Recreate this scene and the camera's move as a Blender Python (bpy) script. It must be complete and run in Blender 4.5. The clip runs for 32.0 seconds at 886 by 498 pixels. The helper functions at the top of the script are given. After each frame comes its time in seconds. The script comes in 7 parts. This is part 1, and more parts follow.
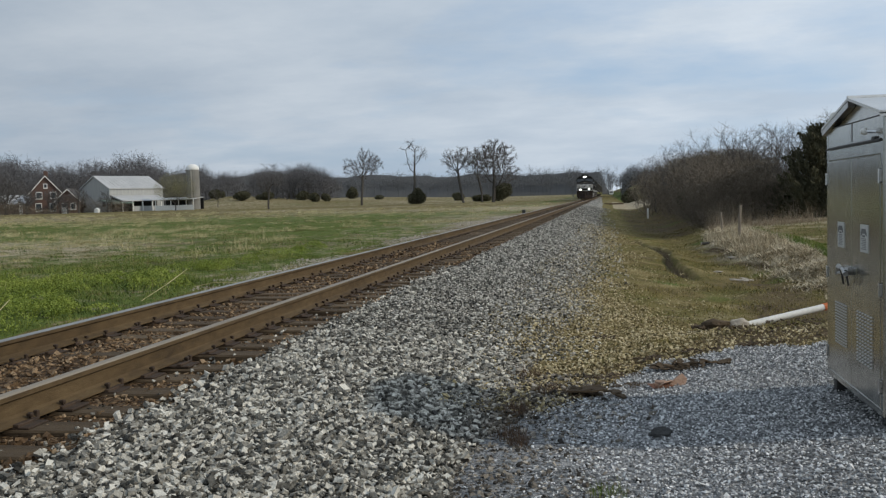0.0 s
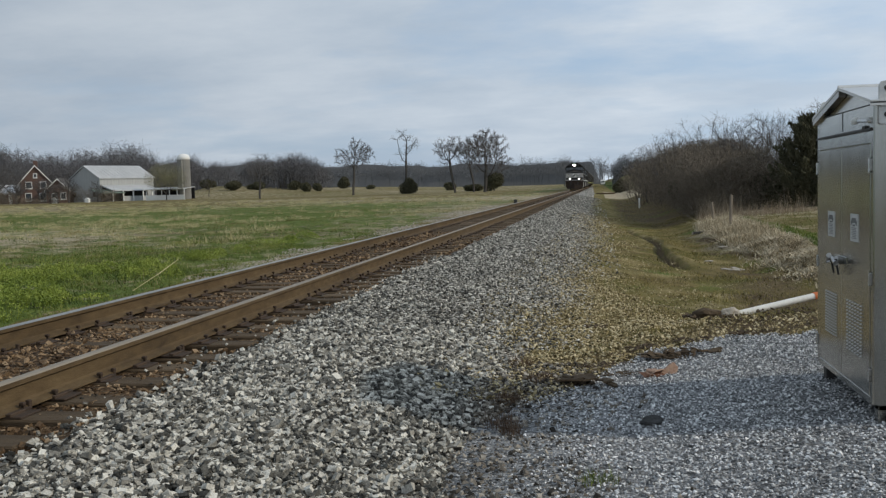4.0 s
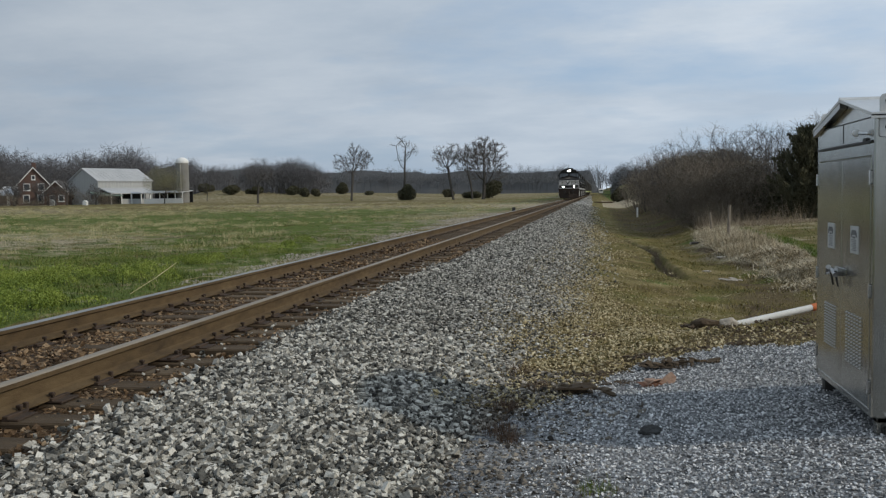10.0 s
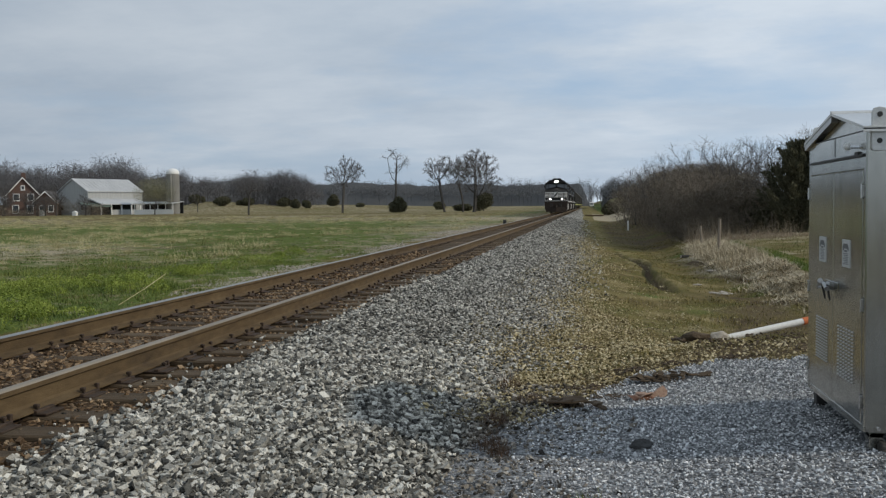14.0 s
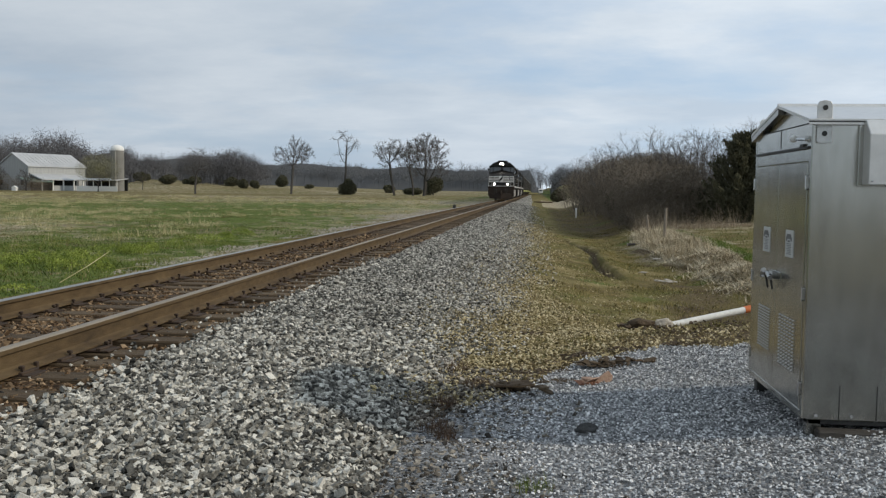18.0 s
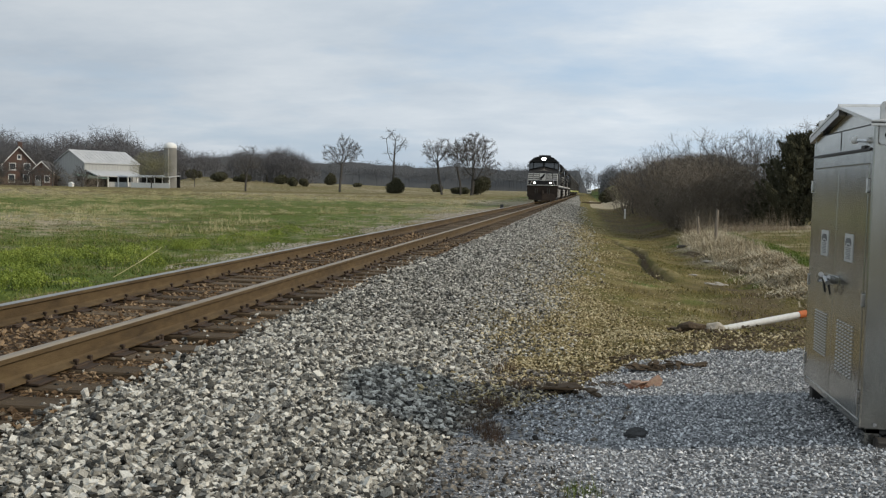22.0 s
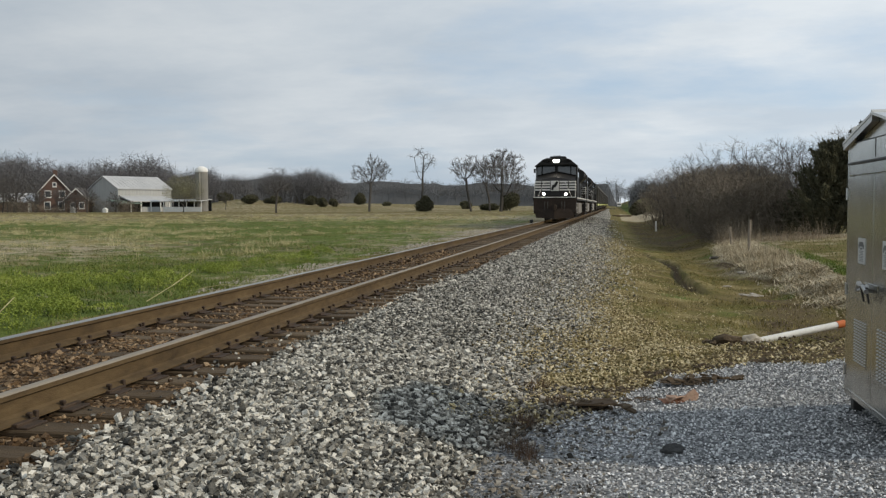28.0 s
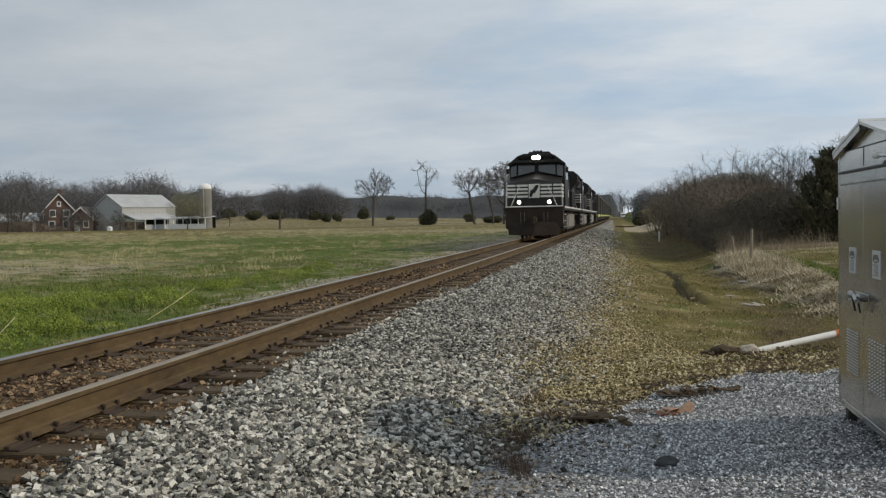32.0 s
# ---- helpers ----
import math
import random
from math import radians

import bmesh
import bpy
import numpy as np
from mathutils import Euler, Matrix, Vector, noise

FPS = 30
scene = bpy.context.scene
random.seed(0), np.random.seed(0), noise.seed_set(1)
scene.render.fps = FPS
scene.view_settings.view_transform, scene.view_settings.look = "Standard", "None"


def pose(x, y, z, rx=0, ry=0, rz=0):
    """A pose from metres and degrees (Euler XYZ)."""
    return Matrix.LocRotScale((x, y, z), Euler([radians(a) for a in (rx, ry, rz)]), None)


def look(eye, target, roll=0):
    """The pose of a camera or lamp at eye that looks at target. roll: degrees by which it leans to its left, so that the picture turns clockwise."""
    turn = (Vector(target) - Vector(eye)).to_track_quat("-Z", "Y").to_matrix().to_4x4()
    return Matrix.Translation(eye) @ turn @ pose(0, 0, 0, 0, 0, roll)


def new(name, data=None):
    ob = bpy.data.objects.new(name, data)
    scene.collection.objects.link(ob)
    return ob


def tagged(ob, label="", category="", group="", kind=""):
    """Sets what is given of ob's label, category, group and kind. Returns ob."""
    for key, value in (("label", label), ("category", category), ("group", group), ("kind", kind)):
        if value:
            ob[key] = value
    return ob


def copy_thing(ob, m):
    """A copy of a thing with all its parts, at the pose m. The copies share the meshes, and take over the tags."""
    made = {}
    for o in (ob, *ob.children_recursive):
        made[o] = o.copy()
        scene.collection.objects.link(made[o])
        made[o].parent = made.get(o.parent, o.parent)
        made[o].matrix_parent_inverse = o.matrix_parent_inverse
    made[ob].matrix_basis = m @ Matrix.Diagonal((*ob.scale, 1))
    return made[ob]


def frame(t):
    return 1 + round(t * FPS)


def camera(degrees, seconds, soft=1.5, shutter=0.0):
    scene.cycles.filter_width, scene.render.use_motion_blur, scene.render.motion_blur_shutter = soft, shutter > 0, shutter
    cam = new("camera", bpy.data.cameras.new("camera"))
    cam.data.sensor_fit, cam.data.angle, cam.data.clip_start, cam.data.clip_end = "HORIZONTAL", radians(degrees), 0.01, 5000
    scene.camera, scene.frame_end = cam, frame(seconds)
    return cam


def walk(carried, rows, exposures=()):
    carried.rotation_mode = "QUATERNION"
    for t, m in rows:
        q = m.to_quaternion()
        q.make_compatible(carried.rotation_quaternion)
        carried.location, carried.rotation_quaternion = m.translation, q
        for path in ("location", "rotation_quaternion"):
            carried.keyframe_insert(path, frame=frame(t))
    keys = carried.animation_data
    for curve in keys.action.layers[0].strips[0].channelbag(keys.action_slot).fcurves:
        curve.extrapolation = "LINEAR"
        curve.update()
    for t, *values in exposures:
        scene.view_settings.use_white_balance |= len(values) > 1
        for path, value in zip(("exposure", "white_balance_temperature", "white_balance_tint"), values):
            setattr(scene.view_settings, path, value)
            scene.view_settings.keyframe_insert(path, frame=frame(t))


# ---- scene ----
cam = camera(52.0, 32.0, soft=1.3)

PATH = [
    (0, (4.304, 0.012, 1.094), (3.944, 1.976, 0.981), -1.6),
    (0.5, (4.306, 0.004, 1.092), (3.954, 1.971, 0.994), -1.4),
    (1, (4.295, -0.026, 1.096), (3.961, 1.944, 1.007), -1.0),
    (1.5, (4.292, -0.01, 1.092), (3.934, 1.954, 0.967), -1.1),
    (2, (4.29, -0.014, 1.093), (3.933, 1.951, 0.981), -1.0),
    (2.5, (4.302, 0.008, 1.086), (3.949, 1.972, 0.946), -1.0),
    (4.5, (4.3, -0.001, 1.093), (3.959, 1.965, 0.958), -1.7),
    (5, (4.297, -0.009, 1.092), (3.957, 1.957, 0.955), -1.0),
    (5.5, (4.291, -0.024, 1.087), (3.936, 1.938, 0.941), -1.4),
    (6, (4.29, -0.014, 1.086), (3.922, 1.948, 0.962), -1.2),
    (6.5, (4.29, -0.013, 1.093), (3.924, 1.949, 0.96), -1.7),
    (7, (4.298, -0.011, 1.087), (3.94, 1.952, 0.957), -1.4),
    (7.5, (4.302, -0.028, 1.09), (3.956, 1.939, 0.975), -1.2),
    (8, (4.302, -0.025, 1.097), (3.95, 1.941, 0.992), -1.3),
    (8.5, (4.301, -0.009, 1.09), (3.952, 1.957, 0.976), -1.4),
    (9, (4.298, 0.0, 1.094), (3.948, 1.966, 0.991), -1.2),
    (9.5, (4.292, -0.007, 1.093), (3.944, 1.959, 0.989), -1.0),
    (10, (4.285, 0.002, 1.093), (3.948, 1.97, 0.972), -0.9),
    (10.5, (4.279, -0.008, 1.09), (3.946, 1.961, 0.989), -0.7),
    (11, (4.296, 0.025, 1.088), (4.062, 2.01, 1.03), -0.3),
    (11.5, (4.304, -0.035, 1.092), (4.03, 1.945, 1.029), -0.4),
    (12, (4.324, -0.021, 1.076), (4.036, 1.955, 0.959), -2.0),
    (12.5, (4.302, -0.007, 1.085), (4.004, 1.969, 0.986), -1.3),
    (13, (4.309, 0.046, 1.077), (3.962, 2.013, 0.975), -2.2),
    (13.5, (4.296, 0.027, 1.081), (3.985, 2.001, 0.993), -0.9),
    (14, (4.279, 0.041, 1.087), (3.962, 2.014, 0.993), -0.6),
    (14.5, (4.279, 0.042, 1.078), (3.935, 2.01, 0.988), -0.5),
    (16.5, (4.298, 0.052, 1.087), (4.19, 2.044, 0.939), 0.5),
    (17, (4.287, 0.082, 1.076), (4.107, 2.067, 0.912), 1.4),
    (17.5, (4.276, 0.065, 1.08), (4.072, 2.05, 0.94), 1.2),
    (18, (4.265, 0.053, 1.079), (4.06, 2.038, 0.95), 0.7),
    (18.5, (4.271, 0.078, 1.081), (3.973, 2.054, 1.006), -0.2),
    (19, (4.282, 0.092, 1.075), (3.945, 2.062, 0.988), -0.3),
    (19.5, (4.279, 0.088, 1.079), (3.965, 2.06, 0.964), 0.4),
    (20, (4.271, 0.076, 1.076), (3.977, 2.048, 0.92), 0.6),
    (20.5, (4.268, 0.097, 1.08), (3.964, 2.066, 0.902), 0.6),
    (21, (4.26, 0.097, 1.077), (3.949, 2.065, 0.91), 0.8),
    (21.5, (4.257, 0.11, 1.078), (3.937, 2.078, 0.926), 0.9),
    (22, (4.246, 0.083, 1.079), (3.939, 2.055, 0.947), 1.2),
    (22.5, (4.254, 0.095, 1.086), (3.945, 2.069, 0.994), -0.2),
    (23, (4.258, 0.078, 1.088), (3.87, 2.04, 1.046), -1.6),
    (23.5, (4.253, 0.08, 1.084), (3.885, 2.044, 1.019), -0.1),
    (24, (4.247, 0.062, 1.093), (3.88, 2.027, 1.02), -0.5),
    (24.5, (4.249, 0.065, 1.09), (3.852, 2.024, 1.055), -1.3),
    (25, (4.263, 0.125, 1.067), (3.848, 2.082, 1.036), -4.2),
    (25.5, (4.276, 0.168, 1.056), (3.819, 2.112, 0.955), -2.3),
    (26, (4.267, 0.119, 1.077), (3.864, 2.075, 0.97), -1.3),
    (26.5, (4.26, 0.124, 1.077), (3.889, 2.086, 0.96), -0.4),
    (28.5, (4.249, 0.12, 1.084), (3.875, 2.082, 0.993), -0.2),
    (29, (4.248, 0.114, 1.089), (3.884, 2.078, 0.997), -0.5),
    (29.5, (4.25, 0.132, 1.085), (3.879, 2.095, 0.977), -0.5),
    (30, (4.254, 0.125, 1.081), (3.885, 2.089, 0.996), -0.5),
    (30.5, (4.247, 0.095, 1.091), (3.884, 2.06, 1.001), -0.9),
    (31, (4.256, 0.101, 1.091), (3.889, 2.066, 1.029), -0.8),
    (31.5, (4.295, 0.091, 1.101), (3.928, 2.056, 1.028), -0.5),
    (32, (4.341, 0.128, 1.094), (3.958, 2.09, 1.028), -1.1),
]
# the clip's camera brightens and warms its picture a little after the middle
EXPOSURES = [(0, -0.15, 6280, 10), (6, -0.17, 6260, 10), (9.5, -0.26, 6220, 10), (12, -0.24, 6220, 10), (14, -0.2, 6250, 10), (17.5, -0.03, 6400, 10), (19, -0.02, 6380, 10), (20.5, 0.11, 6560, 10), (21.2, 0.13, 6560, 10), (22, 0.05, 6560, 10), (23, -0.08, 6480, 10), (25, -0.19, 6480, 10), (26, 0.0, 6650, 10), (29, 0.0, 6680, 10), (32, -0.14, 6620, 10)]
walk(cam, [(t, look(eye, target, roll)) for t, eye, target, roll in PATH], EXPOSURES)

# ---- world, sun and exposure ----
SUN_TO = Vector((3.25, -0.38, 1.92)).normalized()   # from the place towards the sun
SUN_EL = math.asin(SUN_TO.z)
SUN_AZ = math.atan2(SUN_TO.x, SUN_TO.y)

world = bpy.data.worlds.new("sky")
world.use_nodes = True
scene.world = world


def build_sky():
    nt = world.node_tree
    nt.nodes.clear()
    N, L = nt.nodes.new, nt.links.new
    out, bg = N("ShaderNodeOutputWorld"), N("ShaderNodeBackground")
    sky = N("ShaderNodeTexSky")
    sky.sky_type, sky.sun_disc = "NISHITA", False
    sky.sun_elevation, sky.sun_rotation = SUN_EL, SUN_AZ
    sky.air_density, sky.dust_density = 1.0, 1.5
    tc, mp = N("ShaderNodeTexCoord"), N("ShaderNodeMapping")
    # cloud deck: the direction meets a flat layer overhead, so that the clouds draw together towards the horizon
    part_of, lift, deck = N("ShaderNodeSeparateXYZ"), N("ShaderNodeMath"), N("ShaderNodeCombineXYZ")
    L(tc.outputs["Generated"], part_of.inputs["Vector"])
    up = N("ShaderNodeMath")
    up.operation, up.inputs[1].default_value = "MAXIMUM", 0.0
    L(part_of.outputs["Z"], up.inputs[0])
    lift.operation, lift.inputs[1].default_value = "ADD", 0.16
    L(up.outputs[0], lift.inputs[0])
    for axis in ("X", "Y"):
        over = N("ShaderNodeMath")
        over.operation = "DIVIDE"
        L(part_of.outputs[axis], over.inputs[0])
        L(lift.outputs[0], over.inputs[1])
        L(over.outputs[0], deck.inputs[axis])
    mp.inputs["Scale"].default_value = (1.0, 1.25, 1.0)
    mp.inputs["Location"].default_value = (3.35, 1.1, 0.62)
    L(deck.outputs["Vector"], mp.inputs["Vector"])
    n1, n2 = N("ShaderNodeTexNoise"), N("ShaderNodeTexNoise")
    for n, sc, de, ro in ((n1, 0.75, 7, 0.55), (n2, 1.1, 8, 0.58)):
        n.inputs["Scale"].default_value, n.inputs["Detail"].default_value, n.inputs["Roughness"].default_value = sc, de, ro
        L(mp.outputs["Vector"], n.inputs["Vector"])
    cover, shade = N("ShaderNodeValToRGB"), N("ShaderNodeValToRGB")
    cover.color_ramp.elements[0].position, cover.color_ramp.elements[1].position = 0.36, 0.52
    L(n1.outputs["Fac"], cover.inputs["Fac"])
    e = shade.color_ramp.elements
    e[0].position, e[0].color = 0.34, (4.5, 5.25, 6.05, 1)
    e[1].position, e[1].color = 0.66, (6.05, 6.62, 7.15, 1)
    L(n2.outputs["Fac"], shade.inputs["Fac"])
    mix = N("ShaderNodeMix")
    mix.data_type = "RGBA"
    L(cover.outputs["Color"], mix.inputs["Factor"])
    blue = N("ShaderNodeMix")
    blue.data_type, blue.inputs["Factor"].default_value = "RGBA", 0.75
    blue.inputs["B"].default_value = (4.3, 5.5, 7.0, 1)
    L(sky.outputs["Color"], blue.inputs["A"])
    L(blue.outputs["Result"], mix.inputs["A"])
    L(shade.outputs["Color"], mix.inputs["B"])
    # the cloud deck is brighter towards the sun's side
    sepd, grad, tint = N("ShaderNodeSeparateXYZ"), N("ShaderNodeMapRange"), N("ShaderNodeMix")
    L(tc.outputs["Generated"], sepd.inputs["Vector"])
    L(sepd.outputs["X"], grad.inputs["Value"])
    grad.inputs["From Min"].default_value, grad.inputs["From Max"].default_value = -0.65, 0.35
    grad.inputs["To Min"].default_value, grad.inputs["To Max"].default_value = 0.80, 1.14
    tint.data_type, tint.blend_type, tint.inputs["Factor"].default_value = "RGBA", "MULTIPLY", 1.0
    L(mix.outputs["Result"], tint.inputs["A"])
    L(grad.outputs["Result"], tint.inputs["B"])
    L(tint.outputs["Result"], bg.inputs["Color"])
    bg.inputs["Strength"].default_value = 0.113
    L(bg.outputs["Background"], out.inputs["Surface"])


build_sky()
sun = new("sun", bpy.data.lights.new("sun", "SUN"))
sun.data.energy, sun.data.angle, sun.data.color = 2.15, radians(1.2), (1.0, 0.87, 0.68)
sun.matrix_world = look(SUN_TO * 60, (0, 0, 0))

# ---- materials ----


def material(name, colours, scale=8.0, rough=0.8, metal=0.0, bump=0.0, bump_scale=40.0, island=0.0, objrand=0.0, detail=6.0, spec=0.3, coords="Object", stretch=(1, 1, 1), emit=0.0, rough_var=0.1, gain=1.0):
    """Two-scale noise between the given colours; island/objrand: how far single pieces differ in brightness."""
    m = bpy.data.materials.new(name)
    m.use_nodes = True
    nt = m.node_tree
    N, L = nt.nodes.new, nt.links.new
    bsdf = nt.nodes["Principled BSDF"]
    bsdf.inputs["Metallic"].default_value = metal
    bsdf.inputs["Specular IOR Level"].default_value = spec
    tc, mp = N("ShaderNodeTexCoord"), N("ShaderNodeMapping")
    mp.inputs["Scale"].default_value = stretch
    L(tc.outputs[coords], mp.inputs["Vector"])
    big, fine = N("ShaderNodeTexNoise"), N("ShaderNodeTexNoise")
    for n, s in ((big, scale), (fine, scale * 7.3)):
        n.inputs["Scale"].default_value, n.inputs["Detail"].default_value = s, detail
        L(mp.outputs["Vector"], n.inputs["Vector"])
    add = N("ShaderNodeMath")
    add.operation = "MULTIPLY_ADD"
    add.inputs[1].default_value, add.inputs[2].default_value = 0.45, 0.0
    L(fine.outputs["Fac"], add.inputs[0])
    add2 = N("ShaderNodeMath")
    add2.operation = "MULTIPLY_ADD"
    add2.inputs[1].default_value = 0.55
    L(big.outputs["Fac"], add2.inputs[0])
    L(add.outputs[0], add2.inputs[2])
    fac = add2.outputs[0]
    if gain != 1.0:
        spread = N("ShaderNodeMath")
        spread.operation = "MULTIPLY_ADD"
        spread.inputs[1].default_value, spread.inputs[2].default_value = gain, 0.5 - 0.5 * gain
        L(fac, spread.inputs[0])
        fac = spread.outputs[0]
    if island or objrand:
        src = N("ShaderNodeNewGeometry").outputs["Random Per Island"] if island else N("ShaderNodeObjectInfo").outputs["Random"]
        k = island or objrand
        mr = N("ShaderNodeMapRange")
        mr.inputs["To Min"].default_value, mr.inputs["To Max"].default_value = -k, k
        L(src, mr.inputs["Value"])
        plus = N("ShaderNodeMath")
        plus.operation = "ADD"
        L(fac, plus.inputs[0])
        L(mr.outputs["Result"], plus.inputs[1])
        fac = plus.outputs[0]
    ramp = N("ShaderNodeValToRGB")
    el = ramp.color_ramp.elements
    n = len(colours)
    lo, hi = (0.32, 0.68) if not (island or objrand) else (0.15, 0.85)
    while len(el) < n:
        el.new(0.5)
    for i, c in enumerate(colours):
        el[i].position = lo + (hi - lo) * i / max(1, n - 1)
        el[i].color = (*c, 1)
    L(fac, ramp.inputs["Fac"])
    L(ramp.outputs["Color"], bsdf.inputs["Base Color"])
    rr = N("ShaderNodeMapRange")
    rr.inputs["To Min"].default_value, rr.inputs["To Max"].default_value = max(0.03, rough - rough_var), min(1, rough + rough_var)
    L(big.outputs["Fac"], rr.inputs["Value"])
    L(rr.outputs["Result"], bsdf.inputs["Roughness"])
    if bump:
        bn, b = N("ShaderNodeTexNoise"), N("ShaderNodeBump")
        bn.inputs["Scale"].default_value, bn.inputs["Detail"].default_value = bump_scale, 5
        b.inputs["Strength"].default_value, b.inputs["Distance"].default_value = bump, 0.02
        L(mp.outputs["Vector"], bn.inputs["Vector"])
        L(bn.outputs["Fac"], b.inputs["Height"])
        L(b.outputs["Normal"], bsdf.inputs["Normal"])
    if emit:
        bsdf.inputs["Emission Color"].default_value = (*colours[-1], 1)
        bsdf.inputs["Emission Strength"].default_value = emit
    return m


def ground_material():
    """Field, ditch and bank: grass, straw and bare soil by a painted mask (r green, g straw, b soil), broken up by noise."""
    m = bpy.data.materials.new("ground")
    m.use_nodes = True
    nt = m.node_tree
    N, L = nt.nodes.new, nt.links.new
    bsdf = nt.nodes["Principled BSDF"]
    bsdf.inputs["Roughness"].default_value, bsdf.inputs["Specular IOR Level"].default_value = 0.95, 0.1
    at = N("ShaderNodeAttribute")
    at.attribute_name = "cover"
    sep = N("ShaderNodeSeparateColor")
    L(at.outputs["Color"], sep.inputs["Color"])
    tc = N("ShaderNodeTexCoord")

    def noise_of(scale, detail=6, stretch=(1, 1, 1)):
        mp, n = N("ShaderNodeMapping"), N("ShaderNodeTexNoise")
        mp.inputs["Scale"].default_value = stretch
        n.inputs["Scale"].default_value, n.inputs["Detail"].default_value = scale, detail
        L(tc.outputs["Object"], mp.inputs["Vector"])
        L(mp.outputs["Vector"], n.inputs["Vector"])
        return n.outputs["Fac"]

    def ramp_of(fac, stops):
        r = N("ShaderNodeValToRGB")
        while len(r.color_ramp.elements) < len(stops):
            r.color_ramp.elements.new(0.5)
        for e, (p, c) in zip(r.color_ramp.elements, stops):
            e.position, e.color = p, (*c, 1)
        L(fac, r.inputs["Fac"])
        return r.outputs["Color"]

    def masked(value, fac, width=0.5):
        a, b = N("ShaderNodeMath"), N("ShaderNodeMapRange")
        a.operation = "ADD"
        L(value, a.inputs[0])
        L(fac, a.inputs[1])
        b.inputs["From Min"].default_value, b.inputs["From Max"].default_value = 1.0 - width / 2, 1.0 + width / 2
        L(a.outputs[0], b.inputs["Value"])
        return b.outputs["Result"]

    def mixed(a, b, fac):
        x = N("ShaderNodeMix")
        x.data_type = "RGBA"
        L(fac, x.inputs["Factor"])
        L(a, x.inputs["A"])
        L(b, x.inputs["B"])
        return x.outputs["Result"]

    fine, mid = noise_of(14), noise_of(1.3)
    patch = N("ShaderNodeMath")
    patch.operation = "MULTIPLY_ADD"
    patch.inputs[1].default_value = 0.5
    half = N("ShaderNodeMath")
    half.operation, half.inputs[1].default_value = "MULTIPLY", 0.5
    L(noise_of(0.16, 6, (0.6, 1, 1)), patch.inputs[0])
    L(noise_of(0.75, 7), half.inputs[0])
    L(half.outputs[0], patch.inputs[2])
    broad = patch.outputs[0]
    tan = ramp_of(mid, ((0.3, (0.085, 0.064, 0.026)), (0.5, (0.178, 0.14, 0.058)), (0.7, (0.3, 0.245, 0.12))))
    olive = ramp_of(fine, ((0.3, (0.062, 0.057, 0.016)), (0.7, (0.165, 0.142, 0.042))))
    base = mixed(tan, olive, ramp_of(noise_of(0.9, 7), ((0.42, (0, 0, 0)), (0.60, (1, 1, 1)))))
    green = ramp_of(fine, ((0.3, (0.046, 0.068, 0.013)), (0.55, (0.1, 0.135, 0.027)), (0.75, (0.2, 0.22, 0.06))))
    straw = ramp_of(fine, ((0.3, (0.2, 0.165, 0.1)), (0.7, (0.46, 0.4, 0.29))))
    soil = ramp_of(fine, ((0.3, (0.044, 0.031, 0.017)), (0.7, (0.135, 0.098, 0.055))))
    c = mixed(base, green, masked(sep.outputs["Red"], broad, 0.08))
    c = mixed(c, straw, masked(sep.outputs["Green"], mid, 0.26))
    c = mixed(c, soil, masked(sep.outputs["Blue"], mid, 0.4))
    L(c, bsdf.inputs["Base Color"])
    b = N("ShaderNodeBump")
    b.inputs["Strength"].default_value, b.inputs["Distance"].default_value = 0.9, 0.06
    L(fine, b.inputs["Height"])
    L(b.outputs["Normal"], bsdf.inputs["Normal"])
    return m


def ballast_material(name, colours, cell):
    """Crushed stone where single pieces are too small to build: cells of their own colour and relief."""
    m = bpy.data.materials.new(name)
    m.use_nodes = True
    nt = m.node_tree
    N, L = nt.nodes.new, nt.links.new
    bsdf = nt.nodes["Principled BSDF"]
    bsdf.inputs["Roughness"].default_value, bsdf.inputs["Specular IOR Level"].default_value = 0.9, 0.2
    tc, v, e = N("ShaderNodeTexCoord"), N("ShaderNodeTexVoronoi"), N("ShaderNodeTexVoronoi")
    e.feature = "DISTANCE_TO_EDGE"
    for n in (v, e):
        n.inputs["Scale"].default_value = 1 / cell
        L(tc.outputs["Object"], n.inputs["Vector"])
    sep, r = N("ShaderNodeSeparateColor"), N("ShaderNodeValToRGB")
    L(v.outputs["Color"], sep.inputs["Color"])
    while len(r.color_ramp.elements) < len(colours):
        r.color_ramp.elements.new(0.5)
    for i, c in enumerate(colours):
        r.color_ramp.elements[i].position, r.color_ramp.elements[i].color = i / (len(colours) - 1), (*c, 1)
    big = N("ShaderNodeTexNoise")
    big.inputs["Scale"].default_value = 0.8
    L(tc.outputs["Object"], big.inputs["Vector"])
    avg = N("ShaderNodeMath")
    avg.operation = "MULTIPLY_ADD"
    avg.inputs[1].default_value, avg.inputs[2].default_value = 0.6, -0.3
    L(big.outputs["Fac"], avg.inputs[0])
    plus = N("ShaderNodeMath")
    plus.operation = "ADD"
    L(sep.outputs["Red"], plus.inputs[0])
    L(avg.outputs[0], plus.inputs[1])
    L(plus.outputs[0], r.inputs["Fac"])
    L(r.outputs["Color"], bsdf.inputs["Base Color"])
    b, clamp = N("ShaderNodeBump"), N("ShaderNodeMapRange")
    clamp.inputs["From Max"].default_value = 0.3
    L(e.outputs["Distance"], clamp.inputs["Value"])
    b.inputs["Strength"].default_value, b.inputs["Distance"].default_value = 1.0, cell * 0.6
    L(clamp.outputs["Result"], b.inputs["Height"])
    L(b.outputs["Normal"], bsdf.inputs["Normal"])
    return m


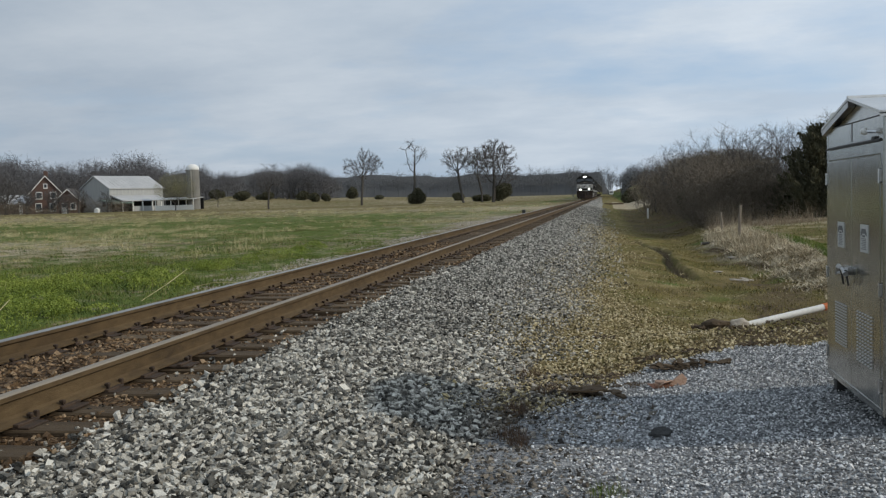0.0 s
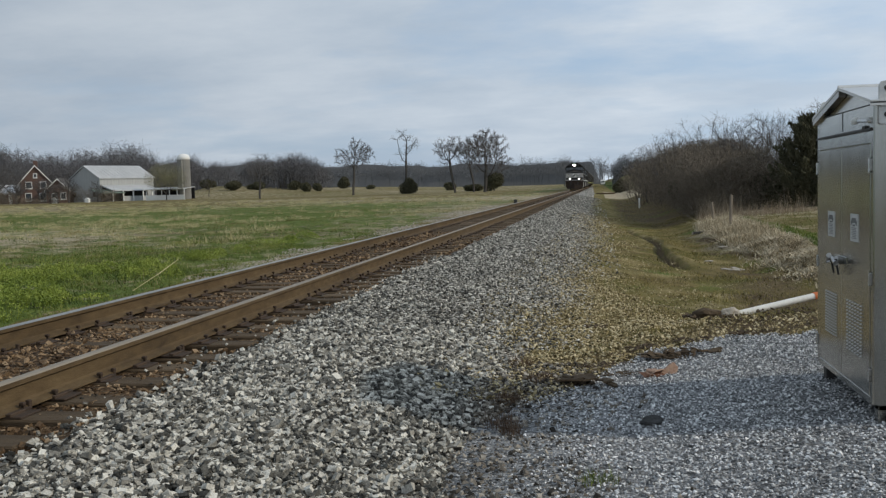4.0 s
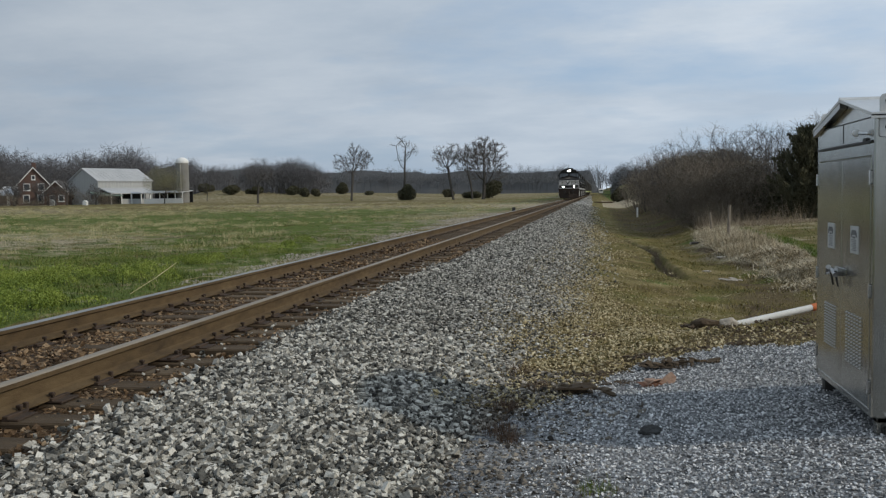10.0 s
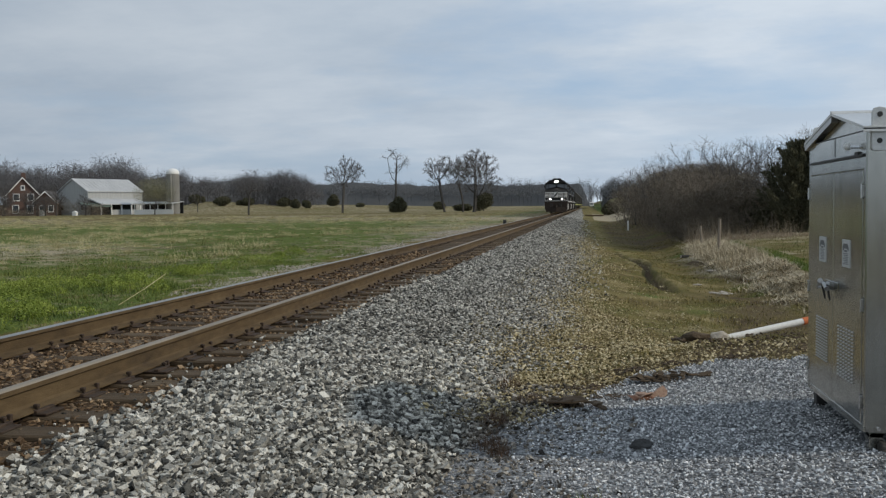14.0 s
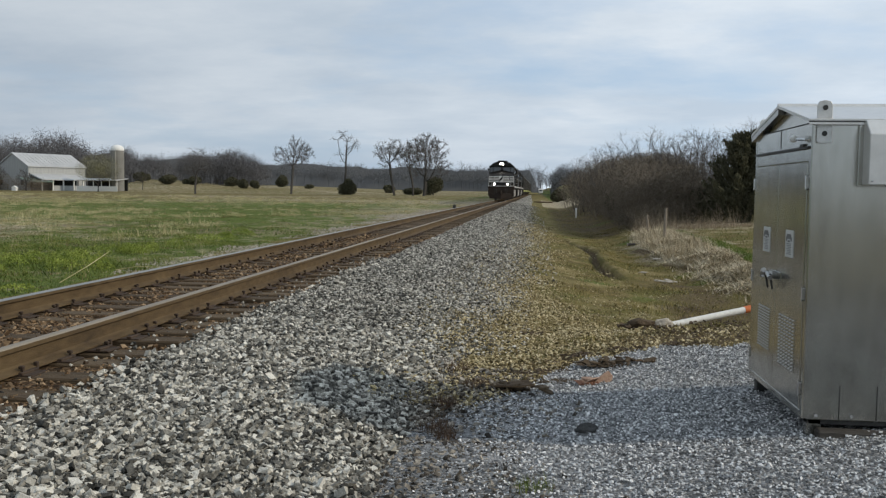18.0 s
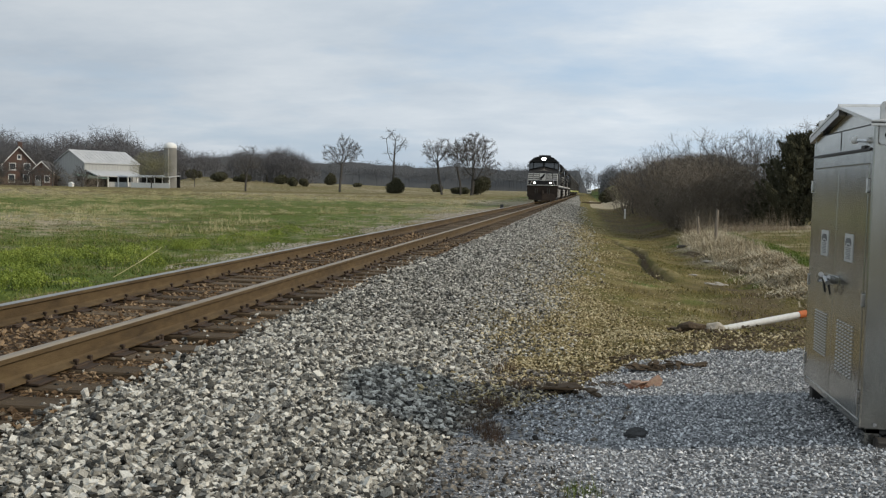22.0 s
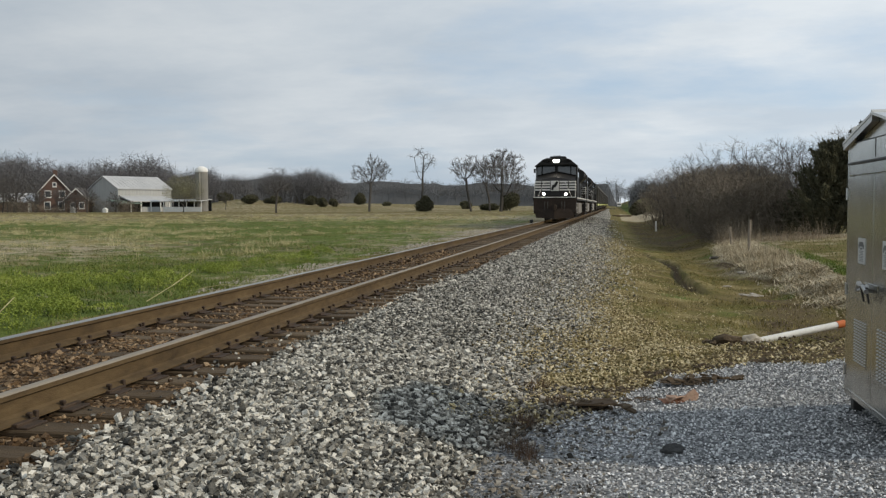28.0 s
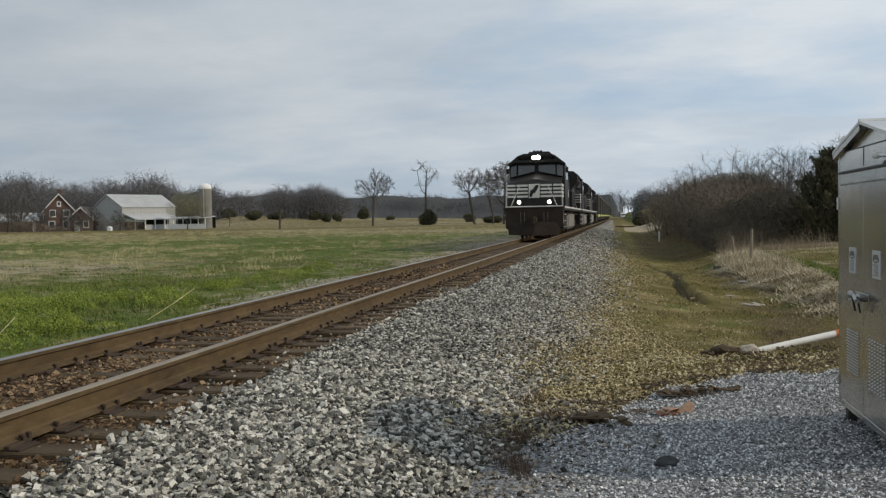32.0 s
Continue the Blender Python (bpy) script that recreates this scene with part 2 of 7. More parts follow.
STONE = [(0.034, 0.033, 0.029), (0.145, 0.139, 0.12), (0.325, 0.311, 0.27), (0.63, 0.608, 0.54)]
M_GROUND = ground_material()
# near bed: STONE darkened to a third as the shade between the stones
M_BALLAST = ballast_material("ballast_bed_gap_shade", [tuple(0.34 * v for v in c) for c in STONE], 0.045)
# far bed: the same stone without that painted gap shade
M_BALLAST_FAR = ballast_material("ballast_bed_undarkened", STONE, 0.045)
M_TANBED = ballast_material("ballast_tan", [(0.085, 0.063, 0.028), (0.185, 0.143, 0.064), (0.32, 0.255, 0.12), (0.5, 0.42, 0.25)], 0.04)
M_CRIB = ballast_material("ballast_brown", [(0.032, 0.019, 0.009), (0.08, 0.048, 0.024), (0.142, 0.089, 0.046), (0.25, 0.178, 0.108)], 0.05)
M_STONE = material("ballast_stone", STONE, 14, 0.88, bump=0.5, bump_scale=60, island=0.41)
M_STONE_PIECE = material("ballast_stone_single", STONE, 14, 0.88, bump=0.5, bump_scale=60, objrand=0.41)
M_STONE_BROWN = material("ballast_stone_brown", [(0.034, 0.02, 0.009), (0.088, 0.053, 0.026), (0.16, 0.102, 0.053), (0.32, 0.228, 0.138)], 14, 0.9, bump=0.5, bump_scale=60, island=0.42)
M_STONE_DIRTY = material("ballast_stone_dirty", [(0.028, 0.024, 0.019), (0.085, 0.074, 0.06), (0.18, 0.16, 0.132), (0.36, 0.33, 0.28)], 14, 0.9, bump=0.5, bump_scale=60, island=0.42)
M_STONE_TAN = material("ballast_stone_tan", [(0.085, 0.064, 0.028), (0.225, 0.178, 0.085), (0.41, 0.335, 0.175), (0.64, 0.555, 0.36)], 14, 0.9, bump=0.5, bump_scale=60, island=0.42)
PADC = [(0.12, 0.124, 0.126), (0.324, 0.332, 0.337), (0.57, 0.582, 0.584), (0.86, 0.86, 0.86)]
# bed at half the chip colours: shade of the gaps put into it
M_PAD = ballast_material("pad_bed_gap_shade", [tuple(0.5 * v for v in c) for c in PADC], 0.022)
M_CHIP = material("pad_chip", PADC, 20, 0.85, bump=0.3, bump_scale=80, island=0.42)
M_RAIL_TOP = material("rail_head_worn", [(0.185, 0.155, 0.115), (0.285, 0.245, 0.187)], 3, 0.6, metal=0.2, bump=0.05, spec=0.5, stretch=(1, 0.1, 1))
M_RAIL_BRIGHT = material("rail_head_polished", [(0.25, 0.255, 0.24), (0.36, 0.365, 0.345)], 2, 0.45, metal=0.7, bump=0.03, stretch=(1, 0.1, 1))
M_RAIL = material("rail_rust", [(0.05, 0.033, 0.016), (0.093, 0.062, 0.029), (0.136, 0.095, 0.047)], 2.5, 0.85, bump=0.25, bump_scale=90, stretch=(1, 0.3, 1))
M_TIE = material("tie_wood", [(0.038, 0.026, 0.015), (0.09, 0.064, 0.038), (0.158, 0.117, 0.073)], 2.2, 0.92, bump=0.6, bump_scale=25, objrand=0.16, stretch=(0.6, 6, 6))
M_SKID = material("dark_skid_wood", [(0.026, 0.023, 0.02), (0.095, 0.086, 0.075)], 3, 0.92, bump=0.6, bump_scale=25, stretch=(0.6, 6, 6))
M_IRON = material("tie_plate_rust", [(0.022, 0.016, 0.012), (0.075, 0.05, 0.033)], 12, 0.85, bump=0.3)
M_ALU = material("cabinet_aluminium", [(0.30, 0.296, 0.27), (0.41, 0.405, 0.372), (0.49, 0.485, 0.45)], 1.4, 0.19, metal=0.94, bump=0.03, bump_scale=8, stretch=(1, 1, 0.35), spec=0.5, rough_var=0.06)
M_ALU_LIGHT = material("cabinet_plate_pale", [(0.56, 0.555, 0.535), (0.68, 0.675, 0.65)], 3, 0.42, metal=0.5, bump=0.03, spec=0.5)
M_PLATE = material("galvanised_plate", [(0.5, 0.5, 0.485), (0.66, 0.66, 0.64)], 14, 0.5, metal=0.35, bump=0.04, spec=0.5)
M_CHROME = material("bright_metal", [(0.6, 0.6, 0.6), (0.8, 0.8, 0.8)], 8, 0.22, metal=1.0)
M_HANDLE = material("dull_handle_steel", [(0.26, 0.255, 0.245), (0.5, 0.49, 0.47)], 9, 0.3, metal=0.92, bump=0.05)
M_DARKSTEEL = material("dark_steel", [(0.03, 0.03, 0.03), (0.08, 0.078, 0.072)], 8, 0.6, metal=0.4, bump=0.1)
M_LABEL = material("label_white", [(0.46, 0.46, 0.43), (0.57, 0.57, 0.54)], 9, 0.6)
M_PRINT = material("label_print", [(0.1, 0.1, 0.095), (0.17, 0.17, 0.165)], 9, 0.6)
M_TEXT = material("label_small_print", [(0.16, 0.16, 0.155), (0.24, 0.24, 0.235)], 9, 0.6)
M_HOLE = material("louvre_slots", [(0.29, 0.29, 0.27), (0.38, 0.38, 0.36)], 9, 0.5, metal=0.6)
M_PVC = material("white_pipe", [(0.62, 0.61, 0.57), (0.78, 0.77, 0.73)], 5, 0.5, bump=0.03)
M_ORANGE = material("orange_cap", [(0.45, 0.11, 0.03), (0.6, 0.18, 0.06)], 8, 0.6)
M_BARK = material("bark_grey", [(0.04, 0.037, 0.034), (0.095, 0.088, 0.08)], 3, 0.95, bump=0.5, bump_scale=9)
M_TWIG = material("bare_twigs", [(0.075, 0.07, 0.066), (0.14, 0.13, 0.122)], 3, 0.95, island=0.2)
M_SHRUB = material("shrub_twigs", [(0.085, 0.071, 0.055), (0.155, 0.13, 0.10), (0.25, 0.21, 0.165)], 2, 0.95, island=0.25)
# distance haze is mixed into these three tree colours
M_WOODS = material("far_woods_haze_tint", [(0.09, 0.089, 0.094), (0.144, 0.141, 0.145)], 0.08, 1.0, island=0.2)
M_HORIZON = material("horizon_woods_haze_tint", [(0.116, 0.122, 0.132), (0.155, 0.162, 0.173)], 0.05, 1.0, island=0.15)
M_HAZE = material("far_trees_haze_tint", [(0.115, 0.119, 0.125), (0.155, 0.159, 0.166)], 0.05, 1.0, island=0.15)
M_CEDAR = material("cedar_foliage", [(0.042, 0.044, 0.027), (0.085, 0.084, 0.054), (0.135, 0.125, 0.083)], 3, 1.0, island=0.15, spec=0.05)
M_BUD = material("budding_leaves", [(0.15, 0.148, 0.085), (0.25, 0.24, 0.135)], 3, 0.9, island=0.25)
M_BLADE = material("grass_blade", [(0.042, 0.068, 0.01), (0.095, 0.135, 0.02), (0.165, 0.20, 0.038), (0.27, 0.26, 0.085)], 0.5, 0.75, island=0.12, gain=2.0)
M_BLADE_DARK = material("grass_blade_dark", [(0.036, 0.062, 0.013), (0.08, 0.122, 0.025), (0.15, 0.18, 0.045)], 0.4, 0.85, island=0.12, gain=2.0)
M_BLADE_MIX = material("grass_blade_mixed", [(0.065, 0.1, 0.02), (0.138, 0.147, 0.042), (0.225, 0.196, 0.085), (0.37, 0.305, 0.165)], 0.4, 0.85, island=0.12, gain=2.0)
M_DITCH = material("ditch_grass_blade", [(0.06, 0.058, 0.016), (0.135, 0.116, 0.032), (0.23, 0.185, 0.062), (0.36, 0.29, 0.13)], 0.4, 0.85, island=0.25, gain=2.0)
M_STRAW = material("dead_grass", [(0.25, 0.222, 0.105), (0.41, 0.37, 0.195), (0.59, 0.545, 0.335)], 1.0, 0.9, island=0.12, gain=2.0)
M_BANK = material("bleached_grass", [(0.2, 0.16, 0.095), (0.42, 0.355, 0.24), (0.64, 0.57, 0.43)], 1.2, 0.9, island=0.12, gain=2.35)
M_BRUSH = material("dry_brush_stems", [(0.15, 0.115, 0.075), (0.27, 0.215, 0.15), (0.4, 0.335, 0.25)], 1.2, 0.95, island=0.2, gain=1.5)
M_LEAF = material("leafy_weed", [(0.08, 0.12, 0.015), (0.182, 0.238, 0.036), (0.325, 0.37, 0.078)], 0.6, 0.7, island=0.12, gain=2.0)
M_WEED = material("dead_weed", [(0.07, 0.045, 0.028), (0.16, 0.105, 0.07)], 4, 0.9, island=0.2)
M_CLOD = material("soil_clod", [(0.045, 0.032, 0.02), (0.12, 0.088, 0.056)], 9, 0.95, bump=0.8, bump_scale=30)
M_PALEROCK = material("pale_rock", [(0.3, 0.27, 0.22), (0.46, 0.42, 0.36)], 9, 0.9, bump=0.4)
M_DARKSTONE = material("dark_stone", [(0.03, 0.03, 0.03), (0.07, 0.07, 0.068)], 9, 0.9, bump=0.5)
M_PALESHARD = material("pale_shard", [(0.25, 0.145, 0.095), (0.48, 0.35, 0.265)], 16, 0.85, bump=0.3)
M_BROWNBARK = material("brown_bark", [(0.05, 0.032, 0.017), (0.115, 0.075, 0.04)], 9, 0.85, bump=0.4)
M_REDWOOD = material("broken_red_tile", [(0.13, 0.065, 0.04), (0.28, 0.14, 0.09)], 9, 0.8, bump=0.3)
M_WHITEPAINT = material("white_paint", [(0.66, 0.66, 0.63), (0.8, 0.8, 0.78)], 3, 0.6)
M_OLDWOOD = material("weathered_post", [(0.16, 0.13, 0.1), (0.3, 0.26, 0.21)], 4, 0.95, bump=0.4, stretch=(5, 5, 0.7))
M_BRICK = material("brick_wall", [(0.088, 0.056, 0.046), (0.14, 0.09, 0.073)], 2, 0.9, bump=0.3)
M_SIDING = material("grey_siding", [(0.30, 0.31, 0.305), (0.42, 0.43, 0.42)], 0.7, 0.85, stretch=(4, 4, 0.3))
M_METALROOF = material("pale_metal_roof", [(0.40, 0.405, 0.405), (0.52, 0.525, 0.52)], 0.4, 0.6, metal=0.2)
M_GREENROOF = material("green_metal_roof", [(0.12, 0.17, 0.14), (0.18, 0.24, 0.2)], 0.5, 0.6)
M_SHINGLE = material("dark_shingle_roof", [(0.08, 0.075, 0.075), (0.14, 0.13, 0.125)], 1, 0.9)
# near-black colour stands for the shade inside openings
M_DARK = material("opening_shade", [(0.012, 0.012, 0.012), (0.03, 0.03, 0.028)], 1, 0.8)
M_SILO = material("silo_concrete", [(0.16, 0.158, 0.145), (0.25, 0.245, 0.225)], 0.6, 0.9, bump=0.2)
M_GLASS = material("window_glass", [(0.02, 0.025, 0.03), (0.05, 0.06, 0.07)], 1, 0.08, spec=0.6, rough_var=0.02)
M_PANE = material("windshield_glass", [(0.02, 0.022, 0.022), (0.05, 0.055, 0.056)], 1, 0.08, spec=0.9, rough_var=0.02)
M_LOCO = material("black_locomotive_paint", [(0.009, 0.009, 0.009), (0.024, 0.022, 0.020)], 0.8, 0.5, bump=0.04, spec=0.25)
M_LOCO_DUST = material("dusty_underframe", [(0.015, 0.0105, 0.0078), (0.042, 0.029, 0.021)], 1.5, 0.85, bump=0.2)
M_LOCO_WHITE = material("white_locomotive_paint", [(0.48, 0.47, 0.44), (0.66, 0.65, 0.62)], 1.2, 0.5)
M_TANK = material("grey_fuel_tank", [(0.16, 0.155, 0.145), (0.26, 0.25, 0.235)], 1.5, 0.7)
M_LAMP = material("lamp_glow", [(1.0, 0.9, 0.72), (1.0, 0.93, 0.8)], 1, 0.3, emit=60.0)
M_LAMP_OFF = material("lamp_lens", [(0.5, 0.5, 0.47), (0.65, 0.65, 0.6)], 2, 0.2)
# hopper paint carries the grey of the haze over the far train
M_CAR = material("hopper_paint_haze_grey", [(0.075, 0.073, 0.067), (0.13, 0.127, 0.115)], 0.5, 0.8, bump=0.1)
M_SILL = material("yellow_green_sill", [(0.4, 0.42, 0.13), (0.55, 0.56, 0.22)], 0.6, 0.7)

# ---- mesh helpers ----
rng = np.random.default_rng(7)


def fast_mesh(name, verts, faces, mats, mat_index=None, smooth=False):
    """A mesh from arrays; all faces have the same number of corners."""
    verts, faces = np.asarray(verts, np.float32), np.asarray(faces, np.int32)
    me = bpy.data.meshes.new(name)
    k = faces.shape[1]
    me.vertices.add(len(verts))
    me.vertices.foreach_set("co", verts.ravel())
    me.loops.add(faces.size)
    me.loops.foreach_set("vertex_index", faces.ravel())
    me.polygons.add(len(faces))
    me.polygons.foreach_set("loop_start", np.arange(0, faces.size, k, dtype=np.int32))
    for m in mats if isinstance(mats, (list, tuple)) else [mats]:
        me.materials.append(m)
    if mat_index is not None:
        me.polygons.foreach_set("material_index", np.asarray(mat_index, np.int32))
    me.polygons.foreach_set("use_smooth", np.full(len(faces), smooth))
    me.update(calc_edges=True)
    return me


def part(name, bm, mat, parent=None, label="", smooth=False):
    """Links a bmesh as one mesh object under a thing or a part."""
    me = bpy.data.meshes.new(name)
    bmesh.ops.recalc_face_normals(bm, faces=bm.faces)
    bm.to_mesh(me)
    bm.free()
    me.materials.append(mat)
    if smooth:
        me.polygons.foreach_set("use_smooth", np.full(len(me.polygons), True))
    ob = new(name, me)
    ob.parent = parent
    if label:
        tagged(ob, label)
    return ob


def thing(name, label, category, group="", at=(0, 0, 0), rz=0.0):
    ob = new(name)
    ob.empty_display_size = 0.2
    ob.matrix_basis = pose(*at, 0, 0, rz)
    return tagged(ob, label, category, group)


def box(lo, hi, bev=0.0, bm=None, m=None):
    """A box between two corners, with chamfered edges; m turns or shifts it."""
    bm = bm or bmesh.new()
    lo, hi = Vector(lo), Vector(hi)
    mat = Matrix.Translation((lo + hi) / 2) @ Matrix.Diagonal((*(hi - lo), 1))
    made = bmesh.ops.create_cube(bm, size=1, matrix=mat)["verts"]
    if bev:
        edges = list({e for v in made for e in v.link_edges})
        made = bmesh.ops.bevel(bm, geom=edges, offset=bev, segments=1, affect="EDGES", profile=0.5)["verts"]
    if m is not None:
        bmesh.ops.transform(bm, matrix=m, verts=list(made))
    return bm


def prism(outline, lo, hi, axis="x", bev=0.0, bm=None):
    """An outline in the plane across an axis, drawn out from lo to hi along it. Outline in the order of the other two axes."""
    bm = bm or bmesh.new()

    def at(a, b, c):
        return {"x": (c, a, b), "y": (a, c, b), "z": (a, b, c)}[axis]
    v0 = [bm.verts.new(at(a, b, lo)) for a, b in outline]
    v1 = [bm.verts.new(at(a, b, hi)) for a, b in outline]
    n = len(outline)
    faces = [bm.faces.new(v0[::-1]), bm.faces.new(v1)] + [bm.faces.new((v0[i], v0[(i + 1) % n], v1[(i + 1) % n], v1[i])) for i in range(n)]
    if bev:
        bmesh.ops.bevel(bm, geom=list({e for f in faces for e in f.edges}), offset=bev, segments=1, affect="EDGES", profile=0.5)
    return bm


def tube(p0, p1, r0, r1=None, sides=10, bm=None, caps=True):
    bm = bm or bmesh.new()
    p0, p1 = Vector(p0), Vector(p1)
    d = p1 - p0
    q = d.to_track_quat("Z", "Y").to_matrix().to_4x4()
    bmesh.ops.create_cone(bm, cap_ends=caps, segments=sides, radius1=r0, radius2=r0 if r1 is None else r1, depth=d.length,
                          matrix=Matrix.Translation((p0 + p1) / 2) @ q)
    return bm


def ball(c, r, bm=None, sub=2, squash=(1, 1, 1)):
    bm = bm or bmesh.new()
    bmesh.ops.create_icosphere(bm, subdivisions=sub, radius=1, matrix=Matrix.Translation(c) @ Matrix.Diagonal((r * squash[0], r * squash[1], r * squash[2], 1)))
    return bm


def smoothstep(a, b, x):
    u = np.clip((np.asarray(x, float) - a) / (b - a), 0, 1)
    return u * u * (3 - 2 * u)


# ---- ground ----
def wobble(x, y, s, seed=0.0):
    """Cheap smooth unevenness between -1 and 1."""
    return (np.sin(x / s + 1.3 * seed + 1.7 * np.sin(y / s * 0.7 + seed)) + np.sin(y / s * 1.13 + 2.1 * seed + 1.9 * np.sin(x / s * 0.83))) / 2


RUT = [(5.3, 37.5), (5.75, 33.0), (6.1, 29.2), (5.95, 27.0), (5.95, 23.5), (6.2, 21.0), (6.6, 19.6)]


def rut_distance(x, y):
    best = np.full(np.shape(x), 9.0)
    for (ax, ay), (bx, by) in zip(RUT, RUT[1:]):
        ux, uy = bx - ax, by - ay
        s = np.clip(((x - ax) * ux + (y - ay) * uy) / (ux * ux + uy * uy), 0, 1)
        best = np.minimum(best, np.hypot(x - ax - s * ux, (y - ay - s * uy) * 0.5))
    return best


def bank_foot(y):
    """Where the bank of the ditch begins, across the track."""
    return np.interp(y, [14, 18.6, 22.7, 25.3, 29, 36, 42], [9.1, 8.5, 8.05, 7.7, 7.6, 7.9, 8.0]) + 0.1 * np.sin(y * 2.3) + 0.06 * np.sin(y * 5.9)


def pad_edge(x):
    """How far along the track the gravel pad reaches."""
    return np.interp(x, [3.2, 4.0, 4.35, 4.75, 5.25, 5.8, 6.3, 12], [5.6, 6.9, 7.8, 8.45, 8.8, 8.75, 8.6, 8.4]) + 0.09 * np.sin(x * 7.1) + 0.05 * np.sin(x * 17.3 + 1)


def ground_height(x, y):
    x, y = np.asarray(x, float), np.asarray(y, float)
    dist = np.hypot(x - 4, y)
    left = -0.78 + 0.0026 * np.clip(dist - 10, 0, 560) + 0.0016 * np.clip(-x - 70, 0, 200)
    left = left + (0.05 * wobble(x, y, 0.75, 23) + 0.03 * wobble(x, y, 0.4, 27)) * (1 - smoothstep(40, 75, dist)) * smoothstep(4.2, 5.4, -x)
    left = left + 0.03 * wobble(x, y, 2.3) + 0.06 * wobble(x, y, 17, 2.0) * smoothstep(15, 60, dist)
    az = np.degrees(np.arctan2(x - 4, np.maximum(y, 1)))
    left = left + 3.4 * smoothstep(208, 300, dist) * smoothstep(-27, -23.5, az) * (1 - 0.45 * smoothstep(-23, -19, az)) * (1 - smoothstep(-16, -7, az))
    shift = (bank_foot(y) - 8.0) * smoothstep(6.6, 7.5, x) * (1 - smoothstep(9.6, 13, x))
    ditch = np.interp(x - shift, [3.2, 4.2, 5.4, 6.6, 7.4, 7.8, 8.2, 8.8, 10.0, 13.0, 40.0], [-0.56, -0.66, -0.86, -0.97, -0.93, -0.83, -0.69, -0.54, -0.37, -0.25, 0.1])
    ditch = ditch + (0.035 * wobble(x, y, 1.1, 1.0) + 0.03 * wobble(x, y, 3.7, 4.0)) * (1 - 0.97 * smoothstep(30, 42, y))
    ditch = ditch + 0.0012 * np.clip(dist - 60, 0, 800) + 3.3 * smoothstep(185, 300, y) * smoothstep(7.5, 13.0, x) * (1 - smoothstep(60, 120, x))
    near = -0.50 + 0.105 * np.clip(x - 4.5, 0, 2.4) + 0.012 * wobble(x, y, 0.9, 5.0)
    k = smoothstep(0.8, 4.2, y - pad_edge(x))
    right = near * (1 - k) + ditch * k
    right = right - 0.10 * np.exp(-(rut_distance(x, y) / 0.09) ** 2) * smoothstep(20.0, 23.0, y) + 0.03 * np.exp(-((rut_distance(x, y) - 0.35) / 0.22) ** 2) * k + 0.02 * wobble(x, y, 0.42, 17) * k * (1 - smoothstep(22, 34, y))
    scarp = x - np.interp(y, [p[1] for p in RUT[::-1]], [p[0] for p in RUT[::-1]])
    scarp = 0.17 * smoothstep(-0.03, 0.07, scarp) * np.exp(-(np.maximum(scarp, 0) / 0.9) ** 2) - 0.05 * smoothstep(-0.9, -0.05, scarp) * (1 - smoothstep(-0.05, 0.1, scarp))
    right = right + scarp * smoothstep(19.7, 23.2, y) * (1 - smoothstep(27, 35, y))
    side = smoothstep(-1.0, 1.0, x)
    return left * (1 - side) + right * side


def axis_steps(*spans):
    out = []
    for a, b, n in spans:
        out.extend(np.linspace(a, b, n, endpoint=False))
    return np.array(out + [spans[-1][1]])


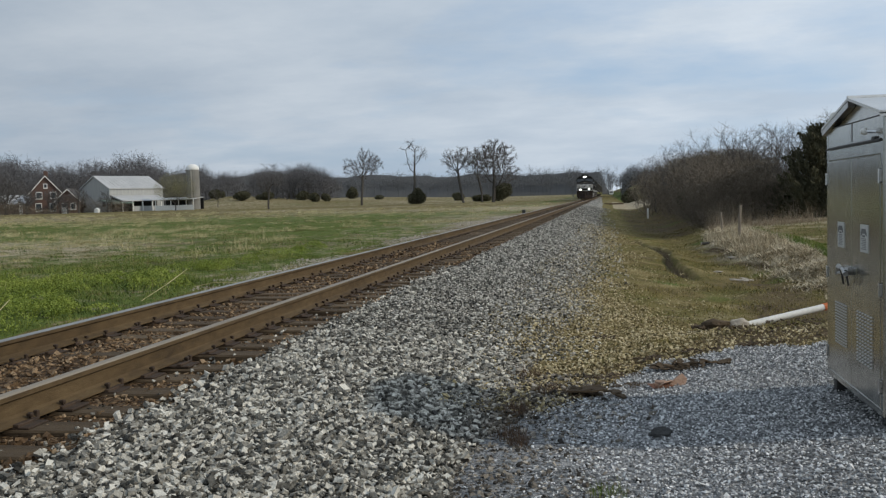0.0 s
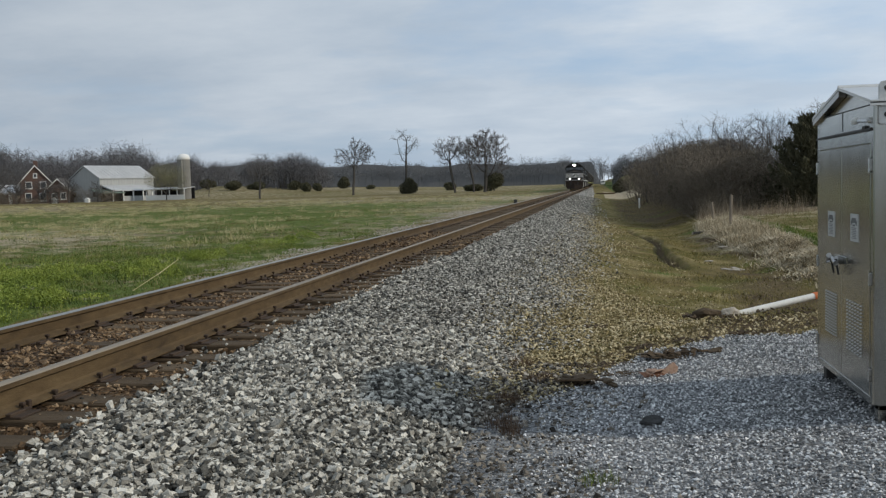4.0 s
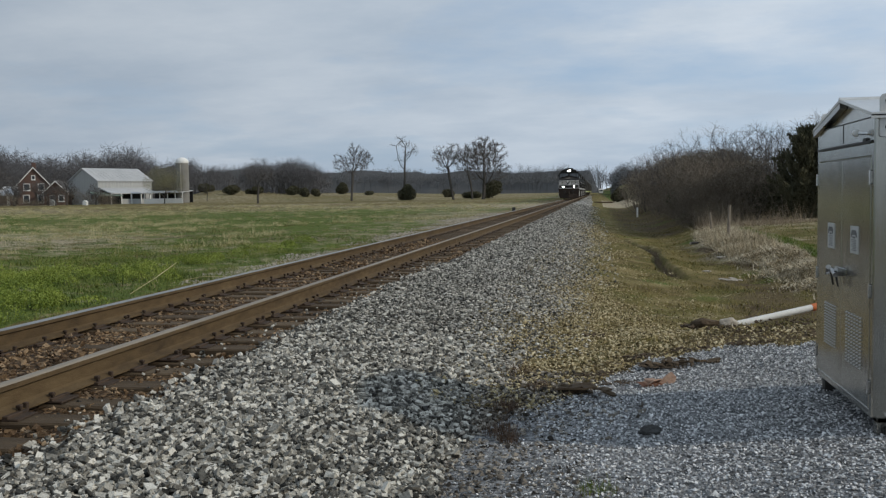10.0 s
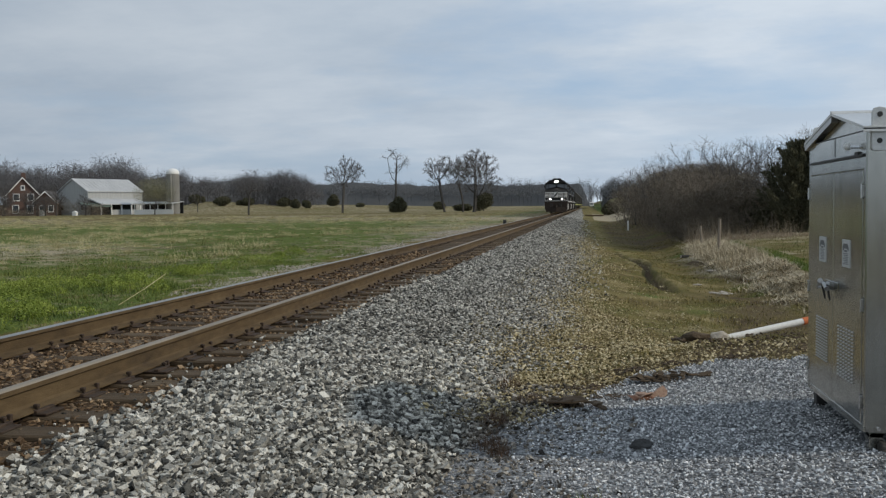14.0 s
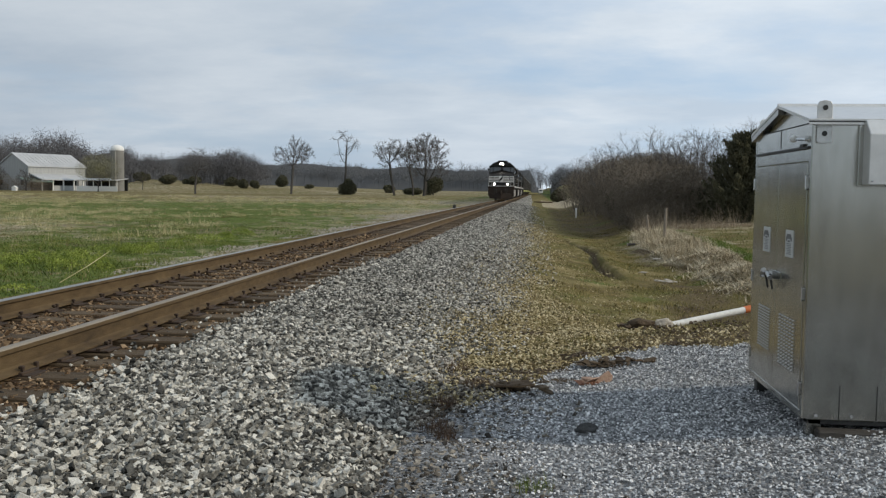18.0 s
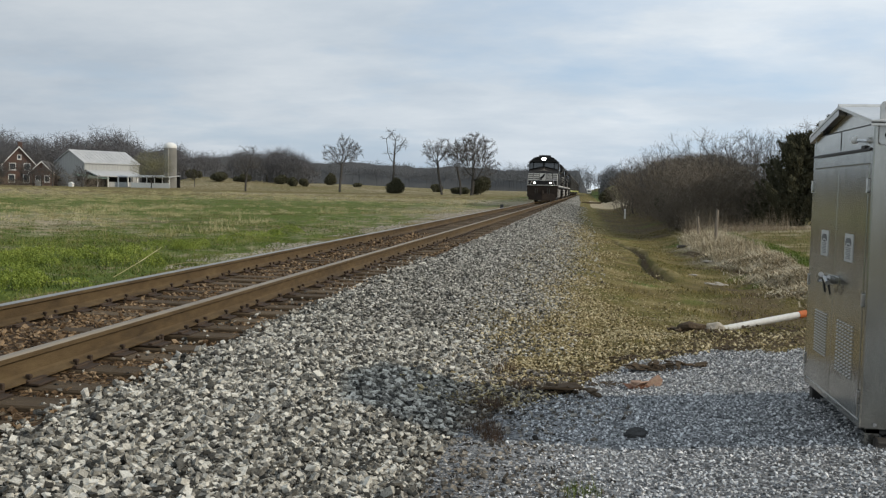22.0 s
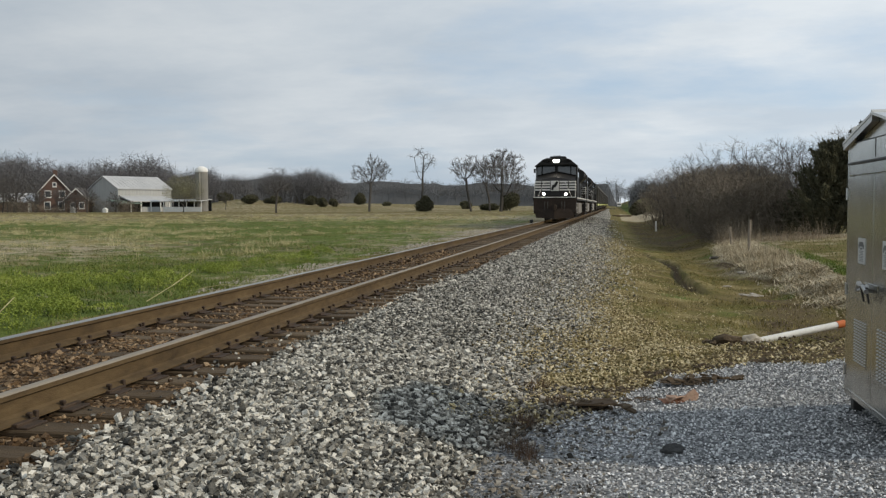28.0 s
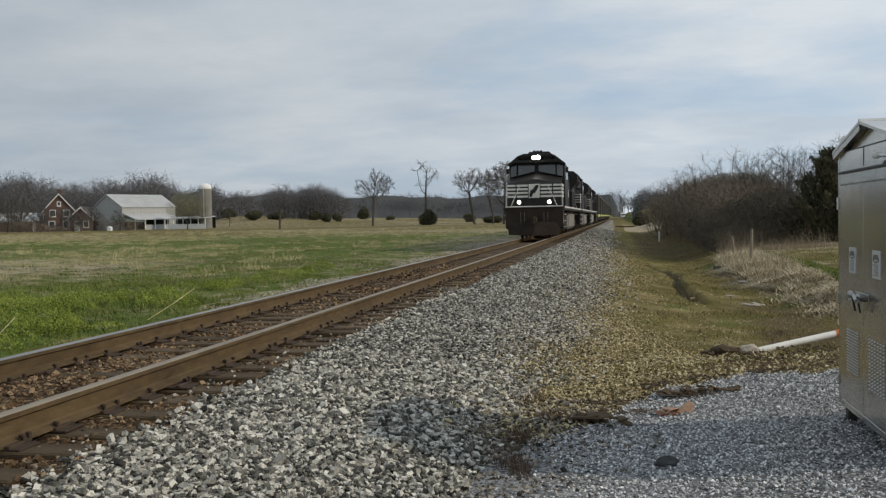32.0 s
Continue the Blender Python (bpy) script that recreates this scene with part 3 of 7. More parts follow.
def build_ground():
    xs = axis_steps((-2600, -400, 12), (-400, -60, 40), (-60, -14, 46), (-14, -2, 50), (-2, 3.4, 8), (3.4, 10, 100), (10, 30, 30), (30, 400, 30), (400, 2600, 10))
    ys = axis_steps((-600, -20, 10), (-20, 2, 18), (2, 12, 66), (12, 45, 130), (45, 120, 75), (120, 420, 75), (420, 3600, 24))
    X, Y = np.meshgrid(xs, ys)
    Z = ground_height(X, Y)
    v = np.stack([X, Y, Z], -1).reshape(-1, 3)
    i = np.arange(len(ys) - 1)[:, None] * len(xs) + np.arange(len(xs) - 1)[None]
    f = np.stack([i, i + 1, i + 1 + len(xs), i + len(xs)], -1).reshape(-1, 4)
    me = fast_mesh("ground", v, f, M_GROUND, smooth=True)
    x, y = v[:, 0], v[:, 1]
    dist = np.hypot(x - 4, y)
    onleft = x < -1
    lush = np.where(onleft, 0.70 - 0.09 * smoothstep(9, 18, -x) - 0.06 * smoothstep(22, 34, dist) + 0.08 * smoothstep(45, 58, dist) - 0.10 * smoothstep(85, 115, dist), 0)
    band = np.where(onleft, 0.04 * np.sin(dist / 9.0 + 1.6 * wobble(x, y, 15, 3)) - 0.14 * smoothstep(90, 150, dist) - 0.4 * smoothstep(0.5, -0.4, -x - 4.4 + 0.3 * wobble(x, y, 1.1, 5)), 0)
    green = np.where(onleft, lush + band, 0.38 + 0.09 * wobble(x, y, 2.0, 7) + 0.05 * smoothstep(34, 50, y) * smoothstep(4.6, 5.6, x) * (y < 130) - 0.3 * smoothstep(2.2, 0, y - 9 - 1.2 * (4.6 - x)))
    green = green + np.where((x > 9.3) & (x < 9.6) & (y > 14), 0.4, 0) - np.where((x > 9.8) & (y > 12), 0.12, 0) + np.where((x > 6.8) & (y > 178), 0.18, 0)
    straw = np.where(onleft, 0.30 + 0.10 * wobble(x, y, 9, 9) + 0.05 * wobble(x, y, 2.1, 4) + 0.12 * smoothstep(85, 115, dist) * (1 - smoothstep(150, 200, dist)) + 0.30 * np.exp(-((x + 25) / 10) ** 2 - ((y - 36) / 12) ** 2), 0.22 + 0.1 * wobble(x, y, 1.7, 2))
    bank = (smoothstep(-0.75, 0.35, x - bank_foot(y)) - smoothstep(9.0, 9.4, x)) * (smoothstep(15, 18, y) - smoothstep(32, 38, y))
    straw = straw + np.where(onleft & (dist > 215), 0.14, 0) + np.where(onleft, 0.22 * smoothstep(22, 40, y) * (1 - smoothstep(110, 160, y)) * np.exp(-((x + 5.5) / (2.5 + 0.07 * np.abs(y))) ** 2), 0)
    soil_ditch = 0.12 * smoothstep(6.0, 7.0, x) * smoothstep(9.5, 11, y) * (1 - smoothstep(7.7, 8.3, x)) * (1 - smoothstep(36, 60, y))
    straw = straw + (0.55 + 0.2 * wobble(x, y, 0.9, 47)) * bank + 0.5 * ((x > 10.2) & (y > 36.5) & (y < 41)) + 0.14 * ((x > 9.8) & (y > 12)) + np.where((x > 4.9) & (y > 108) & (y < 178), 0.55, 0)
    # rut term: bare soil, darkened further as the scarp's crescent of shade
    soil = 0.34 * smoothstep(6.0, 6.8, x) * smoothstep(9, 10.5, y) * (1 - smoothstep(14, 22, y)) + 0.85 * np.exp(-(rut_distance(x, y) / 0.075) ** 2) * (0.3 + 0.7 * smoothstep(20.5, 23, y))
    soil = soil + 0.16 * np.exp(-((x - 7.2) / 0.8) ** 2) * smoothstep(12, 16, y) * (1 - smoothstep(30, 50, y)) + 0.12 * np.where(x > 2, wobble(x, y, 1.3, 11), 0)
    soil = soil + 0.22 * np.exp(-((x - 7.7) / 0.6) ** 2 - ((y - 18.8) / 2.4) ** 2) + 0.16 * np.exp(-((x - bank_foot(y)) / 0.25) ** 2) * smoothstep(15, 18, y) * (1 - smoothstep(28, 33, y))
    # last term: ditch floor browner and darker along the hedgerow
    soil = soil + soil_ditch + 0.58 * smoothstep(4.6, 5.8, x) * smoothstep(34, 48, y) * (1 - smoothstep(100, 122, y)) * (x < 10)
    for ax, ay, bx, by in ((7.0, 31.5, 7.7, 28.0), (7.2, 25.0, 8.1, 22.5), (6.9, 16.2, 8.4, 15.4), (6.2, 13.6, 7.8, 13.2), (5.2, 14.2, 6.3, 13.9), (5.0, 29.0, 5.6, 26.5), (7.4, 19.2, 8.3, 18.2)):
        ux, uy = bx - ax, by - ay
        q = np.clip(((x - ax) * ux + (y - ay) * uy) / (ux * ux + uy * uy), 0, 1)
        soil = soil + 0.5 * np.exp(-(np.hypot(x - ax - q * ux, (y - ay - q * uy) * 0.6) / 0.13) ** 2)
    bare = sum(np.exp(-((x - px) / rx) ** 2 - ((y - py) / ry) ** 2) for px, py, rx, ry in ((-9.3, 27.5, 1.6, 1.6), (-9.4, 36.6, 2.0, 2.5), (-7.6, 21.8, 0.8, 0.7), (-6.1, 20.0, 0.5, 0.7), (-12, 33, 2.0, 1.5), (-15, 40, 3, 2)))
    soil = np.where(onleft, 0.15 + 0.14 * wobble(x, y, 1.7, 31) + 0.3 * bare + 0.16 * smoothstep(22, 34, y) * (1 - smoothstep(80, 120, y)) * np.exp(-((x + 5.5) / (2.0 + 0.06 * np.abs(y))) ** 2), soil + 0.5 * np.exp(-((y - pad_edge(x) - 0.5) / 0.45) ** 2) * (x > 3.2) + 0.5 * smoothstep(4.9, 5.6, x) * smoothstep(0.0, 0.4, y - pad_edge(x)) * (1 - smoothstep(2.5, 4.5, y - pad_edge(x))) + 0.7 * (x > 2) * (x < 6) * smoothstep(0, 2, y) * (1 - smoothstep(8.0, 9.5, y)))
    col = np.stack([green, straw, soil, np.ones_like(soil)], -1).clip(0, 1).astype(np.float32)
    a = me.color_attributes.new("cover", "FLOAT_COLOR", "POINT")
    a.data.foreach_set("color", col.ravel())
    return tagged(new("ground", me), "flat farm field and grassy ditch in early spring", "ground", kind="structure")


build_ground()

# gravel pad round the cabinet
PADX = np.linspace(3.1, 12, 75)


def build_pad():
    v, f = [], []
    n = 64
    for i, x in enumerate(PADX):
        top = pad_edge(x)
        for j in range(n + 1):
            y = -2.5 + (top + 2.5) * (1 - (1 - j / n) ** 1.5)
            z = float(ground_height(x, y)) + 0.012 * (1 - smoothstep(0.93, 1.0, j / n)) - 0.05 * smoothstep(0.985, 1.0, j / n)
            z -= 0.10 * (1 - smoothstep(3.1, 3.45, x))
            v.append((x, y, z))
    for i in range(len(PADX) - 1):
        for j in range(n):
            a = i * (n + 1) + j
            f.append((a, a + n + 1, a + n + 2, a + 1))
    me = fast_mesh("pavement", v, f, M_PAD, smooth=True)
    return tagged(new("pavement", me), "blue-grey crushed gravel pad beside the track", "gravel pad", kind="structure")


build_pad()

# ---- track ----
BED = [(-3.0, -0.84), (-2.35, -0.62), (-1.75, -0.28), (-1.4, -0.23), (-0.95, -0.238), (-0.6, -0.222), (0.0, -0.216), (0.6, -0.222), (0.95, -0.24), (1.25, -0.235), (1.42, -0.222), (1.9, -0.24), (2.5, -0.31), (3.1, -0.43), (3.5, -0.535), (3.75, -0.64), (4.0, -0.8)]


def bed_height(x):
    return np.interp(x, [p[0] for p in BED], [p[1] for p in BED])


def bed_top(x, y):
    """The uneven surface of the ballast bed."""
    z = bed_height(x) + 0.018 * wobble(x, y, 0.35, 3) + 0.012 * wobble(x, y, 1.6, 8)
    return z + (0.03 * wobble(x, y, 0.8, 12) + 0.015 * wobble(x, y, 0.33, 14)) * smoothstep(3.0, 3.5, x)


def build_bed():
    xs = np.unique(np.concatenate([np.linspace(-3, 4, 57), [-1.42, 1.42]]))
    ys = axis_steps((-30, 0, 20), (0, 24, 120), (24, 90, 90), (90, 900, 60))
    X, Y = np.meshgrid(xs, ys)
    Z = bed_top(X, Y)
    v = np.stack([X, Y, Z], -1).reshape(-1, 3)
    i = np.arange(len(ys) - 1)[:, None] * len(xs) + np.arange(len(xs) - 1)[None]
    f = np.stack([i, i + 1, i + 1 + len(xs), i + len(xs)], -1).reshape(-1, 4)
    mid = (X[:-1, :-1] + X[1:, 1:]) / 2 + 0.10 * wobble(X[:-1, :-1], Y[:-1, :-1], 0.31, 6)
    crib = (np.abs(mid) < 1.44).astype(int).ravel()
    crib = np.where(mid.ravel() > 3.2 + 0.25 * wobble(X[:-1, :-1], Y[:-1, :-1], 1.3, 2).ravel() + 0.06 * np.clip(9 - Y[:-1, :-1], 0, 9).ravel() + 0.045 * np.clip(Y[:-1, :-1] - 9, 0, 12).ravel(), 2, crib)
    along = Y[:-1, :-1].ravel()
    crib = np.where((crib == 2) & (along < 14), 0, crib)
    # past y 20 the bed keeps the stone's full colour
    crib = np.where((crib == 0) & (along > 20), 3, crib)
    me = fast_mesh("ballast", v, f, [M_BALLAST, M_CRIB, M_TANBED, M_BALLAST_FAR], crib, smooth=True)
    return tagged(new("ballast", me), "grey crushed stone ballast shoulder along the track, rust brown between the rails", "ballast", kind="structure")


ballast = build_bed()


def octa():
    v = np.array([(1, 0, 0), (-1, 0, 0), (0, 1, 0), (0, -1, 0), (0, 0, 1), (0, 0, -1)], float)
    f = np.array([(0, 2, 4), (2, 1, 4), (1, 3, 4), (3, 0, 4), (2, 0, 5), (1, 2, 5), (3, 1, 5), (0, 3, 5)])
    return v, f


def chunk():
    """A block of eight corners, split into triangles: broken stone."""
    v = np.array([(x, y, z) for x in (-0.8, 0.8) for y in (-0.8, 0.8) for z in (-0.8, 0.8)], float)
    f = [(0, 1, 3, 2), (4, 6, 7, 5), (0, 4, 5, 1), (2, 3, 7, 6), (0, 2, 6, 4), (1, 5, 7, 3)]
    return v, np.array([t for a, b, c, d in f for t in ((a, b, c), (a, c, d))])


def turns(n):
    """n random rotation matrices."""
    q = rng.normal(size=(n, 4))
    q /= np.linalg.norm(q, axis=1, keepdims=True)
    w, x, y, z = q.T
    return np.stack([1 - 2 * (y * y + z * z), 2 * (x * y - z * w), 2 * (x * z + y * w), 2 * (x * y + z * w), 1 - 2 * (x * x + z * z), 2 * (y * z - x * w),
                     2 * (x * z - y * w), 2 * (y * z + x * w), 1 - 2 * (x * x + y * y)], -1).reshape(n, 3, 3)


def lying(n, tilt):
    """n rotations: any heading, tilted a little out of the level."""
    a, p, q = rng.uniform(0, 2 * np.pi, n), rng.normal(0, tilt, n), rng.normal(0, tilt, n)
    one, nil = np.ones(n), np.zeros(n)
    rz = np.stack([np.cos(a), -np.sin(a), nil, np.sin(a), np.cos(a), nil, nil, nil, one], -1).reshape(n, 3, 3)
    rx = np.stack([one, nil, nil, nil, np.cos(p), -np.sin(p), nil, np.sin(p), np.cos(p)], -1).reshape(n, 3, 3)
    ry = np.stack([np.cos(q), nil, np.sin(q), nil, one, nil, -np.sin(q), nil, np.cos(q)], -1).reshape(n, 3, 3)
    return rx @ ry @ rz


def stones_mesh(name, places, sizes, mat, shape=chunk, jag=0.42, tilt=0.5):
    """Angular broken stones, each of its own shape, joined."""
    v, f = shape()
    n = len(places)
    own = v[None] * rng.uniform(1 - jag, 1 + jag, (n, len(v), 1)) * rng.uniform(0.55, 1.05, (n, 1, 3)) * np.array([1.35, 1.0, 0.68])
    own[:, :, 0] += 0.2 * rng.normal(0, 1, (n, 1)) * own[:, :, 1]
    own = np.einsum("nij,nkj->nki", lying(n, tilt), own)
    own = own * (np.asarray(sizes)[:, None, None] / 2) + np.asarray(places)[:, None]
    faces = (f[None] + (np.arange(n) * len(v))[:, None, None]).reshape(-1, 3)
    return fast_mesh(name, own.reshape(-1, 3), faces, mat)


def scatter(x0, x1, y0, y1, per_m2, size, lift, height):
    n = int((x1 - x0) * (y1 - y0) * per_m2)
    x, y = rng.uniform(x0, x1, n), rng.uniform(y0, y1, n)
    s = size * np.exp(rng.normal(0, 0.24, n))
    z = height(x, y) + lift * s + rng.uniform(-0.25, 0.5, n) * s
    return np.stack([x, y, z], -1), s


def build_stones():
    bed = bed_top
    foot = lambda x, y: np.maximum(bed_top(x, y), ground_height(x, y))  # noqa: E731
    groups = [scatter(1.48, 3.75, -2, 2.2, 900, 0.036, 0.25, bed), scatter(1.48, 3.75, 2.2, 9, 3100, 0.0285, 0.25, bed), scatter(0.92, 1.5, 3.2, 17, 45, 0.026, 0.2, lambda x, y: np.full(len(x), -0.215)),
              scatter(1.28, 1.58, 3.0, 17, 700, 0.034, 0.15, bed)]
    p, s = (np.concatenate(a) for a in zip(*groups))

    def kept(p):
        """Which grey stones lie on the shoulder: they thin out towards its foot."""
        return rng.random(len(p)) > smoothstep(2.95, 3.95, p[:, 0] - 0.045 * np.clip(p[:, 1] - 9, 0, 9) + 0.22 * wobble(p[:, 0], p[:, 1], 0.9, 51)) * 0.93

    k = kept(p)
    tagged(new("ballast_stones", stones_mesh("ballast_stones", p[k], s[k], M_STONE, jag=0.34, tilt=0.42)), "loose grey angular ballast stones on the shoulder", "ballast stones", kind="stuff")
    groups = [scatter(1.48, 4.2, 9, 17, 1650, 0.033, 0.25, foot), scatter(1.48, 4.7, 17, 34, 620, 0.042, 0.2, foot), scatter(1.48, 4.7, 34, 60, 200, 0.055, 0.1, foot), scatter(1.48, 4.5, 60, 100, 60, 0.065, 0.1, foot)]
    p, s = (np.concatenate(a) for a in zip(*groups))
    k = kept(p)
    tagged(new("distant_ballast_stones", stones_mesh("distant_ballast_stones", p[k], s[k], M_STONE, octa, 0.35, tilt=0.3)), "grey ballast stones farther along the shoulder", "ballast stones", kind="stuff")
    groups = [scatter(-5.2, -3.3, 18, 36, 200, 0.036, 0.05, foot), scatter(-5.6, -2.6, 36, 75, 60, 0.05, 0.05, foot)]
    p, s = (np.concatenate(a) for a in zip(*groups))
    keep = wobble(p[:, 0], p[:, 1], 1.1, 41) + 0.8 * wobble(p[:, 0], p[:, 1], 3.3, 43) > rng.uniform(-0.7, 0.4, len(p)) + 0.9 * smoothstep(-4.5, -5.3, p[:, 0]) - 0.3
    tagged(new("edge_stones", stones_mesh("edge_stones", p[keep], s[keep], M_PALEROCK)), "pale small stones spilt beyond the far rail", "stones", kind="stuff")
    shapes = []
    for _ in range(8):
        shapes.append(stones_mesh("stone", np.zeros((1, 3)), [0.036], M_STONE_PIECE, jag=0.34))
    for _ in range(280):
        x, y = random.uniform(1.6, 3.5), random.uniform(3.6, 6.6)
        st = new("stone", random.choice(shapes))
        st.parent = ballast
        st.matrix_basis = pose(x, y, float(bed_top(x, y)) + 0.022, random.uniform(-20, 20), random.uniform(-20, 20), random.uniform(0, 360))
    groups = [scatter(-1.35, 1.36, 3.5, 14, 480, 0.030, -0.1, bed), scatter(-1.35, 1.36, 14, 26, 150, 0.042, 0.0, bed)]
    p, s = (np.concatenate(a) for a in zip(*groups))
    keep = (np.abs(np.abs(p[:, 0]) - 0.752) > 0.1)
    tagged(new("crib_stones", stones_mesh("crib_stones", p[keep], s[keep], M_STONE_BROWN)), "rust-stained ballast stones lying between the ties", "ballast stones", kind="stuff")
    p1, s1 = scatter(2.8, 6.0, 6.6, 22, 1350, 0.028, 0.1, foot)
    keep = (p1[:, 1] > pad_edge(p1[:, 0]) - 0.15 * rng.random(len(p1))) & (rng.random(len(p1)) > 1.0 - (1.0 - 0.96 * smoothstep(4.6, 6.0, p1[:, 0] + 0.13 * (p1[:, 1] - 9) + 0.3 * wobble(p1[:, 0], p1[:, 1], 0.8, 57))) * (0.3 + 0.7 * smoothstep(2.85, 3.45, p1[:, 0] - 0.045 * np.clip(p1[:, 1] - 9, 0, 12) + 0.15 * np.clip(8 - p1[:, 1], -0.5, 2) + 0.25 * wobble(p1[:, 0], p1[:, 1], 0.9, 51))))
    p2, s2 = scatter(3.3, 5.0, 2.4, 8, 1500, 0.0235, 0.1, foot)
    p4, s4 = scatter(3.0, 5.6, 22, 48, 260, 0.034, 0.1, foot)
    k4 = rng.random(len(p4)) > smoothstep(3.9, 5.4, p4[:, 0] + 0.4 * wobble(p4[:, 0], p4[:, 1], 1.2, 59))
    p4, s4 = p4[k4], s4[k4]
    p3, s3 = scatter(5.0, 7.4, 8.6, 10.6, 620, 0.027, 0.1, ground_height)
    k3 = p3[:, 1] > pad_edge(p3[:, 0])
    fade = rng.random(len(p2)) > smoothstep(3.75, 4.8, p2[:, 0] + 0.05 * (p2[:, 1] - 5) + 0.25 * wobble(p2[:, 0], p2[:, 1], 0.5, 33))
    p2, s2 = p2[fade], s2[fade]
    tagged(new("foot_stones", stones_mesh("foot_stones", p2, s2, M_STONE_DIRTY)), "dirty brown-grey stones between the ballast and the gravel pad", "stones", kind="stuff")
    p, s = np.concatenate([p1[keep], p3[k3], p4]), np.concatenate([s1[keep], s3[k3], s4])
    tagged(new("dirty_stones", stones_mesh("dirty_stones", p, s, M_STONE_TAN, octa, 0.35)), "tan dirt-covered stones at the foot of the ballast", "stones", kind="stuff")
    padz = lambda x, y: ground_height(x, y) + 0.012  # noqa: E731
    p, s = scatter(3.45, 7.0, 2.4, 9.0, 2700, 0.017, 0.1, padz)
    keep = (p[:, 1] < pad_edge(p[:, 0])) & (rng.random(len(p)) < smoothstep(3.75, 4.55, p[:, 0] + 0.1 * (p[:, 1] - 5) + 0.25 * wobble(p[:, 0], p[:, 1], 0.5, 35)) + 0.06)
    tagged(new("gravel_chips", stones_mesh("gravel_chips", p[keep], s[keep], M_CHIP, octa, 0.35)), "small blue-grey gravel chips on the pad", "gravel", kind="stuff")


RAIL_PROFILE = [(-0.076, -0.186), (0.076, -0.186), (0.076, -0.175), (0.02, -0.155), (0.009, -0.14), (0.009, -0.055), (0.037, -0.042), (0.038, -0.012), (0.03, -0.003),
                (0.0, 0.0), (-0.03, -0.003), (-0.038, -0.012), (-0.037, -0.042), (-0.009, -0.055), (-0.009, -0.14), (-0.02, -0.155), (-0.076, -0.175)]


def build_track():
    track = tagged(thing("railway_track", "single railway track of rusty rails on weathered wooden ties", "railway track"), kind="structure")
    n = len(RAIL_PROFILE)
    for x in (-0.752, 0.752):
        ys = [-25, 0, 25, 60, 120, 300, 900]
        v = [(x + a, y, b) for y in ys for a, b in RAIL_PROFILE]
        f, mi = [], []
        for j in range(len(ys) - 1):
            for i in range(n):
                a, b = j * n + i, j * n + (i + 1) % n
                f.append((a, b, b + n, a + n))
                mi.append(2 if x < 0 and i in (7, 8) else 1 if i in (8, 9) or (x > 0 and i == 7) else 0)
        rail = new("rail", fast_mesh("rail", v, f, [M_RAIL, M_RAIL_TOP, M_RAIL_BRIGHT], mi))
        rail.parent = track
        tagged(rail, "rusty steel rail with a polished gauge corner" if x < 0 else "rusty steel rail with a worn bright head")
    first, step = 4.84, 0.496
    tie_bm = [box((-1.3, -0.115, -0.18), (1.3, 0.115, 0), 0.012) for _ in range(3)]
    tie_me = []
    for k, bm in enumerate(tie_bm):
        for v in bm.verts:
            v.co.z += 0.012 * math.sin(7 * v.co.x + 3 * k) * (v.co.z > -0.1)
        me = bpy.data.meshes.new("tie")
        bm.to_mesh(me)
        bm.free()
        me.materials.append(M_TIE)
        tie_me.append(me)
    plate = box((-0.19, -0.1, 0), (0.19, 0.1, 0.016), 0.004)
    box((-0.125, -0.1, 0.012), (-0.085, 0.1, 0.032), 0.004, plate)
    box((0.085, -0.1, 0.012), (0.125, 0.1, 0.032), 0.004, plate)
    plate_me = bpy.data.meshes.new("tie_plate")
    plate.to_mesh(plate_me)
    plate.free()
    plate_me.materials.append(M_IRON)
    spike = box((-0.009, -0.009, -0.02), (0.009, 0.009, 0.045))
    box((-0.022, -0.016, 0.04), (0.014, 0.016, 0.062), 0.005, spike)
    spike_me = bpy.data.meshes.new("spike")
    spike.to_mesh(spike_me)
    spike.free()
    spike_me.materials.append(M_IRON)
    anchor = box((-0.1, -0.014, -0.03), (0.1, 0.014, 0.0), 0.004)
    box((0.07, -0.014, -0.02), (0.1, 0.014, 0.05), 0.004, anchor)
    anchor_me = bpy.data.meshes.new("rail_anchor")
    anchor.to_mesh(anchor_me)
    anchor.free()
    anchor_me.materials.append(M_IRON)
    for k in range(-32, 100):
        y = first + k * step + random.uniform(-0.03, 0.03)
        tie = new("tie", tie_me[k % 3])
        tie.parent = track
        tie.matrix_basis = pose(random.uniform(-0.05, 0.05), y, -0.205 + random.uniform(-0.006, 0.006), 0, 0, random.uniform(-1.2, 1.2))
        if k > 55:
            continue
        for side in (-1, 1):
            p = new("tie_plate", plate_me)
            p.parent, p.matrix_basis = tie, pose(side * 0.752, 0, 0.002)
            if k > 36:
                continue
            for sx in (-0.1, 0.1):
                sp = new("spike", spike_me)
                sp.parent = tie
                sp.matrix_basis = pose(side * 0.752 + sx, random.choice((-0.06, 0.06)), 0.002 + random.uniform(0, 0.014), random.uniform(-8, 8), 0, 180 if sx < 0 else 0)
            if k % 2 == 0:
                an = new("rail_anchor", anchor_me)
                an.parent = tie
                an.matrix_basis = pose(side * 0.752, 0.135, 0.016)
    far_v, far_f = [], []
    for k in range(100, 420):
        y = first + k * step
        b = len(far_v)
        for z in (-0.3, -0.205):
            far_v += [(-1.3, y - 0.11, z), (1.3, y - 0.11, z), (1.3, y + 0.11, z), (-1.3, y + 0.11, z)]
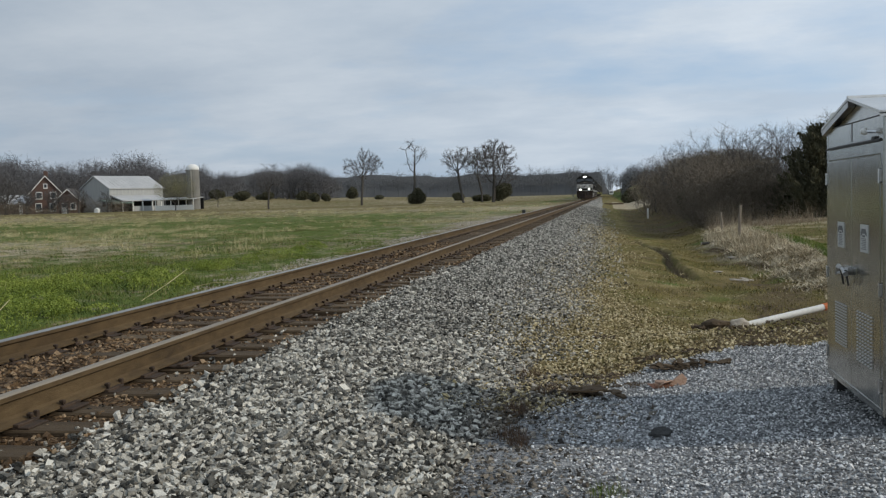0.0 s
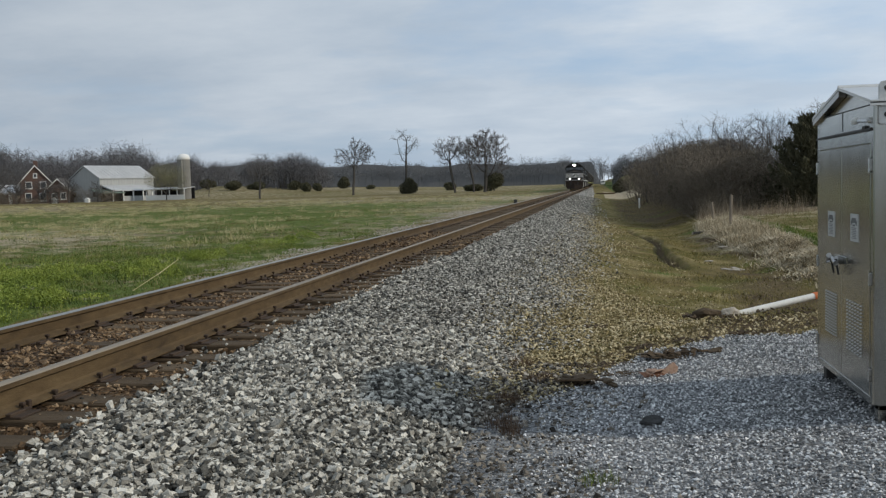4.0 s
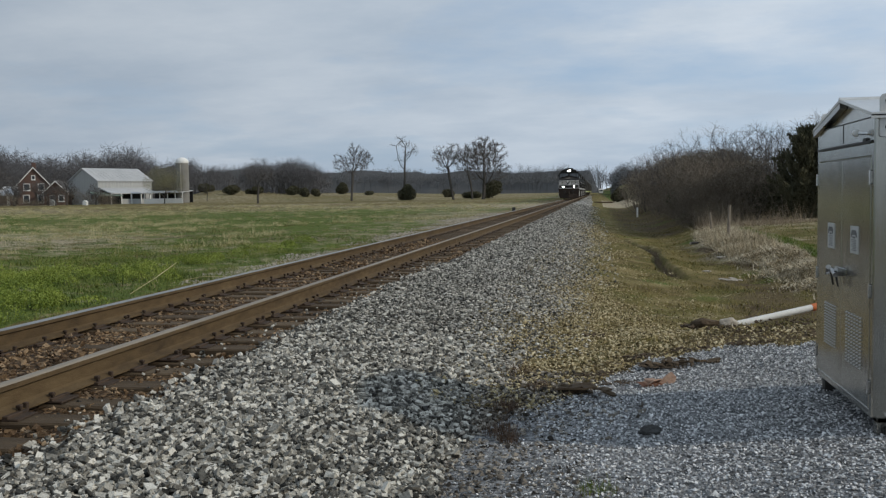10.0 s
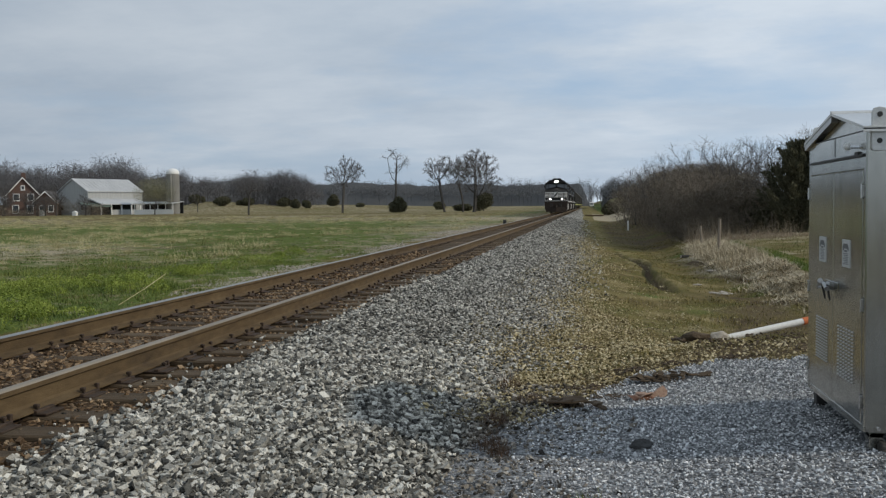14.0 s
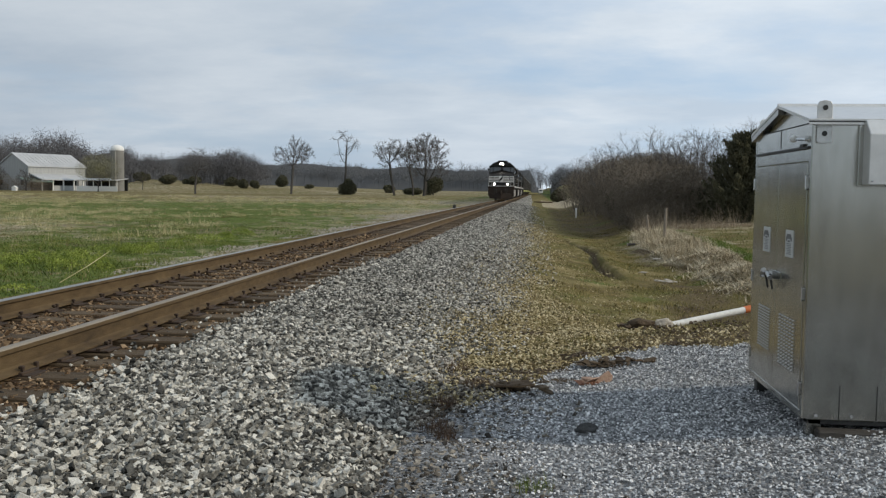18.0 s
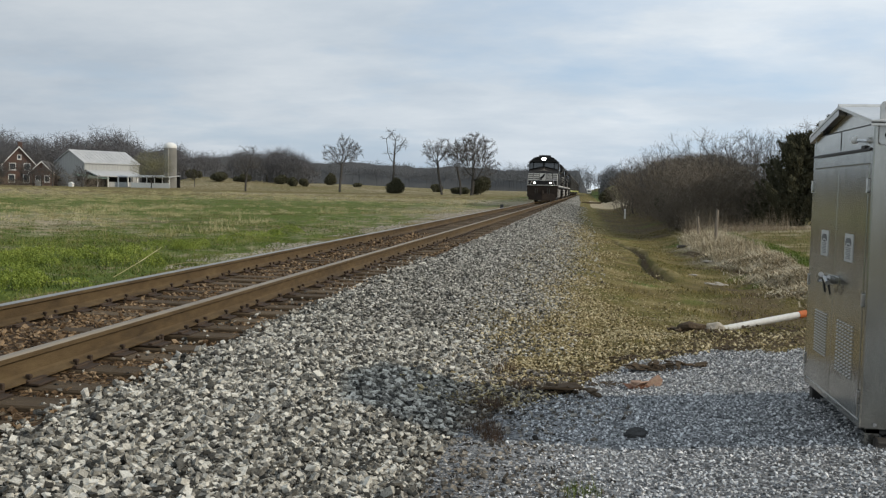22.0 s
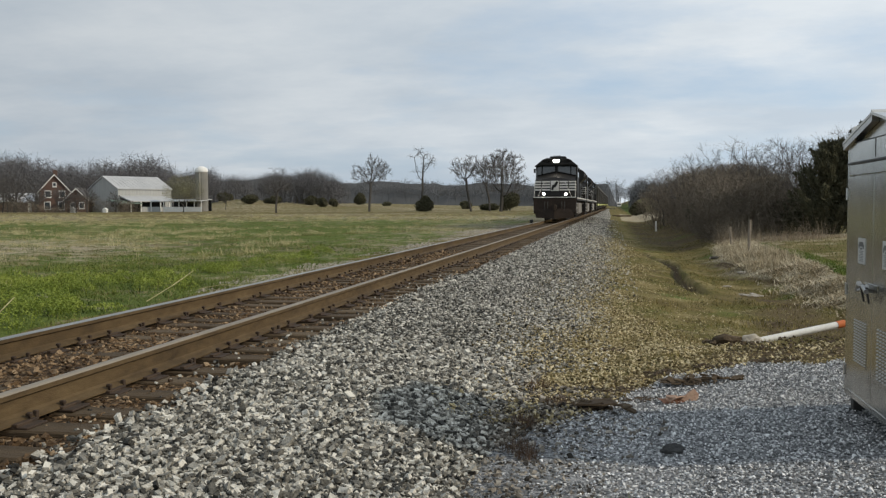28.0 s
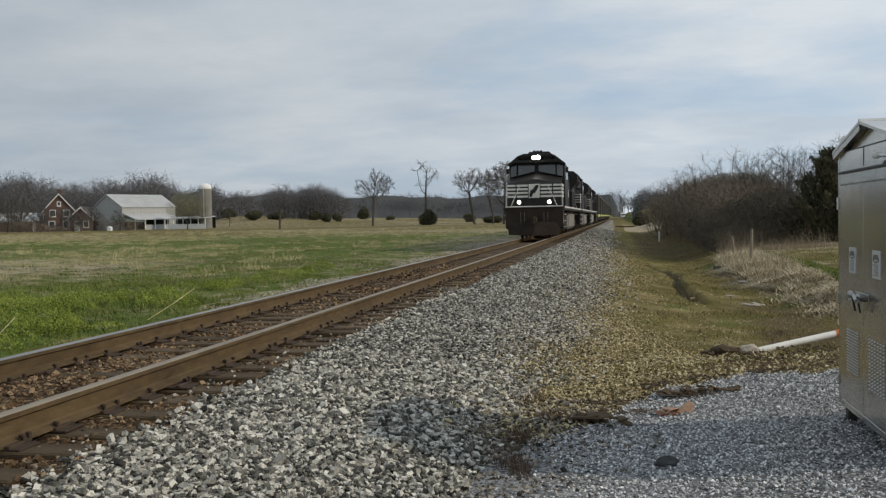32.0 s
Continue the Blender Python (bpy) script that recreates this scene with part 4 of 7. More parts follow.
        far_f += [(b + 4, b + 5, b + 6, b + 7), (b, b + 1, b + 5, b + 4), (b + 1, b + 2, b + 6, b + 5), (b + 3, b, b + 4, b + 7)]
    far = new("far_ties", fast_mesh("far_ties", far_v, far_f, M_TIE))
    far.parent = track
    tagged(far, "weathered wooden ties further along the track", kind="stuff")


# ---- vegetation makers ----
def prism_mesh(name, segs, mats):
    """Branches from rows of p0, p1, r0, r1 as three-sided tapering prisms."""
    segs = np.asarray(segs, float)
    p0, p1, r0, r1 = segs[:, :3], segs[:, 3:6], segs[:, 6:7], segs[:, 7:8]
    d = p1 - p0
    d /= np.linalg.norm(d, axis=1, keepdims=True) + 1e-9
    up = np.where(np.abs(d[:, 2:3]) > 0.9, (1.0, 0, 0), (0, 0, 1.0))
    a = np.cross(d, up)
    a /= np.linalg.norm(a, axis=1, keepdims=True) + 1e-9
    b = np.cross(d, a)
    k = 4 if len(segs) < 1200 else 3
    rings = []
    for p, r in ((p0, r0), (p1, r1)):
        for i in range(k):
            w = 2 * math.pi * i / k
            rings.append(p + r * (math.cos(w) * a + math.sin(w) * b))
    v = np.stack(rings, 1).reshape(-1, 3)
    base = (np.arange(len(segs)) * 2 * k)[:, None]
    f = np.stack([np.concatenate([base + i, base + (i + 1) % k, base + k + (i + 1) % k, base + k + i], 1) for i in range(k)], 1).reshape(-1, 4)
    return fast_mesh(name, v, f, mats)


def grow(height, spread=0.55, seed=0, fork=0.28, levels=5, kids=(3, 4), trunk_r=None, twigs=3, up=0.35, lean=(0, 0)):
    """Branch rows of a bare tree: thick ones and twigs apart."""
    rnd = random.Random(seed)
    thick, thin = [], []
    trunk_r = trunk_r or height * 0.022

    def branch(p, d, length, r, level):
        steps = 4 if level < 2 else 3
        q = Vector(p)
        rr = r
        taper = 0.75 if level == 0 else 0.4
        for s in range(steps):
            d = (d + Vector((rnd.gauss(0, 0.14 if level else 0.035), rnd.gauss(0, 0.14 if level else 0.035), rnd.gauss(0, 0.1) + (up * 0.22 if level else 0)))).normalized()
            nxt = q + d * (length / steps)
            r2 = r * (1 - (1 - taper) * (s + 1) / steps)
            (thick if rr > height * 0.0035 else thin).append((*q, *nxt, rr, r2))
            if level < levels and (s >= 2 if level == 0 else s >= 0):
                many = rnd.choice(kids) if s == steps - 1 else (1 if rnd.random() < 0.85 else 0)
                for _ in range(many):
                    turn = rnd.uniform(0, 6.283)
                    side = Vector((math.cos(turn), math.sin(turn), rnd.gauss(0.0, 0.25)))
                    cd = (d * (1 - spread) + side * spread + Vector((0, 0, up * 0.35))).normalized()
                    branch(nxt, cd, length * rnd.uniform(0.5, 0.8) * (1.0 if level else (1 - fork) / fork * 0.62), r2 * rnd.uniform(0.52, 0.74), level + 1)
            q, rr = nxt, r2

    branch(Vector((0, 0, -0.2)), Vector((lean[0], lean[1], 1)).normalized(), height * fork, trunk_r, 0)
    top = max(max(s[5] for s in thick), max(s[5] for s in thin) if thin else 0)
    k = height / top
    scale = np.array([k] * 6 + [1, 1])
    return np.array(thick) * scale, np.array(thin) * scale


def grown_tree(height, width, fork, seed, trunk_r, lean=0.0, buds=420, fineness=0.022, twigs=3, stems=1, flat=0.0, gaps=0.35, drift=0.12):
    """A bare tree that grows from its fork towards buds spread through a lumpy rounded crown: limbs, then fine twigs.
    Thickness follows from the number of tips that a branch carries."""
    r = np.random.default_rng(seed)
    d = r.normal(size=(buds * 4, 3))
    d /= np.linalg.norm(d, axis=1, keepdims=True)
    d *= (r.random(len(d)) ** 0.42)[:, None]
    d[:, 2] = np.where(d[:, 2] < 0, d[:, 2] * (1 - flat), d[:, 2])
    lobe = r.normal(size=(9, 3)) * 0.62
    near = np.min(np.linalg.norm(d[:, None] - lobe[None], axis=2), axis=1)
    d = d[near < np.quantile(near, 1 - gaps)][:buds]
    top, low = height, height * (fork + 0.06)
    mid = np.array([lean * height, 0, (top + low) / 2])
    goal = mid + d * np.array([width * 0.56, width * 0.56, (top - low) * 0.54])
    step = height * fineness
    nodes, parent = [], []
    for k in range(stems):
        n = max(3, int(height * fork / step))
        a = 2.4 * k + r.uniform(0, 1)
        off = np.array([math.cos(a), math.sin(a), 0]) * width * 0.05 * (stems > 1)
        out = np.array([math.cos(a), math.sin(a), 0]) * width * 0.16 * (stems > 1)
        for i in range(n + 1):
            u = i / n
            bend = np.array([lean * height * 0.75 * u ** 1.4 + 0.012 * height * math.sin(3 * u + seed), 0.01 * height * math.sin(4 * u + seed * 2), 0])
            parent.append(-1 if i == 0 else len(nodes) - 1)
            nodes.append(off + out * u + bend + np.array([0, 0, -0.02 * height + (fork + 0.02) * height * u]))
    nodes = [np.array(p) for p in nodes]
    P = np.array(nodes)
    dist = np.linalg.norm(goal[:, None] - P[None], axis=2)
    who, best = dist.argmin(1), dist.min(1)
    alive = np.ones(len(goal), bool)
    ways = {}
    for _ in range(90):
        if not alive.any():
            break
        pull = {}
        for g in np.flatnonzero(alive):
            pull.setdefault(int(who[g]), []).append((goal[g] - nodes[who[g]]) / max(best[g], 1e-6))
        fresh = []
        for i, ds in pull.items():
            w = np.mean(ds, 0) + np.array([0, 0, drift]) + r.normal(0, 0.09, 3)
            w /= np.linalg.norm(w) + 1e-9
            if any(w @ o > 0.97 for o in ways.get(i, ())):
                w = np.array(ds[0])
                if any(w @ o > 0.97 for o in ways.get(i, ())):
                    continue
            ways.setdefault(i, []).append(w)
            parent.append(i)
            nodes.append(nodes[i] + w * step)
            fresh.append(len(nodes) - 1)
        if not fresh:
            break
        dn = np.linalg.norm(goal[:, None] - np.array([nodes[i] for i in fresh])[None], axis=2)
        m = dn.min(1)
        closer = m < best
        who[closer], best[closer] = np.array(fresh)[dn.argmin(1)][closer], m[closer]
        alive &= best > step * 1.6
    P, parent = np.array(nodes), np.array(parent)
    load = np.zeros(len(P))
    kids = np.bincount(parent[parent >= 0], minlength=len(P))
    for i in range(len(P) - 1, -1, -1):
        if kids[i] == 0:
            load[i] += 1
        if parent[i] >= 0:
            load[parent[i]] += load[i]
    rad = trunk_r * (load / load.max()) ** 0.6
    rad = np.maximum(rad, trunk_r * 0.055)
    own = np.flatnonzero(parent >= 0)
    seg = np.concatenate([P[parent[own]], P[own], np.minimum(rad[parent[own]], rad[own] * 1.5)[:, None], rad[own][:, None]], 1)
    ends = own[load[own] <= 5]
    out = (P[ends] - P[parent[ends]]) / step
    rows = []
    for _ in range(twigs):
        w = out * 0.9 + r.normal(0, 0.55, out.shape) + np.array([0, 0, 0.25])
        w /= np.linalg.norm(w, axis=1, keepdims=True)
        q = P[ends] + w * step * r.uniform(0.8, 3.0, (len(ends), 1))
        rows.append(np.concatenate([P[ends], q, np.full((len(ends), 1), trunk_r * 0.055), np.full((len(ends), 1), trunk_r * 0.032)], 1))
    big = rad[own] > trunk_r * 0.11
    return seg[big], np.concatenate([seg[~big]] + rows)


def crowned(name, label, x, y, height, width, fork, seed, trunk_r=0.26, group="", **kw):
    thick, thin = grown_tree(height, width, fork, seed, trunk_r, **kw)
    root = thing(name, label, "tree", group, (x, y, float(ground_height(x, y))))
    t, c = new("trunk", prism_mesh("trunk", thick, M_BARK)), new("crown", prism_mesh("crown", thin, M_TWIG))
    t.parent = c.parent = root
    return root


def twig_cloud(points, length, width, rise=0.5):
    """Fine upward-slanting twigs: one slender triangle at each point."""
    n = len(points)
    d = rng.normal(0, 1, (n, 3)) * np.array([1, 1, 0.6]) + np.array([0, 0, rise])
    d /= np.linalg.norm(d, axis=1, keepdims=True)
    side = np.cross(d, rng.normal(0, 1, (n, 3)))
    side /= np.linalg.norm(side, axis=1, keepdims=True)
    ln, wd = (np.broadcast_to(np.asarray(k, float), n)[:, None] * rng.uniform(0.6, 1.4, (n, 1)) for k in (length, width))
    v = np.stack([points - side * wd / 2, points + side * wd / 2, points + d * ln], 1).reshape(-1, 3)
    return v, np.arange(3 * n).reshape(n, 3)


def leaf_cards(points, size):
    """Small leaf or needle clumps: one random triangle pair at each point."""
    n = len(points)
    r = turns(n)
    quad = np.array([(-0.5, -0.35, 0), (0.5, -0.25, 0), (0.4, 0.4, 0.1), (-0.4, 0.3, -0.1)])
    v = np.einsum("nij,kj->nki", r, quad) * (np.asarray(size).reshape(-1, 1, 1) * rng.uniform(0.6, 1.4, (n, 1, 1))) + np.asarray(points)[:, None]
    f = np.arange(4 * n).reshape(n, 4)
    return v.reshape(-1, 3), f


def bush_mesh(h, w, n, seed, size):
    """A dense rounded bush of lumpy outline: needle clumps near the surface of a few merged domes."""
    r = np.random.default_rng(seed)
    lobes = r.integers(5, 8)
    c = np.stack([r.normal(0, 0.17 * w, lobes), r.normal(0, 0.17 * w, lobes), h * r.uniform(0.30, 0.56, lobes)], -1)
    c[0] = (0, 0, 0.5 * h)
    rad = np.stack([w * r.uniform(0.27, 0.40, lobes), h * r.uniform(0.30, 0.42, lobes)], -1)
    k = r.integers(0, lobes, n)
    d = r.normal(size=(n, 3))
    d /= np.linalg.norm(d, axis=1, keepdims=True)
    d *= (r.random(n) ** 0.3)[:, None] * r.uniform(0.85, 1.12, (n, 1))
    p = c[k] + d * np.stack([rad[k, 0], rad[k, 0], rad[k, 1]], -1)
    p[:, 2] = np.abs(p[:, 2])
    return leaf_cards(p, size)


def cedar_mesh(h, w, n, seed, size):
    """Feathery sprays along rising boughs, longest low down, with leaders that stand out at the top: a ragged pointed outline."""
    r = np.random.default_rng(seed)
    nb = 130
    u = r.random(nb) ** 1.1
    ang = r.uniform(0, 2 * np.pi, nb)
    length = w / 2 * ((1 - u) ** 0.75 + 0.10) * r.uniform(0.45, 1.35, nb)
    k = r.choice(nb, n, p=(length + 0.15) / (length + 0.15).sum())
    t = r.random(n) ** 0.7
    rise = 0.9 * length[k] * t ** 1.4
    p = np.stack([length[k] * t * np.cos(ang[k]), length[k] * t * np.sin(ang[k]), u[k] * h * 0.88 + rise], -1)
    p += r.normal(0, 1, (n, 3)) * (0.05 + 0.13 * (1 - t))[:, None] * np.array([1, 1, 0.9])
    p[:, 2] = np.clip(p[:, 2], 0.02, h * 1.05)
    d = np.stack([np.cos(ang[k]) * 0.7, np.sin(ang[k]) * 0.7, 0.5 + 0.8 * t], -1) + r.normal(0, 0.45, (n, 3))
    d /= np.linalg.norm(d, axis=1, keepdims=True)
    side = np.cross(d, r.normal(0, 1, (n, 3)))
    side /= np.linalg.norm(side, axis=1, keepdims=True)
    ln = size * r.uniform(0.7, 1.7, (n, 1))
    v = np.stack([p - side * ln * 0.12, p + d * ln * 0.5 - side * ln * 0.2, p + d * ln, p + d * ln * 0.5 + side * ln * 0.2], 1).reshape(-1, 3)
    return v, np.arange(4 * n).reshape(n, 4)


def evergreen(name, label, x, y, h, w, n, seed, size=0.3, ragged=0.25, category="bush", group="", round_=False):
    root = thing(name, label, category, group, (x, y, float(ground_height(x, y)) - 0.05))
    part("trunk", tube((0, 0, 0), (0, 0, h * 0.9), w * 0.035, 0.01, 6), M_BARK, root)
    v, f = bush_mesh(h, w, n, seed, size) if round_ else cedar_mesh(h, w, n, seed, size)
    c = new("crown", fast_mesh("crown", v, f, M_CEDAR))
    c.parent = root
    return root


def blades(x, y, z, h, w, lean=0.45):
    """Grass blades: bent triangles of two pieces."""
    n = len(x)
    a, l = rng.uniform(0, 2 * np.pi, n), rng.normal(0, lean, n)
    dx, dy = np.cos(a), np.sin(a)
    base = np.stack([x, y, z], -1)
    side = np.stack([dx, dy, 0 * dx], -1) * (w / 2)[:, None]
    bend = np.stack([-dy, dx, 0 * dx], -1) * (l * h)[:, None]
    up = np.stack([0 * h, 0 * h, h], -1)
    v = np.stack([base - side, base + side, base + bend + up], 1).reshape(-1, 3)
    return v, np.arange(3 * n).reshape(n, 3)


# ---- signal cabinet on the pad ----
def build_cabinet():
    root = thing("signal_cabinet", "brushed aluminium trackside signal cabinet with double doors and gabled roof", "signal cabinet", at=(5.85, 5.51, -0.366))
    W, D, LO, EAVE, RIDGE = 1.05, 1.35, 0.125, 1.872, 2.005   # depth from the track, length along it, heights

    part("body", box((0.006, 0.0, LO), (W, D, EAVE - 0.01), 0.006), M_ALU, root)
    gable = prism([(0.0, EAVE - 0.012), (D, EAVE - 0.012), (D / 2, RIDGE - 0.02)], 0.004, W - 0.004, "x")
    part("gable", gable, M_ALU, root)
    for name, ya, yb in (("roof_sheet", -0.035, D / 2), ("roof_sheet", D + 0.035, D / 2)):
        slope = (RIDGE - EAVE) / (D / 2)
        za = RIDGE - slope * abs(ya - D / 2)
        bm = prism([(ya, za - 0.004), (yb, RIDGE - 0.004), (yb, RIDGE + 0.014), (ya, za + 0.014)], -0.045, W + 0.022, "x")
        sheet = part(name, bm, M_ALU_LIGHT, root, "pale sheet metal roof slope")
        # far slope only: added duller strip gives the overhang its shaded underside
        if ya > 0:
            part("rake_shade", prism([(ya, za - 0.045), (yb, RIDGE - 0.045), (yb, RIDGE - 0.006), (ya, za - 0.006)], -0.042, 0.0, "x"), M_HANDLE, sheet, "dull strip standing for the roof edge's shaded underside")
        part("eave_flange", box((-0.045, min(ya, ya + 0.012), za - 0.018), (W + 0.022, max(ya, ya + 0.012), za + 0.004)), M_ALU_LIGHT, sheet)
    part("ridge_cap", tube((-0.046, D / 2, RIDGE + 0.012), (W + 0.024, D / 2, RIDGE + 0.012), 0.016, sides=8), M_ALU_LIGHT, root)
    # base skid and feet
    for y in (0.02, D - 0.1):
        for x in (0.02, W - 0.1):
            part("foot", box((x, y, -0.01), (x + 0.08, y + 0.08, LO), 0.004), M_ALU if x < 0.5 and y < 0.5 else M_DARKSTEEL, root)
    skid = box((0.06, -0.07, -0.005), (W + 0.1, 0.015, 0.075), 0.012)
    for v in skid.verts:
        v.co.z += 0.012 * math.sin(9 * v.co.x + 4 * v.co.y) * (v.co.z > 0.03)
        v.co.y += 0.014 * math.sin(6 * v.co.x)
    part("skid", skid, M_SKID, root, "dark weathered timber skid")
    part("skid", box((0.12, -0.115, -0.005), (0.62, -0.075, 0.035), 0.01), M_SKID, root, "short dark weathered plank")
    part("base_rail", box((0.02, 0.02, LO - 0.03), (W - 0.02, D - 0.02, LO), 0.004), M_DARKSTEEL, root)
    # header band over the doors and the drip edge
    part("drip_edge", prism([(-0.01, 1.735), (-0.01, 1.724), (-0.032, 1.712), (-0.032, 1.722)], 0.035, D - 0.035, "y"), M_DARKSTEEL, root)
    part("header_seam", box((-0.0195, D / 2 - 0.003, 1.74), (0.01, D / 2 + 0.003, EAVE - 0.014)), M_DARKSTEEL, root)
    part("gable_seam", box((-0.0195, 0.03, EAVE - 0.016), (0.0, D - 0.03, EAVE - 0.009)), M_DARKSTEEL, root)
    lamp = part("indicator_lamp", tube((-0.01, 0.15, 1.772), (-0.055, 0.2, 1.777), 0.009, 0.011, 10), M_CHROME, root, "small chrome indicator lamp")
    part("lens", ball((-0.064, 0.21, 1.778), 0.023), M_WHITEPAINT, lamp, "round white lens")
    part("bracket", box((-0.03, 0.13, 1.712), (-0.012, 0.20, 1.745), 0.003), M_DARKSTEEL, root)
    # doors
    for i, (ya, yb) in enumerate(((0.055, D / 2 - 0.004), (D / 2 + 0.004, D - 0.05))):
        door = part("door", box((-0.022, ya, LO + 0.05), (0.004, yb, 1.632), 0.004), M_ALU, root, "closed aluminium cabinet door")
        yl, wl = (0.284, 0.844)[i], 0.168
        label = part("label", box((-0.027, yl, 1.056), (-0.0205, yl + wl, 1.224), 0.001), M_LABEL, door, "white warning label with a dark symbol")
        part("symbol", prism([(yl + 0.045, 1.2), (yl + 0.123, 1.2), (yl + 0.145, 1.176), (yl + 0.14, 1.155), (yl + 0.12, 1.17), (yl + 0.048, 1.17), (yl + 0.028, 1.155), (yl + 0.023, 1.176)], -0.030, -0.0265, "x"), M_PRINT, label)
        part("symbol", box((-0.030, yl + 0.062, 1.150), (-0.0265, yl + 0.106, 1.161)), M_PRINT, label)
        for k in range(7):
            part("print_bar", box((-0.029, yl + 0.035 + 0.006 * (k % 2), 1.137 - 0.0105 * k), (-0.0265, yl + 0.135 - 0.01 * (k % 3), 1.142 - 0.0105 * k)), M_TEXT, label)
        # louvred vent: rows of short raised slots
        y0, y1, z0, z1 = ((0.19, 0.55, 0.365, 0.69), (0.78, 1.09, 0.395, 0.685))[i]
        vent = part("vent", box((-0.0228, y0 - 0.005, z0 - 0.005), (-0.0205, y1 + 0.005, z1 + 0.005)), M_ALU, door, "louvred vent")
        rows, cols = 15, 6
        slot = prism([(0.0, 0.0), (0.0, 0.009), (-0.009, 0.001)], 0, (y1 - y0) / cols * 0.6, "y")
        me = bpy.data.meshes.new("slot")
        slot.to_mesh(me)
        slot.free()
        me.materials.append(M_HOLE)
        for r in range(rows):
            for c in range(cols):
                ob = new("slot", me)
                ob.parent, ob.matrix_basis = vent, pose(-0.0228, y0 + (y1 - y0) * (c + 0.2) / cols, z0 + (z1 - z0) * (r + 0.3) / rows)
        for z in (0.30, 0.86, 1.515):
            yh = ya - 0.03 if i == 0 else yb - 0.005
            hinge = part("hinge", box((-0.027, yh + 0.004, z - 0.036), (-0.004, yh + 0.03, z + 0.036), 0.004), M_HANDLE, door, "dull steel hinge")
            part("pin", tube((-0.028, yh + 0.028, z - 0.042), (-0.028, yh + 0.028, z + 0.042), 0.006, sides=8), M_CHROME, hinge)
    handle = part("handle", tube((-0.02, D / 2 + 0.13, 0.91), (-0.075, D / 2 + 0.11, 0.92), 0.022, 0.026, 12), M_HANDLE, root, "dull metal locking handle")
    part("lever", tube((-0.07, D / 2 + 0.18, 0.895), (-0.085, D / 2 + 0.06, 0.945), 0.013, 0.017, 10), M_HANDLE, handle)
    part("lock", tube((-0.02, D / 2 - 0.02, 0.91), (-0.07, D / 2 - 0.04, 0.925), 0.02, 0.026, 12), M_HANDLE, handle)
    part("shackle", tube((-0.075, D / 2 + 0.02, 0.93), (-0.08, D / 2 - 0.09, 0.905), 0.012, 0.016, 10), M_HANDLE, handle)
    for yy in (D / 2 - 0.07, D / 2 + 0.05):
        part("pull_lever", tube((-0.075, yy, 0.93), (-0.055, yy + 0.01, 0.83), 0.008, 0.006, 8), M_DARKSTEEL, handle, "dark hanging pull lever")
    part("strike_plate", box((-0.026, D / 2 - 0.13, 0.885), (-0.0215, D / 2 + 0.19, 0.945), 0.002), M_ALU, handle)
    # near end wall: hood, lifting plates, knob, seams
    hood = prism([(0.0, 1.872), (-0.05, 1.872), (-0.125, 1.79), (-0.125, 1.505), (0.0, 1.505)], 0.262, 0.715, "x", 0.004)
    hood = part("vent_hood", hood, M_ALU_LIGHT, root, "pale metal hood over the wall vent")
    part("hood_trim", box((0.238, -0.02, 1.495), (0.738, 0.0, 1.862), 0.003), M_ALU, hood)
    for k in range(4):
        part("rivet", ball((0.28 + k * 0.132, -0.127, 1.525), 0.007, sub=1), M_CHROME, hood)
    for x in (0.004, W - 0.088):
        for ya, yb in ((-0.014, 0.002), (D - 0.002, D + 0.014)):
            outline = [(x, 1.752), (x + 0.01, 1.742), (x + 0.074, 1.742), (x + 0.084, 1.752), (x + 0.084, 1.962), (x + 0.072, 1.982), (x + 0.042, 1.988), (x + 0.012, 1.982), (x, 1.962)]
            plate = part("lifting_plate", prism(outline, ya, yb, "y", 0.003), M_PLATE, root, "pale lifting plate with two holes")
            # dark plugs stand in for the shade of the two holes
            for z in (1.797, 1.945):
                part("eye_hole_plug", tube((x + 0.042, ya - 0.004, z), (x + 0.042, yb + 0.004, z), 0.015, sides=14), M_DARKSTEEL, plate)
    knob = part("cable_gland", tube((0.495, 0.0, 0.99), (0.495, -0.035, 0.99), 0.04, 0.034, 12), M_CHROME, root, "round metal cable gland")
    part("flange", box((0.455, -0.008, 0.94), (0.535, 0.002, 1.04), 0.003), M_ALU_LIGHT, knob)
    for x in (0.19, 0.40, 0.62, 0.85):
        part("panel_seam", box((x, -0.003, LO + 0.01), (x + 0.004, 0.004, LO + 0.21)), M_DARKSTEEL, root)
    for ya, yb in ((0.0, 0.051), (D - 0.046, D)):
        part("corner_post", box((-0.019, ya, LO + 0.002), (0.02, yb, EAVE - 0.012), 0.008), M_ALU, root)
    part("header", box((-0.017, 0.052, 1.641), (0.02, D - 0.047, EAVE - 0.012), 0.003), M_ALU, root)
    part("sill", box((-0.017, 0.052, LO + 0.002), (0.02, D - 0.047, LO + 0.046), 0.003), M_ALU, root)
    for x in (0.06, 0.26, 0.52, 0.78):
        part("bolt", tube((x, -0.012, LO + 0.03), (x, 0.0, LO + 0.03), 0.012, sides=6), M_CHROME, root)
    return root


build_cabinet()


